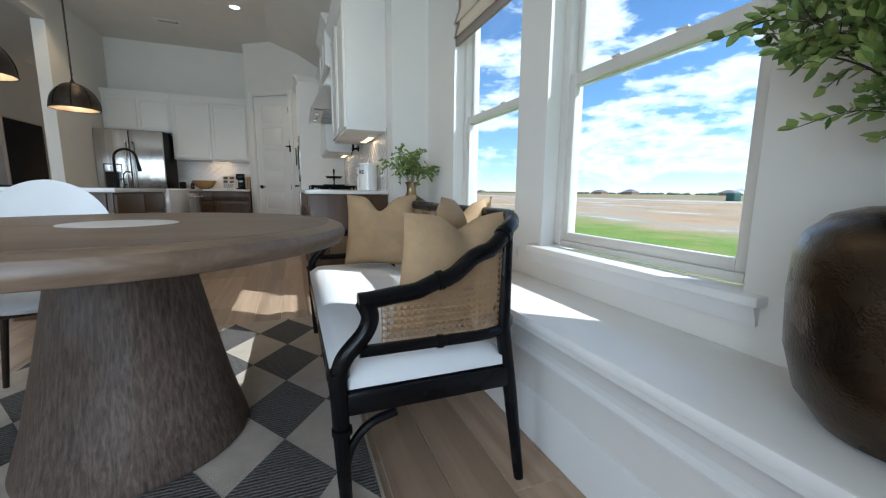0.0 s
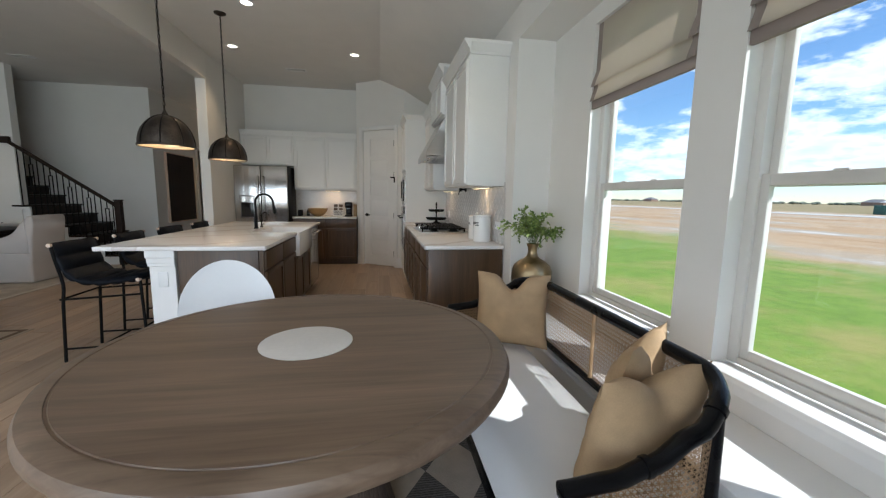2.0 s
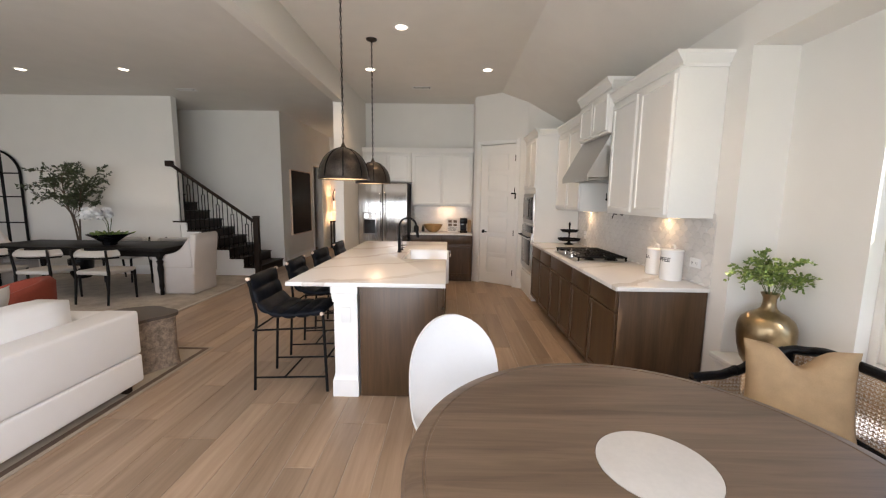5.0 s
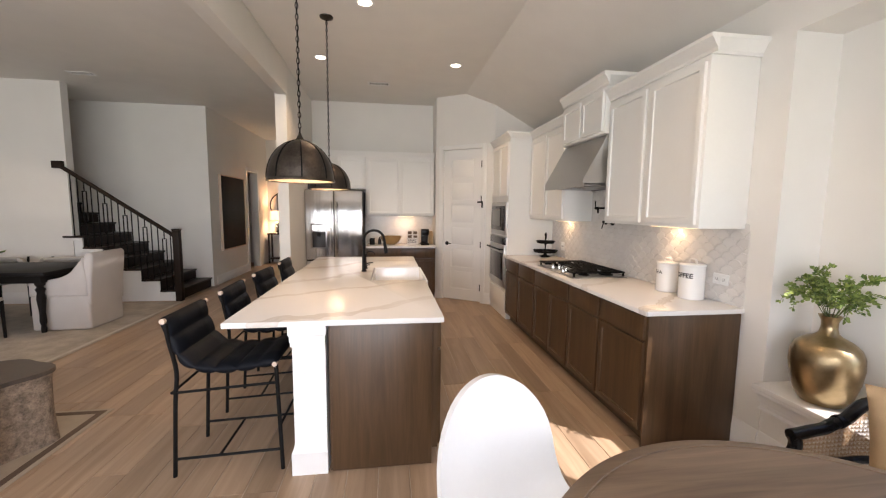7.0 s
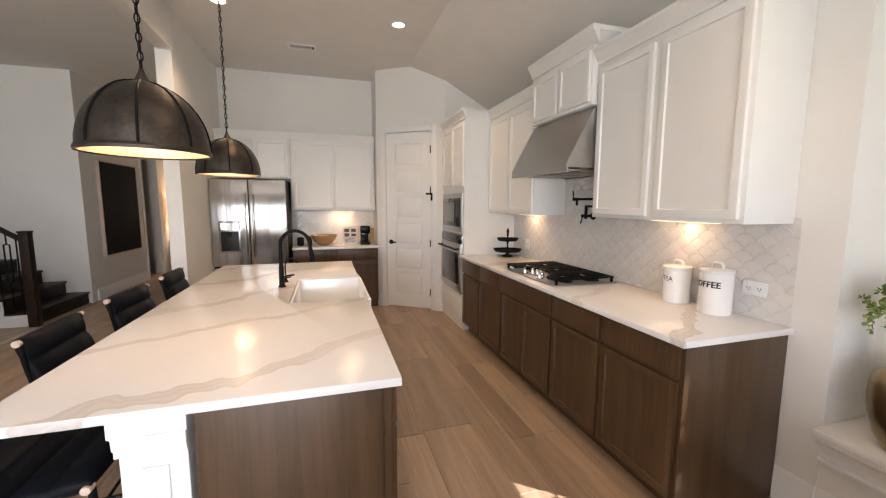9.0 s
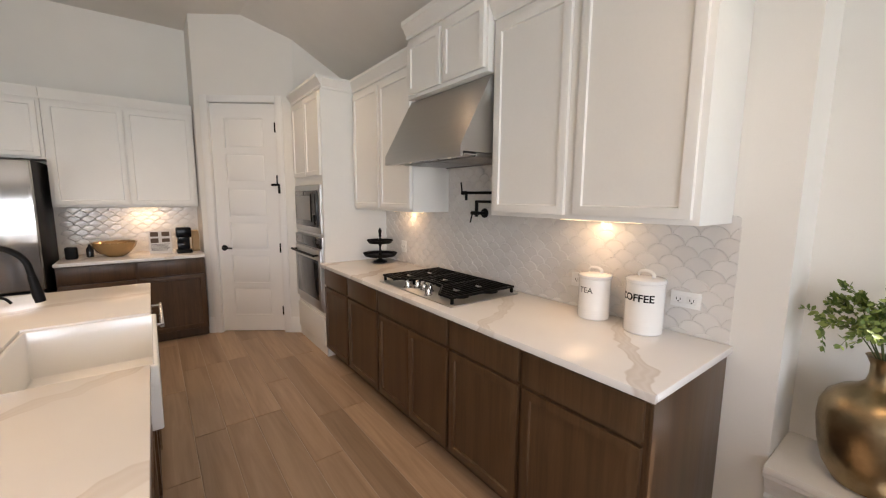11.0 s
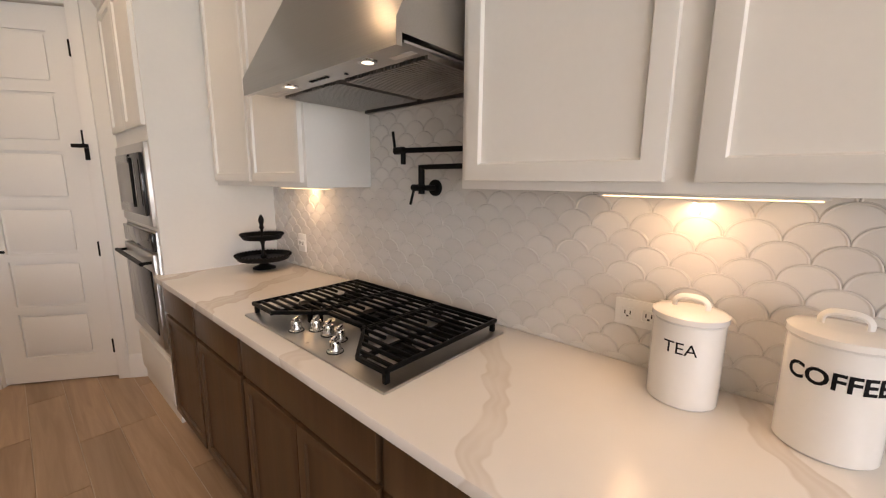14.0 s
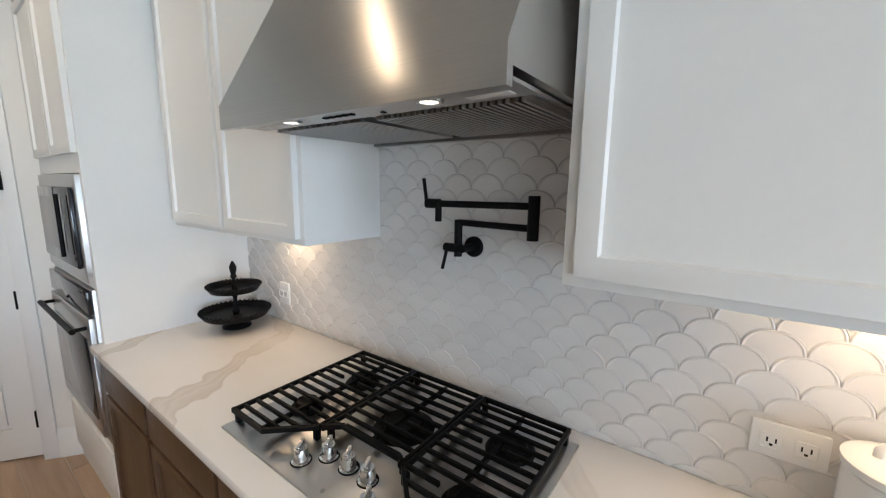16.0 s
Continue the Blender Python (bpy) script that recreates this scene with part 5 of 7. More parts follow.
# ---- counter things ----
def canister(x, y, r, h, word, size, yaw, bold=0.0):
    t = thing("canister", "white enamel canister lettered %s with a looped lid" % word, "canister", (x, y, 0.9203), group="canisters")
    z = 0.9203
    part("body", lathe(bmesh.new(), [(r - 0.004, z), (r, z + 0.004), (r, z + h - 0.004), (r - 0.003, z + h)], x, y, 40), "ceramic", t)
    lid = part("lid", lathe(bmesh.new(), [(r + 0.001, z + h + 0.0005), (r + 0.004, z + h + 0.003), (r + 0.004, z + h + 0.016), (r - 0.004, z + h + 0.021), (r * 0.5, z + h + 0.025), (0.004, z + h + 0.026)], x, y, 40), "ceramic", t)
    ca, sa = math.cos(yaw), math.sin(yaw)
    hp = [(-0.035, 0.022), (-0.034, 0.04), (-0.018, 0.052), (0.018, 0.052), (0.034, 0.04), (0.035, 0.022)]
    part("handle", tube(bmesh.new(), smooth_path([(x + u * ca, y + u * sa, z + h + w) for u, w in hp], 4), 0.0042, 8, flat=1.9), "ceramic", lid)
    # letters wrapped round the body
    cu = bpy.data.curves.new("lettering", "FONT")
    cu.body, cu.size, cu.align_x, cu.extrude, cu.resolution_u = word, size, "CENTER", 0.0004, 3
    cu.offset = bold
    tmp = bpy.data.objects.new("lettering", cu)
    me = bpy.data.meshes.new_from_object(tmp)
    bpy.data.objects.remove(tmp)
    b = bmesh.new()
    b.from_mesh(me)
    face = yaw + math.pi / 2
    for v in b.verts:
        ang = face + v.co.x / r
        rr = r + 0.0006 + v.co.z
        v.co = Vector((x + rr * math.cos(ang), y + rr * math.sin(ang), z + h * 0.66 + v.co.y))
    part("lettering", b, "ink", t, "black printed lettering")


canister(3.128, 7.522, 0.078, 0.210, "TEA", 0.041, math.atan2(0.02, -1.0) - math.pi / 2)
canister(3.118, 7.260, 0.083, 0.234, "COFFEE", 0.047, math.atan2(0.06, -1.0) - math.pi / 2, 0.0011)

x, y = 3.045, 9.735
t = thing("tiered_tray", "black two-tier serving tray with beaded rims on the worktop", "tray", (x, y, 0.92))
part("foot", lathe(bmesh.new(), [(0.066, 0.9203), (0.066, 0.927), (0.060, 0.932), (0.035, 0.942), (0.02, 0.952), (0.018, 0.985)], x, y, 28), "matte_black", t)
for nm, z, r in (("lower_plate", 0.985, 0.155), ("upper_plate", 1.110, 0.118)):
    part(nm, lathe(bmesh.new(), [(0.02, z), (r - 0.016, z), (r - 0.004, z + 0.012), (r, z + 0.022), (r + 0.003, z + 0.022), (r, z + 0.010), (r - 0.012, z - 0.007), (0.02, z - 0.007)], x, y, 40, caps=False), "matte_black", t)
    be = bmesh.new()
    for k in range(44):
        a = 2 * math.pi * k / 44
        rr = bmesh.ops.create_icosphere(be, subdivisions=1, radius=0.0065)
        bmesh.ops.translate(be, verts=rr["verts"], vec=(x + (r + 0.002) * math.cos(a), y + (r + 0.002) * math.sin(a), z + 0.022))
    part("beaded_rim", be, "matte_black", t)
part("stem", lathe(bmesh.new(), [(0.014, 0.980), (0.019, 0.998), (0.010, 1.014), (0.009, 1.065), (0.016, 1.088), (0.014, 1.110), (0.009, 1.125), (0.008, 1.160), (0.016, 1.174), (0.010, 1.186), (0.015, 1.204), (0.017, 1.220), (0.010, 1.238), (0.004, 1.250)], x, y, 18), "matte_black", t)


def outlet(y0, y1, z0, z1):
    t = thing("outlet", "white double power outlet on the tiled wall", "outlet", (XW - 0.02, (y0 + y1) / 2, z0), group="outlets")
    xo = XW - 0.012
    part("plate", nb(xo - 0.008, xo + 0.003, y0, y1, z0, z1, bev=0.003), "plastic_white", t)
    for k in (0.28, 0.72):
        yc, zc = y0 + (y1 - y0) * k, (z0 + z1) / 2
        part("socket", nb(xo - 0.0105, xo - 0.0082, yc - 0.019, yc + 0.019, zc - 0.017, zc + 0.017, bev=0.004), "plastic_white", t)
        # raised black bars: the shade inside the socket holes put into colour
        b = bmesh.new()
        box(b, xo - 0.0112, xo - 0.0106, yc - 0.009, yc - 0.006, zc - 0.004, zc + 0.007)
        box(b, xo - 0.0112, xo - 0.0106, yc + 0.006, yc + 0.009, zc - 0.004, zc + 0.007)
        box(b, xo - 0.0112, xo - 0.0106, yc - 0.003, yc + 0.003, zc - 0.012, zc - 0.007)
        part("slots", b, "ink", t)


outlet(7.595, 7.725, 1.04, 1.12)
outlet(7.065, 7.19, 1.045, 1.118)
outlet(9.55, 9.63, 1.02, 1.13)

# coffee counter things
t = thing("glass_bowl", "ribbed amber glass bowl on the coffee counter", "bowl", (0.98, 11.58, 0.92))
b = bmesh.new()
n_ = 36
prof = [(0.06, 0.9203), (0.07, 0.926), (0.125, 0.965), (0.165, 1.02), (0.182, 1.065), (0.176, 1.065), (0.155, 1.02), (0.115, 0.972), (0.05, 0.935)]
rings = []
for r, z in prof:
    rings.append([b.verts.new((0.98 + (r + (0.008 if k % 2 and r > 0.06 else 0)) * math.cos(2 * math.pi * k / n_), 11.58 + (r + (0.008 if k % 2 and r > 0.06 else 0)) * math.sin(2 * math.pi * k / n_), z + (0.006 if k % 2 and r > 0.15 else 0))) for k in range(n_)])
for a, c in zip(rings, rings[1:]):
    for k in range(n_):
        b.faces.new((a[k], a[(k + 1) % n_], c[(k + 1) % n_], c[k]))
b.faces.new(rings[0][::-1])
b.faces.new(rings[-1])
part("bowl_body", b, "gold_glass", t)
t = thing("coffee_maker", "black single-serve coffee machine on the counter", "coffee machine", (1.57, 11.55, 0.92))
part("base", nb(1.50, 1.64, 11.45, 11.68, 0.9203, 0.95, bev=0.008), "matte_black", t)
part("tank", nb(1.51, 1.63, 11.59, 11.68, 0.9505, 1.17, bev=0.012), "dark_glass", t)
part("head", nb(1.50, 1.64, 11.45, 11.588, 1.09, 1.20, bev=0.015), "black", t)
t = thing("recipe_stand", "printed sheet on a small stand", "stand", (1.36, 11.6, 0.92))
b = turned(nb(-0.10, 0.10, -0.002, 0.002, 0, 0.24), Matrix.Translation((1.36, 11.60, 0.93)) @ Matrix.Rotation(radians(-14), 4, "X"))
part("sheet", b, "paper", t)
for k, (u, w, hgt) in enumerate(((-0.05, 0.20, 0.05), (0.05, 0.20, 0.05), (-0.05, 0.13, 0.05), (0.05, 0.13, 0.04))):
    b = turned(nb(u - 0.035, u + 0.035, -0.0035, -0.0025, w - hgt / 2, w + hgt / 2), Matrix.Translation((1.36, 11.60, 0.93)) @ Matrix.Rotation(radians(-14), 4, "X"))
    part("printed_block", b, "rug_edge", t)
for k in range(6):
    w_ = 0.085 - 0.006 * (k % 3)
    b = turned(nb(-0.085, -0.085 + w_ * 2, -0.0035, -0.0025, 0.085 - k * 0.013, 0.089 - k * 0.013), Matrix.Translation((1.36, 11.60, 0.93)) @ Matrix.Rotation(radians(-14), 4, "X"))
    part("text_line", b, "ink", t)
part("foot", nb(1.26, 1.46, 11.56, 11.66, 0.9203, 0.930, bev=0.002), "paper", t)
solo("smart_speaker", nb(0.61, 0.70, 11.52, 11.60, 0.9203, 1.04, bev=0.015), "matte_black", "small black box speaker on the counter", "speaker")
b = lathe(bmesh.new(), [(0.028, 0.9203), (0.03, 0.93), (0.03, 1.0), (0.012, 1.03), (0.012, 1.05)], 0.78, 11.66, 20)
solo("bottle", b, "dark_glass", "small dark bottle on the counter", "bottle")
solo("paper_bag", nb(1.655, 1.72, 11.62, 11.75, 0.9203, 1.15, bev=0.006), "pillow", "small tan paper packet", "packet")


# ---- pendants ----
def pendant(x, y, zb):
    t = thing("pendant_lamp", "dark bronze dome pendant lamp on a chain, lit", "pendant lamp", (x, y, zb), group="pendants over the island")
    R, hgt = 0.205, 0.245
    prof = [(R, zb), (R + 0.004, zb + 0.004), (R + 0.002, zb + 0.014)] + [(R * math.cos(a), zb + 0.014 + hgt * math.sin(a)) for a in [math.pi / 2 * k / 14 for k in range(1, 13)]] + [(0.022, zb + hgt + 0.016)]
    inner = [(r * 0.97, z - 0.006) for r, z in reversed(prof[2:])]
    part("shade", lathe(bmesh.new(), prof, x, y, 48, caps=False), "bronze", t)
    part("lining", lathe(bmesh.new(), [(R - 0.002, zb + 0.001)] + inner[::-1], x, y, 48, caps=False), "pend_in", t)
    part("rim", lathe(bmesh.new(), [(R - 0.003, zb - 0.004), (R + 0.006, zb - 0.004), (R + 0.008, zb + 0.006), (R + 0.003, zb + 0.016)], x, y, 48, caps=False), "bronze", t)
    for k in range(8):
        a = 2 * math.pi * (k + 0.3) / 8
        pts = [(x + (R * math.cos(q) + 0.002) * math.cos(a), y + (R * math.cos(q) + 0.002) * math.sin(a), zb + 0.014 + hgt * math.sin(q)) for q in [math.pi / 2 * j / 10 for j in range(0, 11)]]
        part("rib", tube(bmesh.new(), pts, 0.005, 6), "matte_black", t)
    part("cap", lathe(bmesh.new(), [(0.03, zb + hgt + 0.008), (0.024, zb + hgt + 0.02), (0.01, zb + hgt + 0.05), (0.008, zb + hgt + 0.06)], x, y, 16), "bronze", t)
    part("globe", lathe(bmesh.new(), [(0.004, zb + 0.10), (0.025, zb + 0.115), (0.03, zb + 0.14), (0.018, zb + 0.17), (0.014, zb + 0.20)], x, y, 16), "lamp_disc", t)
    ch = bmesh.new()
    z = zb + hgt + 0.055
    k = 0
    while z < CEIL - 0.03:
        ring = [(0.009 * math.cos(2 * math.pi * q / 10), 0.020 * math.sin(2 * math.pi * q / 10)) for q in range(11)]
        pts = [((x + u, y, z + 0.018 + v) if k % 2 else (x, y + u, z + 0.018 + v)) for u, v in ring]
        tube(ch, pts, 0.0028, 5, caps=False)
        z += 0.033
        k += 1
    part("chain", ch, "matte_black", t)
    part("cord", rod((x + 0.002, y, zb + hgt + 0.05), (x + 0.002, y, CEIL - 0.01), 0.0025, 6), "matte_black", t)
    part("canopy", lathe(bmesh.new(), [(0.01, CEIL - 0.035), (0.03, CEIL - 0.028), (0.062, CEIL - 0.012), (0.065, CEIL - 0.001)], x, y, 28), "bronze", t)
    bulb("pendant_bulb", (x, y, zb + 0.07), 2.2)


pendant(0.385, 7.42, 1.715)
pendant(0.35, 8.87, 1.735)


def can(x, y, z):
    t = thing("recessed_light", "round recessed ceiling downlight, lit", "ceiling light", (x, y, z), group="recessed lights")
    part("trim_ring", lathe(bmesh.new(), [(0.062, z - 0.0005), (0.085, z - 0.0005), (0.088, z - 0.004), (0.062, z - 0.008)], x, y, 32, caps=False), "trim", t)
    part("lens", lathe(bmesh.new(), [(0.0615, z - 0.0045), (0.0615, z - 0.001)], x, y, 32), "lamp_disc", t)


for cx, cy in KCANS:
    can(cx, cy, CEIL)
for cx, cy in LCANS:
    can(cx, cy, LCEIL)


def vent(x, y, z, sx, sy):
    t = thing("ceiling_vent", "white slatted ceiling air vent", "vent", (x, y, z), group="ceiling vents")
    f = bmesh.new()
    box(f, x - sx, x + sx, y - sy, y - sy + 0.02, z - 0.010, z - 0.0005, bev=0.002)
    box(f, x - sx, x + sx, y + sy - 0.02, y + sy, z - 0.010, z - 0.0005, bev=0.002)
    box(f, x - sx, x - sx + 0.02, y - sy + 0.02, y + sy - 0.02, z - 0.010, z - 0.0005)
    box(f, x + sx - 0.02, x + sx, y - sy + 0.02, y + sy - 0.02, z - 0.010, z - 0.0005)
    part("frame", f, "trim", t)
    # black sheet paints the shade of the hollow duct behind the slats
    part("backing", nb(x - sx + 0.02, x + sx - 0.02, y - sy + 0.02, y + sy - 0.02, z - 0.002, z - 0.0006), "ink", t)
    for k in range(int((2 * sx - 0.04) / 0.022)):
        xx = x - sx + 0.03 + k * 0.022
        part("slat", nb(xx - 0.0065, xx + 0.0065, y - sy + 0.02, y + sy - 0.02, z - 0.008, z - 0.004), "trim", t)


vent(0.80, 10.82, CEIL, 0.16, 0.075)
vent(1.865, 7.78, CEIL, 0.18, 0.16)
vent(-3.38, 11.14, LCEIL, 0.16, 0.075)
# ---- stools at the island ----
def bar_stool():
    t = thing("bar_stool", "black channelled leather bar stool on a slim black metal frame", "stool", group="stools at the island")
    for s in (-1, 1):
        y = 0.20 * s
        part("leg", tube(bmesh.new(), smooth_path([(-0.295, y, 0.0), (-0.27, y, 0.45), (-0.255, y, 0.62), (-0.275, y * 1.12, 0.82), (-0.285, y * 1.14, 0.925)], 4), 0.0115, 10), "matte_black", t)
        part("leg", tube(bmesh.new(), [(0.295, y, 0.0), (0.275, y, 0.645)], 0.0115, 10), "matte_black", t)
        part("end_cap", rod((-0.286, y * 1.14 + s * 0.004, 0.925), (-0.286, y * 1.14 + s * 0.024, 0.925), 0.015, 12), "end_wood", t, "pale wood end cap")
        part("end_cap", rod((0.275, y + s * 0.004, 0.655), (0.275, y + s * 0.034, 0.655), 0.014, 12), "end_wood", t, "pale wood end cap")
        part("side_rail", rod((-0.285, y, 0.50), (0.28, y, 0.535), 0.008, 8), "matte_black", t)
        part("stretcher", rod((-0.292, y, 0.105), (0.291, y, 0.125), 0.008, 8), "matte_black", t)
    part("footrest", rod((0.287, -0.2, 0.27), (0.287, 0.2, 0.27), 0.008, 8), "matte_black", t)
    part("crossbar", rod((-0.05, -0.2, 0.113), (-0.05, 0.2, 0.113), 0.008, 8), "matte_black", t)
    part("crossbar", rod((-0.287, -0.2, 0.50), (-0.287, 0.2, 0.50), 0.008, 8), "matte_black", t)
    part("back_rod", rod((-0.286, -0.24, 0.925), (-0.286, 0.24, 0.925), 0.009, 8), "matte_black", t)
    part("front_rod", rod((0.275, -0.23, 0.655), (0.275, 0.23, 0.655), 0.009, 8), "matte_black", t)
    # channelled sling

    pts = [Vector((px, 0, pz)) for px, pz in ((-0.30, 0.940), (-0.272, 0.84), (-0.24, 0.745), (-0.185, 0.672), (-0.09, 0.638), (0.02, 0.633), (0.14, 0.645), (0.285, 0.668))]
    pts = smooth_path(pts, 10)
    total = sum((q - p).length for p, q in zip(pts, pts[1:]))
    b = bmesh.new()
    upper, lower = [], []
    run = 0.0
    for i, p in enumerate(pts):
        a, c = pts[max(0, i - 1)], pts[min(len(pts) - 1, i + 1)]
        tan = (c - a).normalized()
        nor = Vector((-tan.z, 0, tan.x))
        if nor.z < 0 and i > 40:
            nor = -nor
        if i:
            run += (p - pts[i - 1]).length
        puff = 0.010 + 0.020 * abs(math.sin(math.pi * run / total * 7)) ** 0.5
        ys = [-0.225, -0.21, -0.1, 0, 0.1, 0.21, 0.225]
        pf = [0.3, 0.9, 1, 1, 1, 0.9, 0.3]
        upper.append([b.verts.new((p + nor * puff * f) + Vector((0, y, 0))) for y, f in zip(ys, pf)])
        lower.append([b.verts.new((p - nor * puff * f) + Vector((0, y, 0))) for y, f in zip(ys, pf)])
    for i in range(len(pts) - 1):
        for k in range(6):
            b.faces.new((upper[i][k], upper[i][k + 1], upper[i + 1][k + 1], upper[i + 1][k]))
            b.faces.new((lower[i][k], lower[i + 1][k], lower[i + 1][k + 1], lower[i][k + 1]))
        b.faces.new((upper[i][0], upper[i + 1][0], lower[i + 1][0], lower[i][0]))
        b.faces.new((upper[i][6], lower[i][6], lower[i + 1][6], upper[i + 1][6]))
    for i in (0, -1):
        for k in range(6):
            b.faces.new((upper[i][k], lower[i][k], lower[i][k + 1], upper[i][k + 1]))
    bmesh.ops.recalc_face_normals(b, faces=b.faces[:])
    part("sling_seat", b, "leather", t, angle=60)
    return t


M["end_wood"] = plain("pale_wood", (0.62, 0.48, 0.38), 0.5, bmp=0.05)
stool = bar_stool()
for k, y in enumerate((7.96, 8.69, 9.48)):
    copy_thing(stool, pose(0.02, y, 0, 0, 0, (2, -3, 1)[k]))
stool.matrix_basis = pose(0.025, 7.24, 0)

# ---- breakfast table ----
TCX, TCY, TZ = 1.892, 5.145, 0.80
t = thing("pedestal_table", "round grey-brown oak pedestal table with a white inlay", "table", (TCX, TCY, 0))
R = 0.735
prof = [(0.05, TZ - 0.075), (R - 0.05, TZ - 0.075), (R - 0.012, TZ - 0.066), (R, TZ - 0.045), (R, TZ - 0.030), (R - 0.010, TZ - 0.012), (R - 0.030, TZ - 0.003), (R - 0.058, TZ), (R - 0.060, TZ - 0.003), (R - 0.066, TZ - 0.003), (R - 0.068, TZ), (0.166, TZ), (0.165, TZ - 0.003)]
part("tabletop", lathe(bmesh.new(), prof, TCX, TCY, 96), "table", t)
part("inlay", lathe(bmesh.new(), [(0.1635, TZ - 0.0028), (0.1635, TZ + 0.0006), (0.16, TZ + 0.0012)], TCX, TCY, 64), "marble", t, "white stone inlay disc")
part("pedestal", lathe(bmesh.new(), [(0.34, 0.012), (0.343, 0.02), (0.343, 0.03), (0.30, 0.18), (0.255, 0.38), (0.21, 0.60), (0.185, TZ - 0.077)], TCX, TCY, 64), "table_leg", t)

# ---- rug with charcoal diamonds ----
t = thing("area_rug", "cream wool rug with charcoal diamonds under the table", "rug", (1.85, 5.15, 0))
RX_0, RX_1, RY_0, RY_1 = 1.10, 2.66, 3.95, 6.40
part("field", nb(RX_0, RX_1, RY_0, RY_1, 0.0005, 0.008, bev=0.003), "rug_cream", t)
DX, DY = 0.330, 0.475
OX, OY = 2.372, 5.19


def clip_poly(poly, ax, lim, keep_less):
    out = []
    for i in range(len(poly)):
        a, c = poly[i], poly[(i + 1) % len(poly)]
        ia, ic = (a[ax] <= lim) == keep_less or a[ax] == lim, (c[ax] <= lim) == keep_less or c[ax] == lim
        if ia:
            out.append(a)
        if ia != ic:
            k = (lim - a[ax]) / (c[ax] - a[ax])
            out.append(tuple(a[j] + k * (c[j] - a[j]) for j in range(2)))
    return out


for i in range(-5, 3):
    for j in range(-4, 5):
        cx, cy = OX + i * DX, OY + j * DY
        poly = [(cx - DX / 2, cy), (cx, cy - DY / 2), (cx + DX / 2, cy), (cx, cy + DY / 2)]
        for ax_, lim, less in ((0, RX_0 + 0.012, False), (0, RX_1 - 0.012, True), (1, RY_0 + 0.012, False), (1, RY_1 - 0.012, True)):
            if poly:
                poly = clip_poly(poly, ax_, lim, less)
        if len(poly) < 3:
            continue
        b = bmesh.new()
        prism(b, poly, "z", 0.0078, 0.0102)
        part("diamond", b, "rug_dark", t)

# ---- cane settee ----
t = thing("cane_settee", "black bamboo-style settee with cane panels and a white seat", "settee", (2.8, 5.29, 0))
BX0, BX1, BY0, BY1 = 2.585, 3.125, 4.515, 6.075
CR = 0.20


def plan_line():
    pts = [(BX0, BY0)]
    for k in range(9):
        a = -math.pi / 2 + math.pi / 2 * k / 8
        pts.append((BX1 - CR + CR * math.cos(a), BY0 + CR + CR * math.sin(a)))
    for k in range(9):
        a = math.pi / 2 * k / 8
        pts.append((BX1 - CR + CR * math.cos(a), BY1 - CR + CR * math.sin(a)))
    pts.append((BX0, BY1))
    return pts


PLAN = plan_line()
CUM = [0.0]
for p, q in zip(PLAN, PLAN[1:]):
    CUM.append(CUM[-1] + math.hypot(q[0] - p[0], q[1] - p[1]))
BLEN = CUM[-1]


def on_plan(s):
    s = max(0.0, min(BLEN, s))
    for i in range(len(CUM) - 1):
        if s <= CUM[i + 1] + 1e-9:
            k = (s - CUM[i]) / (CUM[i + 1] - CUM[i])
            return (PLAN[i][0] + k * (PLAN[i + 1][0] - PLAN[i][0]), PLAN[i][1] + k * (PLAN[i + 1][1] - PLAN[i][1]))


def rail_z(s):
    d = min(s, BLEN - s)
    keys = [(0.0, 0.632), (0.14, 0.645), (0.24, 0.675), (0.36, 0.745), (0.50, 0.815), (0.62, 0.838), (5, 0.842)]
    for (a, za), (c, zc) in zip(keys, keys[1:]):
        if d <= c:
            k = (d - a) / (c - a)
            k = k * k * (3 - 2 * k) if za != 0.838 else k
            return za + k * (zc - za)


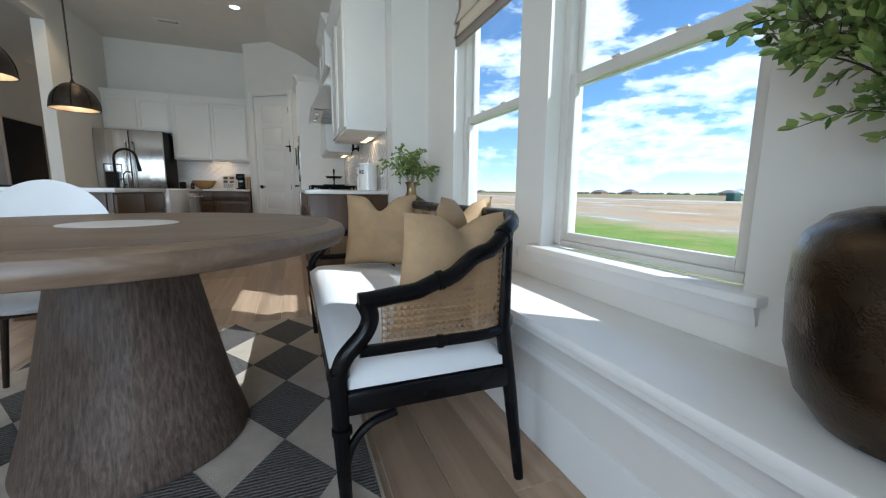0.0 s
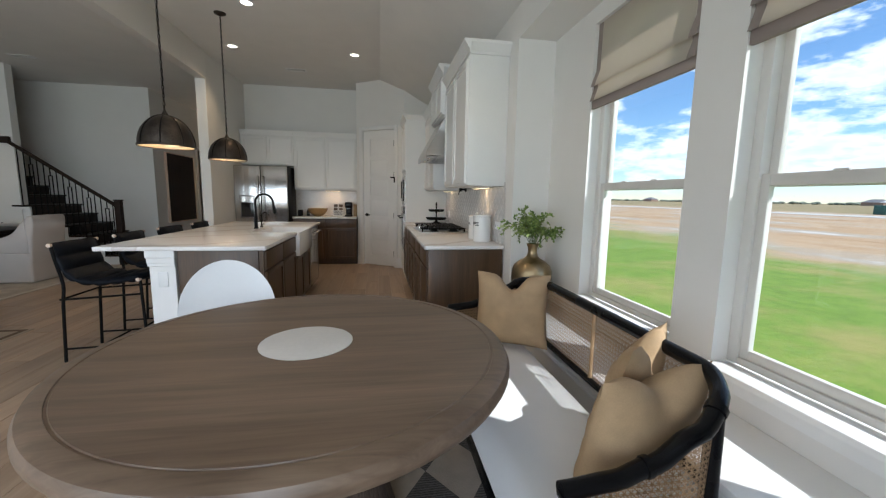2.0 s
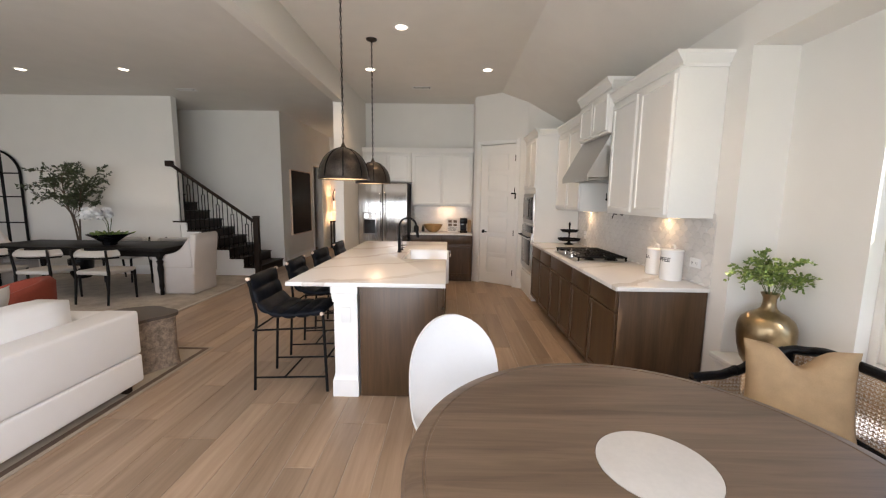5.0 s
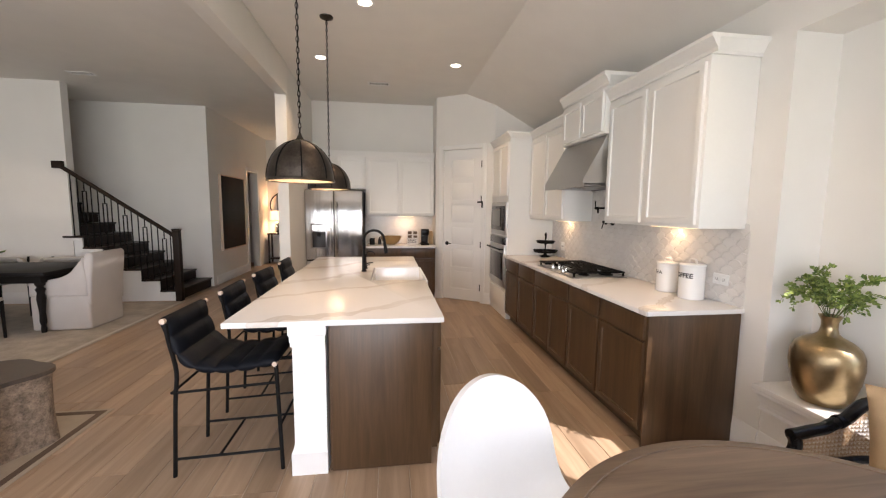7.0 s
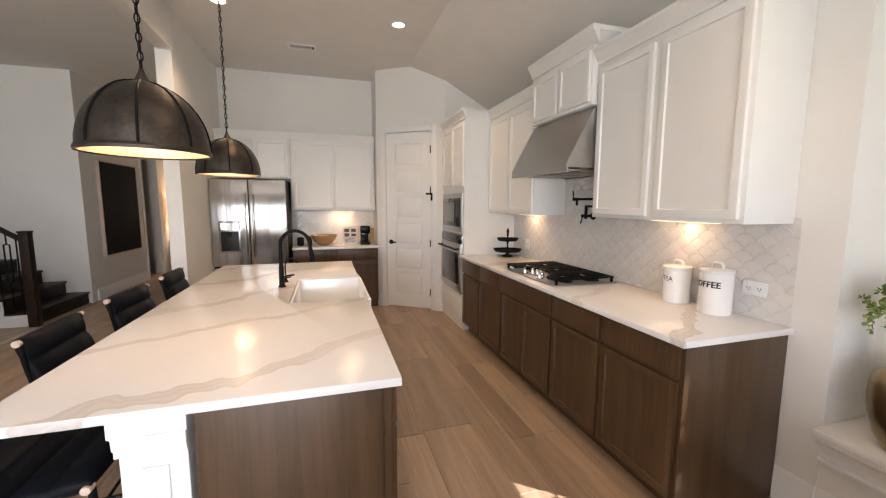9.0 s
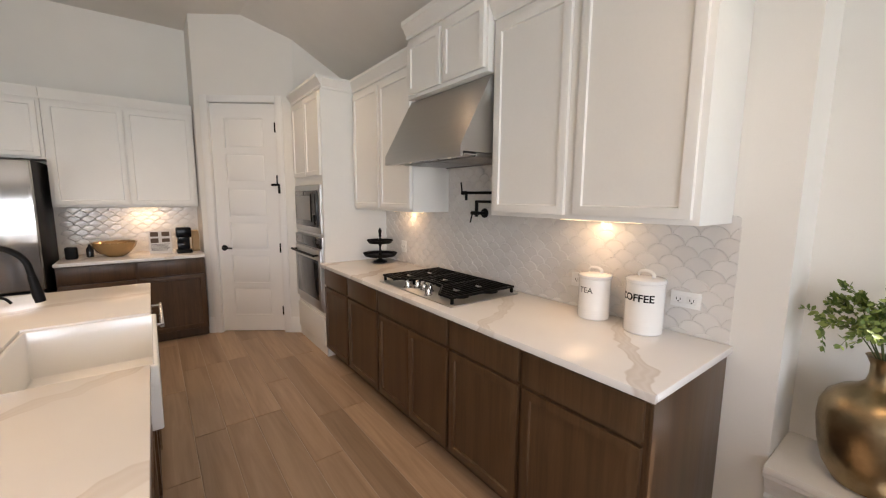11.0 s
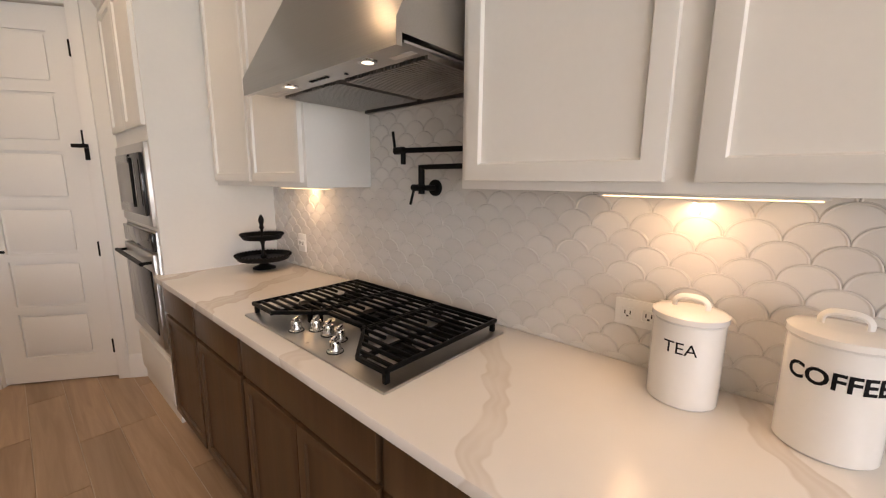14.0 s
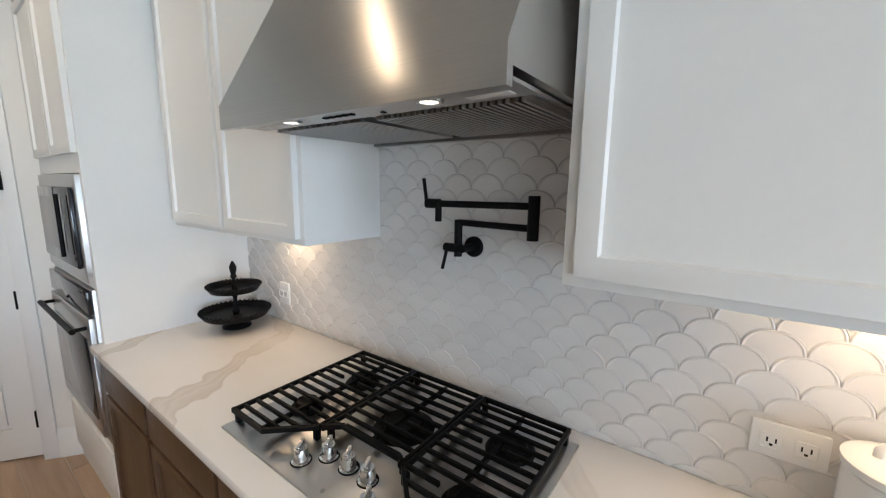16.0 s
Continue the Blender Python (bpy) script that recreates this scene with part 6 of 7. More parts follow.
ss = [BLEN * k / 90 for k in range(91)]
top = [(*on_plan(s), rail_z(s)) for s in ss]
part("top_rail", tube(bmesh.new(), top, 0.024, 12), "black", t)
low = [(*on_plan(s), 0.495) for s in ss]
part("lower_rail", tube(bmesh.new(), low, 0.017, 10), "black", t)
for s_end in (0, 1):
    y = BY0 if s_end == 0 else BY1
    sg = 1 if s_end == 0 else -1
    # front leg running up into the arm with a bamboo-like node
    part("front_leg", tube(bmesh.new(), [(2.545, y + sg * 0.03, 0.0), (2.535, y + sg * 0.02, 0.25), (2.53, y + sg * 0.01, 0.44)], [0.017, 0.023, 0.026], 12), "black", t)
    part("arm_post", tube(bmesh.new(), smooth_path([(2.53, y + sg * 0.01, 0.43), (2.548, y, 0.485), (2.60, y, 0.545), (2.615, y, 0.59), (2.60, y, 0.632)], 5), 0.024, 12), "black", t)
    part("rear_leg", tube(bmesh.new(), [(3.085, y - sg * 0.02, 0.0), (3.06, y + sg * 0.015, 0.30), (3.035, y + sg * 0.03, 0.50), (3.045, y + sg * 0.045, 0.80)], [0.016, 0.022, 0.024, 0.022], 12), "black", t)
    for px, pz, rr in ((2.536, 0.27, 0.028), (2.53, 0.435, 0.031)):
        part("bamboo_node", tube(bmesh.new(), [(px, y + sg * 0.015, pz - 0.008), (px, y + sg * 0.015, pz + 0.008)], rr, 12), "black", t)
    for s in (0.22, 0.44):
        p0, p1 = on_plan(s if s_end == 0 else BLEN - s), on_plan(s + 0.016 if s_end == 0 else BLEN - s - 0.016)
        part("bamboo_node", tube(bmesh.new(), [(*p0, rail_z(s)), (*p1, rail_z(s + 0.016))], 0.028, 12), "black", t)
        part("bamboo_node", tube(bmesh.new(), [(*p0, 0.495), (*p1, 0.495)], 0.021, 10), "black", t)
    part("bracket", tube(bmesh.new(), smooth_path([(2.54, y + sg * 0.02, 0.12), (2.56, y + sg * 0.02, 0.21), (2.61, y + sg * 0.02, 0.27), (2.69, y + sg * 0.02, 0.295)], 5), 0.013, 8), "black", t)
    part("side_apron", nb(2.55, 3.06, min(y, y + sg * 0.035), max(y, y + sg * 0.035), 0.312, 0.380, bev=0.010), "black", t)
part("front_apron", nb(2.515, 2.548, BY0 + 0.04, BY1 - 0.04, 0.31, 0.385, bev=0.008), "black", t)
part("back_apron", nb(3.04, 3.07, BY0 + 0.05, BY1 - 0.05, 0.295, 0.385, bev=0.006), "black", t)
part("back_post", rod((BX1, 5.295, 0.49), (BX1, 5.295, 0.83), 0.009, 8), "cane", t)
# seat pad with soft edges
b = bmesh.new()
nx, ny = 12, 30
sx0, sx1, sy0, sy1 = 2.518, 3.05, BY0 + 0.012, BY1 - 0.012
grid = []
for i in range(nx + 1):
    rowv = []
    for j in range(ny + 1):
        u, v = 2 * i / nx - 1, 2 * j / ny - 1
        z = 0.415 + 0.047 * ((1 - abs(u) ** 8) * (1 - abs(v) ** 14)) ** 0.5
        rowv.append(b.verts.new((sx0 + (sx1 - sx0) * i / nx, sy0 + (sy1 - sy0) * j / ny, z)))
    grid.append(rowv)
for i in range(nx):
    for j in range(ny):
        b.faces.new((grid[i][j], grid[i + 1][j], grid[i + 1][j + 1], grid[i][j + 1]))
ring = [grid[i][0] for i in range(nx + 1)] + [grid[nx][j] for j in range(1, ny + 1)] + [grid[i][ny] for i in range(nx - 1, -1, -1)] + [grid[0][j] for j in range(ny - 1, 0, -1)]
lowr = [b.verts.new((v.co.x, v.co.y, 0.386)) for v in ring]
for k in range(len(ring)):
    b.faces.new((ring[k], lowr[k], lowr[(k + 1) % len(ring)], ring[(k + 1) % len(ring)]))
b.faces.new(lowr)
bmesh.ops.recalc_face_normals(b, faces=b.faces[:])
part("seat_pad", b, "seat_fabric", t, "white upholstered seat pad", angle=60)


def cane(name, s0, s1):
    """Woven cane between the rails: upright, level and slanted strands."""
    b = bmesh.new()
    pitch, wd = 0.019, 0.0013

    def strand(pts):
        L = []
        for i, (s, z) in enumerate(pts):
            x, y = on_plan(s)
            a, c = pts[max(0, i - 1)], pts[min(len(pts) - 1, i + 1)]
            ds, dz = c[0] - a[0], c[1] - a[1]
            m = math.hypot(ds, dz) or 1.0
            x2, y2 = on_plan(s - dz / m * wd)
            x3, y3 = on_plan(s + dz / m * wd)
            L.append((b.verts.new((x2, y2, z + ds / m * wd)), b.verts.new((x3, y3, z - ds / m * wd))))
        for p, q in zip(L, L[1:]):
            b.faces.new((p[0], p[1], q[1], q[0]))
    zb = 0.50
    n = int((s1 - s0) / pitch)
    for k in range(n + 1):
        s = s0 + k * pitch
        for o in (-0.0021, 0.0021):
            if s0 <= s + o <= s1:
                strand([(s + o, zb), (s + o, rail_z(s))])
    z = zb + 0.006
    while z < 0.835:
        for o in (-0.0021, 0.0021):
            seg = []
            for k in range(n * 2 + 1):
                s = s0 + (s1 - s0) * k / (n * 2)
                if rail_z(s) > z:
                    seg.append((s, z + o))
                else:
                    if len(seg) > 1:
                        strand(seg)
                    seg = []
            if len(seg) > 1:
                strand(seg)
        z += pitch
    for sg in (1, -1):
        k0 = -26
        for k in range(k0, n + 27):
            s = s0 + (k + 0.5) * pitch
            seg = []
            zz = zb
            while zz < 0.84:
                q = s + sg * (zz - zb)
                if s0 <= q <= s1 and zz < rail_z(q):
                    seg.append((q, zz))
                elif len(seg) > 1:
                    strand(seg)
                    seg = []
                zz += pitch
            if len(seg) > 1:
                strand(seg)
    o = part(name, b, "cane", t, "woven natural cane panel")
    o["kind"] = "stuff"


cane("cane_panel", 0.06, 0.47)
cane("cane_panel", 0.47, BLEN / 2 - 0.008)
cane("cane_panel", BLEN / 2 + 0.008, BLEN - 0.47)
cane("cane_panel", BLEN - 0.47, BLEN - 0.06)


# ---- pillows ----
def pillow(cx, cy, cz, face, lean, w, h, thick, dent, seed):
    rp = random.Random(seed)
    ob_ = thing("throw_pillow", "tan velvet throw pillow with a chopped top", "pillow", (cx, cy, cz - h / 2), group="tan pillows")
    b = bmesh.new()
    n = 22
    m = Matrix.Translation((cx, cy, cz)) @ Matrix.Rotation(face, 4, "Z") @ Matrix.Rotation(lean, 4, "X")
    sides = []
    ph = [rp.uniform(0, 6.28) for _ in range(6)]
    for sgn in (1, -1):
        g = []
        for i in range(n + 1):
            r_ = []
            for j in range(n + 1):
                u, v = 2 * i / n - 1, 2 * j / n - 1
                # edges bow in between pointed corners
                x = u * w / 2 * (1 - 0.075 * (1 - v * v))
                z = v * h / 2 * (1 - 0.065 * (1 - u * u))
                if v > 0:
                    z -= dent * math.exp(-(u / 0.28) ** 2) * v ** 3
                    d_ = 1 - 0.55 * math.exp(-(u / 0.2) ** 2) * v * v
                else:
                    d_ = 1
                f = max(0.0, (1 - abs(u) ** 2.6)) ** 0.55 * max(0.0, (1 - abs(v) ** 2.6)) ** 0.55
                wr = 0.006 * math.sin(7 * u + 5 * v + ph[0]) * math.sin(4 * v - 3 * u + ph[1]) + 0.004 * math.sin(13 * v + 4 * u * v + ph[2])
                y = sgn * (thick / 2 * f * d_ + wr * f)
                r_.append(b.verts.new(m @ Vector((x, y, z))))
            g.append(r_)
        sides.append(g)
        for i in range(n):
            for j in range(n):
                b.faces.new((g[i][j], g[i + 1][j], g[i + 1][j + 1], g[i][j + 1]))
    bmesh.ops.remove_doubles(b, verts=b.verts, dist=0.0008)
    bmesh.ops.recalc_face_normals(b, faces=b.faces[:])
    part("cover", b, "pillow", ob_, angle=70)
    return ob_


def face_to(dx, dy):
    """Turn a pillow's front, its local -y, to look along (dx, dy)."""
    return math.atan2(dy, dx) + math.pi / 2


pillow(2.925, 5.835, 0.685, face_to(-0.42, -0.9), radians(-10), 0.43, 0.43, 0.17, 0.10, 1)
pillow(2.93, 4.69, 0.66, face_to(-0.22, 1.0), radians(-14), 0.43, 0.41, 0.17, 0.05, 2)
pillow(3.0, 4.86, 0.685, face_to(-0.62, 0.8), radians(-16), 0.40, 0.45, 0.13, 0.10, 3)


# ---- white shell chairs ----
def shell_chair():
    t = thing("shell_chair", "white moulded shell dining chair on dark tapered legs", "chair", group="white chairs")
    b = bmesh.new()
    # seat curve in local y (front is -y), rising into a rounded back
    line = smooth_path([(0, -0.42, 0.446), (0, -0.38, 0.464), (0, -0.18, 0.456), (0, 0.06, 0.452), (0, 0.175, 0.50), (0, 0.235, 0.60), (0, 0.265, 0.75), (0, 0.285, 0.88), (0, 0.292, 0.945)], 6)
    cum = [0.0]
    for p, q in zip(line, line[1:]):
        cum.append(cum[-1] + (q - p).length)
    even = []
    for j in range(57):
        d = cum[-1] * (j / 56 if j < 44 else 1 - (1 - 44 / 56) * ((56 - j) / 12) ** 1.8)
        i = max(k for k in range(len(cum)) if cum[k] <= d + 1e-9)
        i = min(i, len(line) - 2)
        even.append(line[i].lerp(line[i + 1], (d - cum[i]) / (cum[i + 1] - cum[i])))
    total = cum[-1]
    line = even
    nseg = len(line)
    fr, bk = [], []
    for i, p in enumerate(line):
        k = i / 56 if i < 44 else 1 - (1 - 44 / 56) * ((56 - i) / 12) ** 1.8
        a, c = line[max(0, i - 1)], line[min(nseg - 1, i + 1)]
        tan = (c - a).normalized()
        nor = Vector((0, -tan.z, tan.y))
        half = 0.255 if k < 0.5 else 0.255 - 0.03 * (k - 0.5) * 2
        if k > 0.74:
            q = (k - 0.74) / 0.26
            half *= max(0.0, 1 - q ** 2.2) ** 0.5
        if k < 0.1:
            half *= 0.9 + k
        half = max(half, 0.012)
        rowf, rowb = [], []
        for j in range(13):
            u = -1 + 2 * j / 12
            curve = 0.055 * abs(u) ** 2.5 * (half / 0.255) ** 2
            off = nor * curve
            base = p + Vector((u * half, 0, 0)) + off
            rowf.append(b.verts.new(base + nor * 0.013))
            rowb.append(b.verts.new(base - nor * 0.013))
        fr.append(rowf)
        bk.append(rowb)
    for i in range(nseg - 1):
        for j in range(12):
            b.faces.new((fr[i][j], fr[i][j + 1], fr[i + 1][j + 1], fr[i + 1][j]))
            b.faces.new((bk[i][j], bk[i + 1][j], bk[i + 1][j + 1], bk[i][j + 1]))
        b.faces.new((fr[i][0], fr[i + 1][0], bk[i + 1][0], bk[i][0]))
        b.faces.new((fr[i][12], bk[i][12], bk[i + 1][12], fr[i + 1][12]))
    for i in (0, -1):
        for j in range(12):
            b.faces.new((fr[i][j], bk[i][j], bk[i][j + 1], fr[i][j + 1]))
    bmesh.ops.recalc_face_normals(b, faces=b.faces[:])
    part("shell", b, "shell", t, angle=60)
    for sx in (-1, 1):
        part("leg", tube(bmesh.new(), [(sx * 0.205, -0.385, 0.0), (sx * 0.17, -0.33, 0.445)], [0.011, 0.017], 10), "dark_wood", t)
        part("leg", tube(bmesh.new(), [(sx * 0.21, 0.075, 0.0), (sx * 0.17, 0.05, 0.445)], [0.011, 0.017], 10), "dark_wood", t)
    b = bmesh.new()
    box(b, -0.18, 0.18, -0.345, -0.315, 0.412, 0.438, bev=0.004)
    box(b, -0.18, 0.18, 0.03, 0.06, 0.412, 0.438, bev=0.004)
    for sx in (-1, 1):
        box(b, sx * 0.17 - 0.012, sx * 0.17 + 0.012, -0.3145, 0.0295, 0.412, 0.438, bev=0.004)
    part("seat_frame", b, "dark_wood", t)
    return t


ch = shell_chair()
copy_thing(ch, pose(1.545, 4.30, 0.0105, 0, 0, -135))
ch.matrix_basis = pose(1.40, 5.80, 0.0105, 0, 0, 22)


# ---- vases and their greenery ----
def leaf_at(b, p, d, size, rp, broad=0.5):
    """One pointed leaf with a fold along its midrib."""
    d = d.normalized()
    side = d.cross(Vector((rp.uniform(-1, 1), rp.uniform(-1, 1), rp.uniform(0.2, 1)))).normalized()
    up = side.cross(d)
    mid1, mid2, tip = p + d * size * 0.4 - up * size * 0.04, p + d * size * 0.75 - up * size * 0.05, p + d * size
    w1, w2 = side * size * broad * 0.5, side * size * broad * 0.36
    lift = up * size * 0.08
    v = [b.verts.new(q) for q in (p, mid1 + w1 + lift, mid2 + w2 + lift, tip, mid2 - w2 + lift, mid1 - w1 + lift, mid1, mid2)]
    b.faces.new((v[0], v[1], v[6]))
    b.faces.new((v[1], v[2], v[7], v[6]))
    b.faces.new((v[2], v[3], v[7]))
    b.faces.new((v[0], v[6], v[5]))
    b.faces.new((v[6], v[7], v[4], v[5]))
    b.faces.new((v[7], v[3], v[4]))


def spray(stem_bm, leaf_bm, start, ends, rp, leaf, twigs, r0, broad):
    for e in ends:
        e = Vector(e)
        s = Vector(start)
        midp = (s + e) / 2 + Vector((rp.uniform(-.03, .03), rp.uniform(-.03, .03), 0.06))
        pts = smooth_path([s, midp, e], 8)
        tube(stem_bm, pts, [r0 * (1 - 0.7 * i / (len(pts) - 1)) for i in range(len(pts))], 6)
        for k in range(twigs):
            q = 0.28 + 0.72 * (k + rp.random()) / twigs
            i = min(len(pts) - 2, int(q * (len(pts) - 1)))
            p = pts[i]
            along = (pts[i + 1] - pts[i]).normalized()
            rv = Vector((rp.uniform(-1, 1), rp.uniform(-1, 1), rp.uniform(-0.7, 0.9)))
            d = (along * 0.7 + rv * 0.9).normalized()
            L = rp.uniform(0.5, 1.3) * leaf * 3.0
            tp = smooth_path([p, p + d * L * 0.5 + Vector((0, 0, 0.01)), p + d * L - Vector((0, 0, 0.012))], 3)
            tube(stem_bm, tp, r0 * 0.3, 4, caps=False)
            for m_ in range(1, len(tp)):
                for sg in (1, -1):
                    dd = (d + Vector((rp.uniform(-1, 1), rp.uniform(-1, 1), rp.uniform(-1, 1))) * 0.9)
                    leaf_at(leaf_bm, tp[m_], dd, leaf * rp.uniform(0.65, 1.15), rp, broad)
            leaf_at(leaf_bm, tp[-1], d, leaf * rp.uniform(0.7, 1.1), rp, broad)


def brass_vase(x, y, z):
    t = thing("brass_vase", "wide-shouldered aged brass vase on the window ledge", "vase", (x, y, z))
    prof = [(0.072, z + 0.0005), (0.094, z + 0.006), (0.126, z + 0.06), (0.146, z + 0.14), (0.155, z + 0.22), (0.152, z + 0.28), (0.136, z + 0.322), (0.102, z + 0.354), (0.060, z + 0.376), (0.042, z + 0.394), (0.035, z + 0.424), (0.036, z + 0.458), (0.047, z + 0.484), (0.051, z + 0.490), (0.045, z + 0.489), (0.031, z + 0.466), (0.028, z + 0.40)]
    part("vase_body", lathe(bmesh.new(), prof, x, y, 56), "brass", t)
    pl = thing("greenery", "small-leaved green branches in the brass vase", "plant", (x, y, z + 0.48))
    rp = random.Random(8)
    sb, lb = bmesh.new(), bmesh.new()
    ends = []
    for k in range(13):
        a = 2 * math.pi * k / 13 + rp.uniform(-.2, .2)
        rr = rp.uniform(0.05, 0.22)
        ends.append((x + rr * math.cos(a) * 1.1, y + rr * math.sin(a), z + 0.48 + rp.uniform(0.08, 0.25)))
    spray(sb, lb, (x, y, z + 0.44), ends, rp, 0.025, 12, 0.0026, 0.6)
    part("stems", sb, "stem", pl)["kind"] = "stuff"
    o = part("leaves", lb, "leaf", pl)
    o["kind"] = "stuff"


M["stem"] = plain("green_stem", (0.10, 0.12, 0.04), 0.7, var=0.2, bmp=0.1)
brass_vase(3.325, 6.52, LEDGE)


def dark_vase(x, y, z):
    t = thing("hammered_vase", "large dark hammered metal vase on the window ledge", "vase", (x, y, z))
    prof = [(0.09, z + 0.0005), (0.12, z + 0.008), (0.16, z + 0.06), (0.182, z + 0.14), (0.188, z + 0.24), (0.186, z + 0.31), (0.174, z + 0.352), (0.142, z + 0.386), (0.10, z + 0.400), (0.072, z + 0.403), (0.07, z + 0.415), (0.062, z + 0.413), (0.06, z + 0.37)]
    part("vase_body", lathe(bmesh.new(), prof, x, y, 64), "gunmetal", t)
    pl = thing("tall_greenery", "arching green branches in the dark vase", "plant", (x, y, z + 0.42))
    rp = random.Random(21)
    sb, lb = bmesh.new(), bmesh.new()
    for e in ((x - 0.10, y + 0.10, z + 0.78), (x - 0.13, y + 0.20, z + 0.74), (x - 0.02, y + 0.22, z + 0.86), (x - 0.20, y + 0.03, z + 0.88), (x - 0.06, y + 0.24, z + 0.70), (x + 0.03, y + 0.12, z + 0.95), (x - 0.16, y + 0.12, z + 0.92), (x - 0.04, y - 0.12, z + 0.9), (x - 0.05, y + 0.05, z + 0.98)):
        spray(sb, lb, (x, y, z + 0.40), [e], rp, 0.034, 17, 0.0035, 0.52)
    part("stems", sb, "stem_dark", pl)["kind"] = "stuff"
    o = part("leaves", lb, "leaf", pl)
    o["kind"] = "stuff"


M["stem_dark"] = plain("dark_stem", (0.035, 0.028, 0.02), 0.7, var=0.2, bmp=0.1)
dark_vase(3.40, 3.80, LEDGE)
# ---- stairs ----
RISE, RUN, SX, SY0_, SY1_ = 0.178, 0.27, -2.50, 11.58, 12.75
t = thing("staircase", "dark wood staircase with white stepped side and iron balusters", "staircase", (SX, 12.1, 0), kind="structure")
NST = 13
for k in range(NST):
    xf, z = SX - RUN * k, RISE * (k + 1)
    y0 = SY0_ if xf > -3.97 else SY0_ + 0.15
    part("tread", nb(xf - RUN - 0.002, xf + 0.025, y0 - (0.02 if xf > -3.97 else 0), SY1_ - 0.002, z - 0.03, z, bev=0.006), "dark_wood", t)
    part("riser", nb(xf - 0.018, xf, y0 + 0.012, SY1_ - 0.002, z - RISE, z - 0.031), "dark_wood", t)
    if xf > -3.97:
        part("side_panel", nb(max(xf - RUN, -3.97), xf - 0.0005, SY0_ - 0.012, SY0_ + 0.01, 0.0 if k == 0 else 0.0, z - 0.031), "trim", t)
        b = nb(max(xf - RUN, -3.97) + 0.0, xf + 0.004, SY0_ - 0.03, SY0_ - 0.0125, z - 0.075, z - 0.0325, bev=0.004)
        part("side_moulding", b, "trim", t)
slope = RISE / RUN
b = bmesh.new()
box(b, SX - 0.02, SX + 0.075, SY0_ - 0.065, SY0_ + 0.03, 0.0, 1.16, bev=0.004)
box(b, SX - 0.028, SX + 0.083, SY0_ - 0.073, SY0_ + 0.038, 1.161, 1.185, bev=0.005)
part("newel_post", b, "dark_wood", t)
RY = SY0_ - 0.015


def rail_h(x):
    return 1.08 + (SX - x) * slope * 1.03


b = bmesh.new()
tube(b, [(SX - 0.02, RY, rail_h(SX)), (-4.05, RY, rail_h(-4.05))], 0.032, 10, flat=0.9)
box(b, -4.16, -4.02, RY - 0.05, RY + 0.05, rail_h(-4.05) - 0.02, rail_h(-4.05) + 0.09, bev=0.01)
part("handrail", b, "dark_wood", t)
k = 0
x = SX - 0.07
while x > -4.04:
    step = int((SX - x) / RUN)
    zb_ = RISE * (step + 1)
    zt = rail_h(x) - 0.02
    b = bmesh.new()
    if k % 3 == 1:
        zm0, zm1 = zb_ + (zt - zb_) * 0.40, zb_ + (zt - zb_) * 0.85
        w = 0.028
        box(b, x - 0.006, x + 0.006, RY - 0.006, RY + 0.006, zb_, zm0)
        box(b, x - 0.006, x + 0.006, RY - 0.006, RY + 0.006, zm1, zt)
        for z in (zm0, zm1):
            box(b, x - w - 0.006, x + w + 0.006, RY - 0.006, RY + 0.006, z - 0.006, z + 0.006)
        for xx in (x - w, x + w):
            box(b, xx - 0.006, xx + 0.006, RY - 0.006, RY + 0.006, zm0, zm1)
    else:
        box(b, x - 0.006, x + 0.006, RY - 0.006, RY + 0.006, zb_, zt)
    part("baluster", b, "matte_black", t)
    x -= 0.092
    k += 1

# ---- hall ----
t = thing("wall_art", "large black canvas in a pale wooden frame", "picture", (-2.42, 13.78, 0.66))
part("canvas", nb(-2.425, -2.405, 13.17, 14.39, 0.68, 2.18), "ink", t)
b = bmesh.new()
box(b, -2.448, -2.40, 13.15, 13.1695, 0.66, 2.20)
box(b, -2.448, -2.40, 14.3905, 14.41, 0.66, 2.20)
box(b, -2.448, -2.40, 13.17, 14.39, 0.66, 0.6795)
box(b, -2.448, -2.40, 13.17, 14.39, 2.1805, 2.20)
part("frame", b, "end_wood", t)
b = bmesh.new()
box(b, -2.449, -2.434, 14.66, 14.75, 0, 2.50)
box(b, -2.449, -2.434, 15.45, 15.54, 0, 2.50)
box(b, -2.449, -2.434, 14.7505, 15.4495, 2.42, 2.50)
struct("trim_hall_door", b, "trim", "white casing round the hall doorway", "trim")
bm = bmesh.new()
box(bm, -3.8, -2.6, 13.9, 14.0, 0, LCEIL)
box(bm, -3.8, -2.6, 16.2, 16.3, 0, LCEIL)
struct("wall_hall_room_sides", bm, "wall", "plain walls of the room off the hall", "wall")
t = thing("console_table", "dark console table against the hall wall", "table", (-2.0, 16.1, 0))
part("tabletop", nb(-2.38, -1.55, 15.92, 16.27, 0.80, 0.84, bev=0.004), "dark_wood", t)
for xx in (-2.37, -1.60):
    for yy in (15.93, 16.22):
        part("leg", nb(xx, xx + 0.04, yy, yy + 0.04, 0, 0.7995), "dark_wood", t)
part("shelf", nb(-2.36, -1.58, 15.94, 16.25, 0.12, 0.15), "dark_wood", t)
t = thing("table_lamp", "glass table lamp with a glowing cream drum shade", "lamp", (-2.16, 16.08, 0.84))
part("lamp_base", lathe(bmesh.new(), [(0.06, 0.8405), (0.06, 0.86), (0.045, 0.87), (0.07, 0.98), (0.05, 1.12), (0.012, 1.16), (0.012, 1.22)], -2.16, 16.08, 20), "chrome", t)
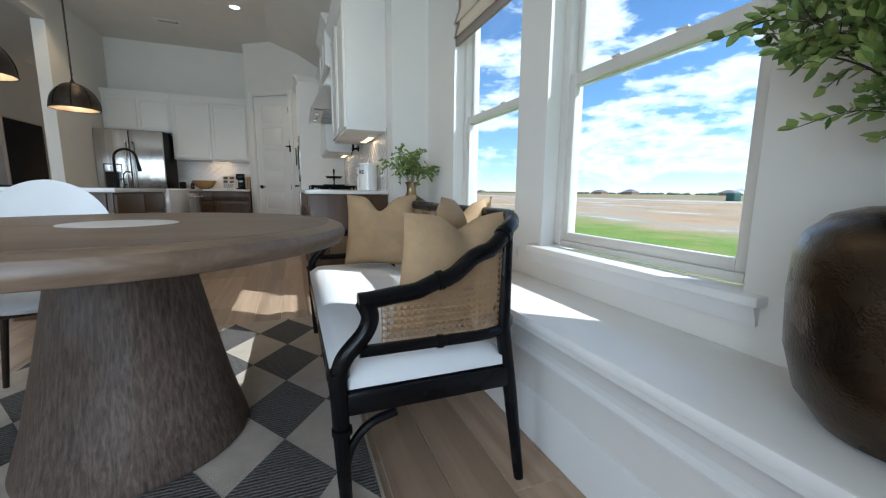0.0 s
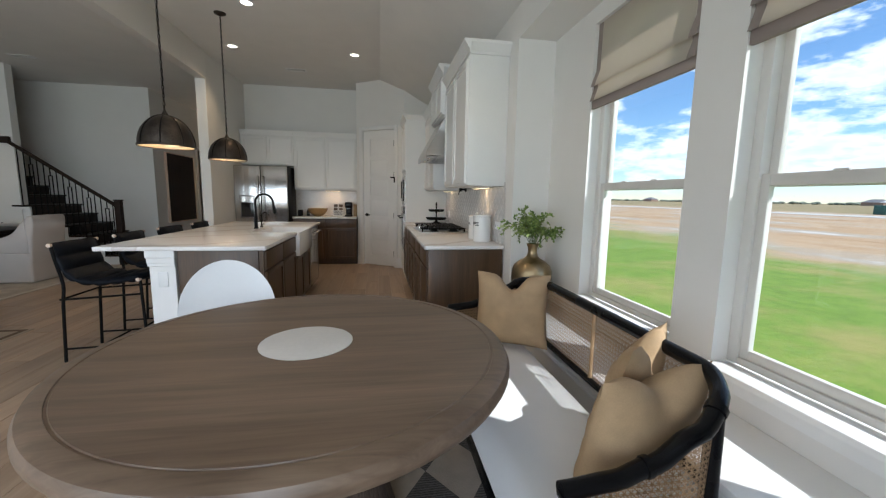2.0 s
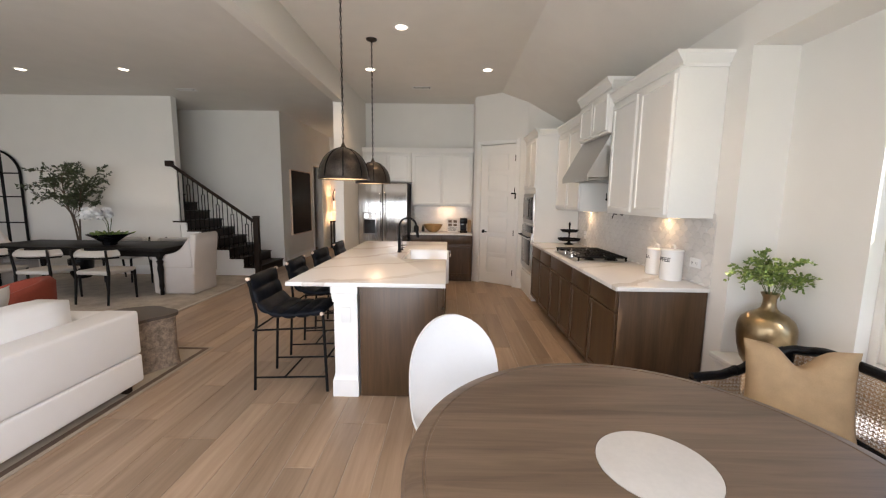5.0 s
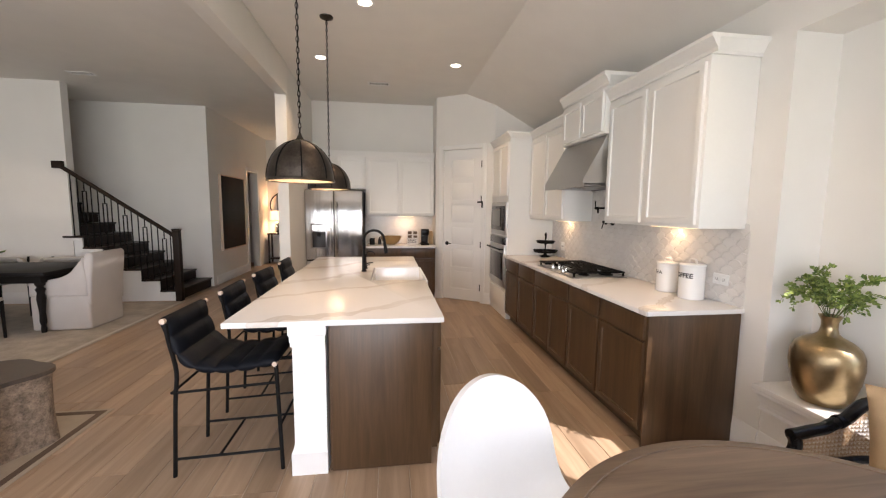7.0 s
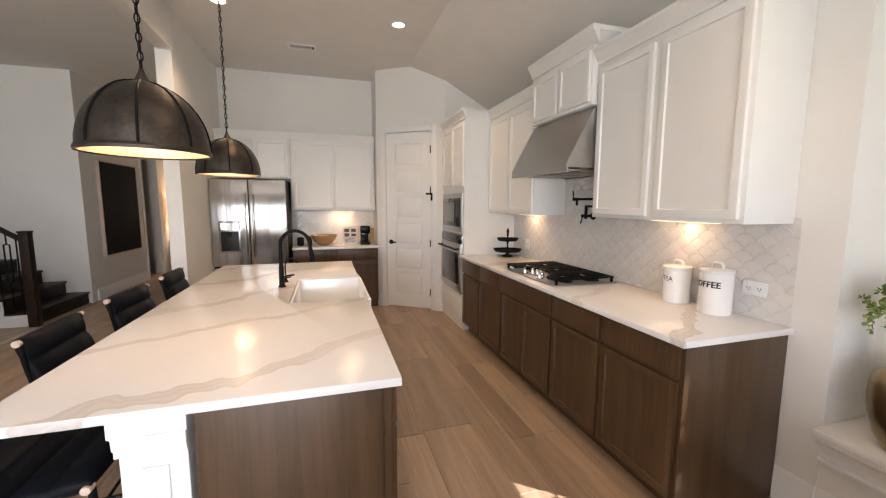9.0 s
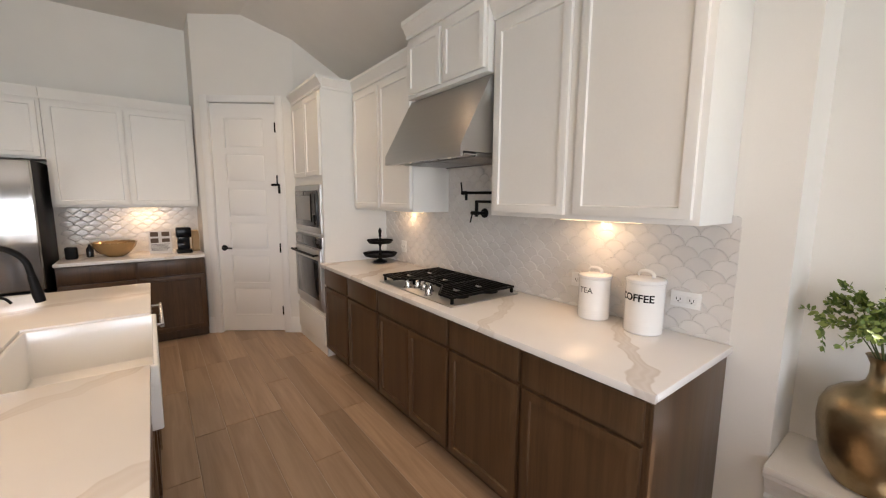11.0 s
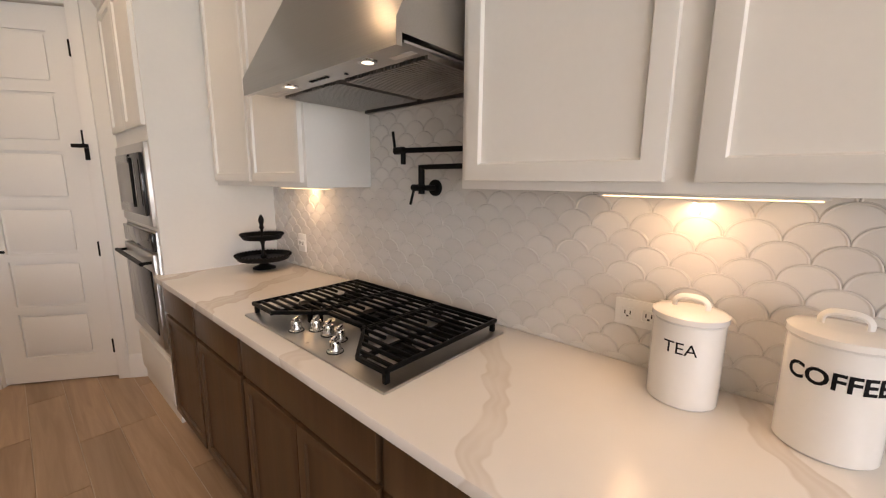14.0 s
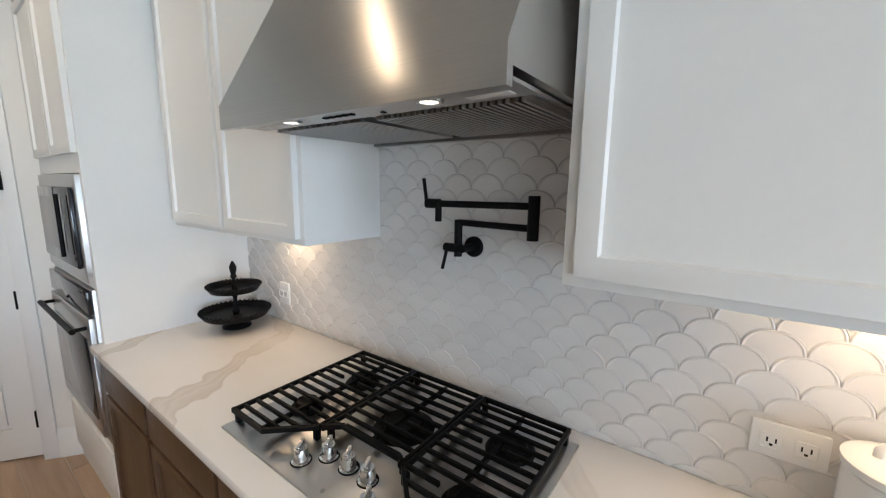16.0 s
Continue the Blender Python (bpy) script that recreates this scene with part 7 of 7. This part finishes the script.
part("shade", lathe(bmesh.new(), [(0.155, 1.20), (0.145, 1.46)], -2.16, 16.08, 28, caps=False), "lamp_shade", t, "glowing cream fabric shade")
bulb("lamp_bulb", (-2.16, 16.08, 1.33), 14.0, 0.05)
t = thing("round_mirror", "round black-framed mirror above the console", "mirror", (-2.0, 16.28, 1.35))
for nm, cx, cz, r in (("mirror_face", -2.0, 1.60, 0.36),):
    mm = Matrix.Translation((cx, 16.285, cz)) @ Matrix.Rotation(radians(90), 4, "X")
    part("mirror_face", turned(lathe(bmesh.new(), [(r, -0.006), (r, 0.006)], 0, 0, 40), mm), "mirror", t)
    part("frame", turned(lathe(bmesh.new(), [(r + 0.001, -0.01), (r + 0.025, -0.01), (r + 0.025, 0.02), (r + 0.001, 0.02), (r + 0.001, -0.01)], 0, 0, 40, caps=False), mm), "matte_black", t)
solo("dark_vase", lathe(bmesh.new(), [(0.05, 0.8405), (0.08, 0.90), (0.09, 0.98), (0.05, 1.06), (0.035, 1.10), (0.045, 1.12)], -1.76, 16.08, 20), "black", "dark round vase on the console", "vase")

# ---- living room ----
solo_rug = thing("living_rug", "beige wool rug with a brown border line", "rug", (-3.0, 6.2, 0))
LRX, LRY = -1.13, 7.90
part("field", nb(-4.9, LRX, 4.2, LRY, 0.0005, 0.008, bev=0.003), "rug_plain", solo_rug)
b = bmesh.new()
box(b, -4.85, LRX - 0.03, LRY - 0.075, LRY - 0.03, 0.0075, 0.0098)
box(b, LRX - 0.075, LRX - 0.03, 4.25, LRY - 0.0755, 0.0075, 0.0098)
part("border_stripe", b, "rug_edge", solo_rug)
dr = thing("dining_rug", "pale patterned rug under the dining table", "rug", (-4.6, 10.2, 0))
part("field", nb(-6.9, -2.35, 8.72, 11.45, 0.0005, 0.007, bev=0.003), "rug_dining", dr)
b = bmesh.new()
box(b, -6.85, -2.42, 8.76, 8.80, 0.0065, 0.0088)
box(b, -2.42, -2.38, 8.76, 11.4, 0.0065, 0.0088)
part("border_stripe", b, "linen", dr)

t = thing("sofa", "low white upholstered sofa with loose back cushions", "sofa", (-1.6, 5.85, 0))
part("base", nb(-2.10, -1.16, 4.62, 7.03, 0.075, 0.30, bev=0.02, seg=3), "sofa", t)
part("backrest", nb(-1.42, -1.16, 4.62, 7.03, 0.302, 0.655, bev=0.025, seg=3), "sofa", t)
part("arm", nb(-2.10, -1.4205, 6.80, 7.03, 0.302, 0.648, bev=0.025, seg=3), "sofa", t)
part("arm", nb(-2.10, -1.4205, 4.62, 4.85, 0.302, 0.648, bev=0.025, seg=3), "sofa", t)


def cushion(b, x0, x1, y0, y1, z0, z1, puff=0.03):
    r = bmesh.ops.create_cube(b, size=2.0)
    es = list({e for v in r["verts"] for e in v.link_edges})
    bmesh.ops.subdivide_edges(b, edges=es, cuts=5, use_grid_fill=True)
    for v in b.verts:
        if v.tag:
            continue
        u = v.co.copy()
        f = [(1 - abs(c) ** 4) for c in u]
        p = Vector((u.x * (1 + 0.0), u.y, u.z))
        for i in range(3):
            o = [f[j] for j in range(3) if j != i]
            p[i] = u[i] * (1 - 0.10 * (1 - min(o)) + 0.0)
        v.co = Vector(((x0 + x1) / 2 + p.x * (x1 - x0) / 2, (y0 + y1) / 2 + p.y * (y1 - y0) / 2, (z0 + z1) / 2 + p.z * (z1 - z0) / 2))
        v.tag = True
    return b


for a, c in ((4.86, 5.82), (5.83, 6.795)):
    part("seat_cushion", cushion(bmesh.new(), -2.13, -1.60, a, c, 0.30, 0.46), "sofa", t, angle=70)
    part("back_cushion", cushion(bmesh.new(), -1.66, -1.41, a, c, 0.44, 0.83), "sofa", t, angle=70)
for xx in (-2.04, -1.24):
    for yy in (4.70, 6.94):
        part("foot", nb(xx - 0.025, xx + 0.025, yy - 0.025, yy + 0.025, 0.008, 0.0745), "dark_wood", t)


def small_pillow(cx, cy, cz, face, mat_, label):
    o = pillow(cx, cy, cz, face, radians(-14), 0.44, 0.44, 0.14, 0.06, 9)
    tagged(o, label, "pillow")
    o["group"] = "sofa pillows"
    o.name = "sofa_pillow"
    for c in o.children:
        c.data.materials[0] = M[mat_]


small_pillow(-1.85, 6.55, 0.69, face_to(-0.9, -0.3), "linen", "cream sofa pillow with a dark panel")
small_pillow(-1.98, 6.30, 0.68, face_to(-0.9, -0.2), "ink", "black sofa pillow leaning on the cushions")

# tree-stump side table
t = thing("stump_table", "natural tree-stump side table with a dark top", "side table", (-1.52, 7.42, 0))
rp = random.Random(5)
b = bmesh.new()
n_ = 40
wav = [1 + 0.10 * math.sin(3 * 2 * math.pi * k / n_ + 0.6) + 0.06 * math.sin(5 * 2 * math.pi * k / n_) for k in range(n_)]
rings = []
for z, f in ((0.009, 1.0), (0.05, 0.97), (0.2, 0.94), (0.4, 0.96), (0.468, 0.98)):
    rings.append([b.verts.new((-1.52 + 0.275 * f * wav[k] * math.cos(2 * math.pi * k / n_) + rp.uniform(-.004, .004), 7.42 + 0.275 * f * wav[k] * math.sin(2 * math.pi * k / n_) + rp.uniform(-.004, .004), z)) for k in range(n_)])
for a, c in zip(rings, rings[1:]):
    for k in range(n_):
        b.faces.new((a[k], a[(k + 1) % n_], c[(k + 1) % n_], c[k]))
b.faces.new(rings[0][::-1])
b.faces.new(rings[-1])
part("trunk", b, "stump", t)
b = bmesh.new()
lo = [b.verts.new((-1.52 + 0.282 * wav[k] * math.cos(2 * math.pi * k / n_), 7.42 + 0.282 * wav[k] * math.sin(2 * math.pi * k / n_), 0.4685)) for k in range(n_)]
hi = [b.verts.new((v.co.x, v.co.y, 0.495)) for v in lo]
for k in range(n_):
    b.faces.new((lo[k], lo[(k + 1) % n_], hi[(k + 1) % n_], hi[k]))
b.faces.new(lo[::-1])
b.faces.new(hi)
part("tabletop", b, "stump_top", t)

# rust barrel chair
t = thing("barrel_chair", "rust velvet barrel armchair", "armchair", (-2.85, 7.45, 0))
cx, cy = -2.85, 7.45
b = bmesh.new()
R0, R1 = 0.30, 0.42
fr = []
for k in range(29):
    a = radians(-70 + 230 * k / 28)
    hh = 0.56 + 0.20 * math.sin(math.pi * k / 28) ** 0.8
    fr.append([b.verts.new((cx + r * math.cos(a), cy + r * math.sin(a), z)) for r, z in ((R0, 0.36), (R0 + 0.01, hh - 0.03), (R0 + 0.05, hh), (R1 - 0.03, hh), (R1, hh - 0.04), (R1 - 0.02, 0.12), (R0, 0.12))])
for p, q in zip(fr, fr[1:]):
    for j in range(7):
        b.faces.new((p[j], p[(j + 1) % 7], q[(j + 1) % 7], q[j]))
b.faces.new(fr[0][::-1])
b.faces.new(fr[-1])
bmesh.ops.recalc_face_normals(b, faces=b.faces[:])
part("backrest", b, "rust_velvet", t, angle=60)
part("seat", lathe(bmesh.new(), [(0.29, 0.13), (0.295, 0.36), (0.298, 0.40), (0.26, 0.44), (0.05, 0.45)], cx, cy, 32), "rust_velvet", t)
part("base_ring", lathe(bmesh.new(), [(0.30, 0.009), (0.30, 0.119)], cx, cy, 28), "dark_wood", t)

# ---- dining ----
t = thing("dining_table", "long black dining table with turned legs", "table", (-4.5, 10.3, 0))
part("tabletop", nb(-5.95, -3.05, 9.82, 10.78, 0.715, 0.76, bev=0.008), "black_wood", t)
part("apron", nb(-5.85, -3.15, 9.90, 10.70, 0.62, 0.7145), "black_wood", t)
for xx in (-5.80, -3.20):
    for yy in (9.95, 10.65):
        part("leg", lathe(bmesh.new(), [(0.025, 0.0075), (0.03, 0.06), (0.022, 0.09), (0.035, 0.14), (0.03, 0.25), (0.045, 0.42), (0.035, 0.50), (0.05, 0.54), (0.03, 0.57), (0.05, 0.60), (0.05, 0.66)], xx, yy, 14), "black_wood", t)


def dining_chair():
    t = thing("dining_chair", "dark wood dining chair with cream upholstered seat and curved back", "chair", group="dining chairs")
    b = bmesh.new()
    box(b, -0.25, 0.25, -0.24, 0.22, 0.42, 0.48, bev=0.02, seg=3)
    part("seat", b, "linen", t)
    for sx in (-1, 1):
        part("leg", tube(bmesh.new(), [(sx * 0.235, -0.22, 0.0), (sx * 0.24, -0.21, 0.44)], [0.014, 0.02], 8), "black_wood", t)
        part("leg", tube(bmesh.new(), [(sx * 0.25, 0.26, 0.0), (sx * 0.25, 0.21, 0.45), (sx * 0.265, 0.24, 0.78)], [0.014, 0.02, 0.014], 8), "black_wood", t)
    pts = [(0.30 * math.sin(a), 0.02 + 0.26 * math.cos(a), 0.73) for a in [radians(-78 + 156 * k / 16) for k in range(17)]]
    part("backrest", tube(bmesh.new(), pts, 0.058, 10, flat=0.45), "linen", t)
    part("back_rail", tube(bmesh.new(), [(p[0], p[1], 0.665) for p in pts], 0.012, 8), "black_wood", t)
    return t


dc = dining_chair()
for x, y, r in ((-4.55, 9.55, 180), (-5.35, 9.55, 184), (-3.75, 10.98, 0), (-4.6, 10.98, 2)):
    copy_thing(dc, pose(x, y, 0.0072, 0, 0, r))
dc.matrix_basis = pose(-3.72, 9.58, 0.0072, 0, 0, 176)


def host_chair():
    t = thing("host_chair", "slipcovered cream armchair with sweeping arms at the table's end", "armchair", group="host chairs")
    part("skirt", nb(-0.34, 0.31, -0.30, 0.30, 0.002, 0.44, bev=0.03, seg=4), "slipcover", t)
    part("seat", nb(-0.33, 0.20, -0.225, 0.225, 0.4405, 0.52, bev=0.03, seg=4), "slipcover", t)
    b = bmesh.new()
    prism(b, [(0.19, 0.44), (0.325, 0.30), (0.345, 0.60), (0.375, 0.86), (0.378, 0.93), (0.350, 0.965), (0.305, 0.955), (0.275, 0.90), (0.225, 0.62)], "y", -0.30, 0.30)
    bmesh.ops.bevel(b, geom=[e for e in b.edges if abs(e.verts[0].co.y) > 0.29 and abs(e.verts[1].co.y) > 0.29 and e.verts[0].co.y * e.verts[1].co.y > 0], offset=0.025, segments=3, profile=0.5, affect="EDGES")
    part("backrest", b, "slipcover", t, angle=60)
    for s_ in (-1, 1):
        b = bmesh.new()
        line = smooth_path([(-0.33, 0, 0.60), (-0.18, 0, 0.625), (0.0, 0, 0.66), (0.12, 0, 0.72), (0.21, 0, 0.83), (0.275, 0, 0.915)], 5)
        poly = [(p.x, p.z) for p in line] + [(0.30, 0.60), (0.30, 0.43), (-0.335, 0.43)]
        y0, y1 = sorted((s_ * 0.228, s_ * 0.312))
        prism(b, poly, "y", y0, y1)
        bmesh.ops.bevel(b, geom=[e for e in b.edges if abs(e.verts[0].co.y - e.verts[1].co.y) < 1e-6], offset=0.02, segments=3, profile=0.5, affect="EDGES")
        part("arm", b, "slipcover", t, angle=60)
    return t


M["slipcover"] = plain("cream_slipcover", (0.60, 0.55, 0.51), 0.95, var=0.05, fine=260, bmp=0.5)
hc = host_chair()
copy_thing(hc, pose(-6.15, 10.3, 0.0072, 0, 0, 180))
hc.matrix_basis = pose(-3.03, 10.30, 0.0072)

t = thing("olive_tree", "slender potted olive tree beside the wall", "tree", (-5.62, 11.15, 0))
x, y = -5.62, 11.15
part("pot", lathe(bmesh.new(), [(0.13, 0.0075), (0.17, 0.10), (0.19, 0.35), (0.185, 0.37), (0.16, 0.37), (0.155, 0.33)], x, y, 28), "black", t)
part("soil", lathe(bmesh.new(), [(0.154, 0.331), (0.10, 0.345), (0.01, 0.35)], x, y, 20), "soil", t)
sb, lb = bmesh.new(), bmesh.new()
rp = random.Random(12)
for pts in ([(x, y, 0.33), (x + 0.02, y, 0.9), (x - 0.10, y, 1.22), (x - 0.30, y - 0.05, 1.52)], [(x + 0.01, y, 0.34), (x + 0.05, y, 0.95), (x + 0.10, y - 0.02, 1.32), (x + 0.20, y - 0.05, 1.66)], [(x, y + 0.01, 0.5), (x - 0.06, y, 1.1), (x - 0.12, y - 0.04, 1.42), (x - 0.14, y - 0.06, 1.86)]):
    p = smooth_path(pts, 6)
    tube(sb, p, [0.018 * (1 - 0.6 * i / (len(p) - 1)) for i in range(len(p))], 7)
    tip = p[-1]
    for q in (p[-1], p[-5], p[-9]):
        ends = [(q.x + rp.uniform(-0.42, 0.42), q.y + rp.uniform(-0.25, 0.2), q.z + rp.uniform(0.05, 0.42)) for _ in range(4)]
        spray(sb, lb, q, ends, rp, 0.055, 7, 0.006, 0.45)
part("trunk", sb, "bark", t)
o = part("crown", lb, "olive", t)
o["kind"] = "stuff"

t = thing("orchid_bowl", "white orchid in a black footed bowl on the dining table", "plant", (-4.18, 10.2, 0.76))
x, y = -4.18, 10.2
part("bowl", lathe(bmesh.new(), [(0.09, 0.7605), (0.10, 0.80), (0.20, 0.88), (0.29, 0.93), (0.285, 0.94), (0.19, 0.90), (0.05, 0.88)], x, y, 8), "black", t)
lb = bmesh.new()
for k in range(46):
    a = rp.uniform(0, 6.28)
    rr = rp.uniform(0.0, 0.22)
    leaf_at(lb, Vector((x + rr * math.cos(a), y + rr * math.sin(a), 0.90)), Vector((math.cos(a), math.sin(a), rp.uniform(0.1, 0.9))), rp.uniform(0.08, 0.16), rp, 0.4)
o = part("foliage", lb, "leaf", t)
o["kind"] = "stuff"
sb, pb = bmesh.new(), bmesh.new()
for k in range(5):
    a = 2 * math.pi * k / 5
    p = smooth_path([(x, y, 0.9), (x + 0.05 * math.cos(a), y + 0.05 * math.sin(a), 1.15), (x - 0.12 + 0.14 * math.cos(a), y + 0.12 * math.sin(a), 1.30), (x - 0.24 + 0.10 * math.cos(a), y + 0.1 * math.sin(a), 1.22)], 6)
    tube(sb, p, 0.004, 5)
    for q in p[9:]:
        for m_ in range(5):
            aa = 2 * math.pi * m_ / 5
            leaf_at(pb, q, Vector((rp.uniform(-.4, .4) + math.cos(aa), -0.5, math.sin(aa))), 0.082, rp, 0.95)
part("stems", sb, "stem", t)["kind"] = "stuff"
o = part("blossoms", pb, "petal", t)
o["kind"] = "stuff"

# arched floor mirror leaning on the dining wall
t = thing("arched_mirror", "tall arched black-framed windowpane mirror", "mirror", (-7.55, 11.5, 0))
ax0, ax1, ah = -8.10, -7.0, 1.95
b = bmesh.new()
outline = [(ax0, 0.0075), (ax1, 0.0075), (ax1, ah)] + [((ax0 + ax1) / 2 + 0.55 * math.cos(q), ah + 0.45 * math.sin(q)) for q in [math.pi * k / 16 for k in range(1, 16)]] + [(ax0, ah)]
prism(b, outline, "y", 11.535, 11.545)
part("mirror_face", b, "mirror", t)
b = bmesh.new()
tube(b, [(p, 11.53, q) for p, q in outline] + [(outline[0][0], 11.53, outline[0][1])], 0.022, 6)
part("frame", b, "matte_black", t)
for xx in (-7.73, -7.37):
    part("muntin", nb(xx - 0.012, xx + 0.012, 11.515, 11.534, 0.02, 2.34), "matte_black", t)
for zz in (0.5, 1.0, 1.5, 1.95):
    part("muntin", nb(ax0, ax1, 11.512, 11.5335, zz - 0.012, zz + 0.012), "matte_black", t)
# ---- floor planks: staggered wood-look tiles, each its own piece where the walk passes near ----
PW, PL, GAP = 0.1762, 1.19, 0.0038
floor_parts = {}


def plank_mesh(w, l):
    key = (round(w, 3), round(l, 3))
    if key not in floor_parts:
        b = bmesh.new()
        e = 0.0018
        lo = [b.verts.new(p) for p in ((-w / 2, -l / 2, -0.006), (w / 2, -l / 2, -0.006), (w / 2, l / 2, -0.006), (-w / 2, l / 2, -0.006))]
        m1 = [b.verts.new((v.co.x, v.co.y, -e)) for v in lo]
        hi = [b.verts.new((v.co.x - math.copysign(e, v.co.x), v.co.y - math.copysign(e, v.co.y), 0.0)) for v in lo]
        for p, q in ((lo, m1), (m1, hi)):
            for k in range(4):
                b.faces.new((p[k], p[(k + 1) % 4], q[(k + 1) % 4], q[k]))
        b.faces.new(hi)
        me = bpy.data.meshes.new("plank")
        b.to_mesh(me)
        b.free()
        me.materials.append(M["floor"])
        floor_parts[key] = me
    return floor_parts[key]


rp = random.Random(77)
x0f, x1f, y0f, y1f = -9.0, 3.405, 0.9, 16.3
verts, faces = [], []
ncol = int((x1f - x0f) / (PW + GAP)) + 1
offs = [0.0, 0.41, 0.79, 0.21, 0.62, 0.98]
near = 0
for i in range(ncol):
    xa = x1f - (i + 1) * (PW + GAP)
    xc = xa + PW / 2
    y = y0f - PL + PL * offs[(i * 5 + (i // 3)) % 6]
    while y < y1f:
        a, c = max(y, y0f), min(y + PL, y1f)
        if c - a > 0.05:
            yc, l = (a + c) / 2, c - a
            hidden = (0.62 < xc < 1.2 and 7.0 < yc - l / 2 and yc + l / 2 < 9.8) or (xc > 2.7 and yc - l / 2 > 6.95)
            if not hidden:
                if -1.75 < xc and 3.9 < yc < 10.9 and near < 300:
                    o = new("plank", plank_mesh(PW, l - GAP))
                    o.parent = floor
                    o.location = (xc, yc, 0)
                    near += 1
                else:
                    k = len(verts)
                    w, h = PW / 2, (l - GAP) / 2
                    verts += [(xc - w, yc - h, -0.001), (xc + w, yc - h, -0.001), (xc + w, yc + h, -0.001), (xc - w, yc + h, -0.001),
                              (xc - w, yc - h, -0.006), (xc + w, yc - h, -0.006), (xc + w, yc + h, -0.006), (xc - w, yc + h, -0.006)]
                    faces += [(k, k + 1, k + 2, k + 3), (k + 4, k + 5, k + 1, k), (k + 5, k + 6, k + 2, k + 1), (k + 6, k + 7, k + 3, k + 2), (k + 7, k + 4, k, k + 3)]
        y += PL
me = bpy.data.meshes.new("far_planks")
me.from_pydata(verts, [], faces)
me.materials.append(M["floor_far"])
far = new("far_planks", me)
far.parent = floor
far["kind"] = "stuff"
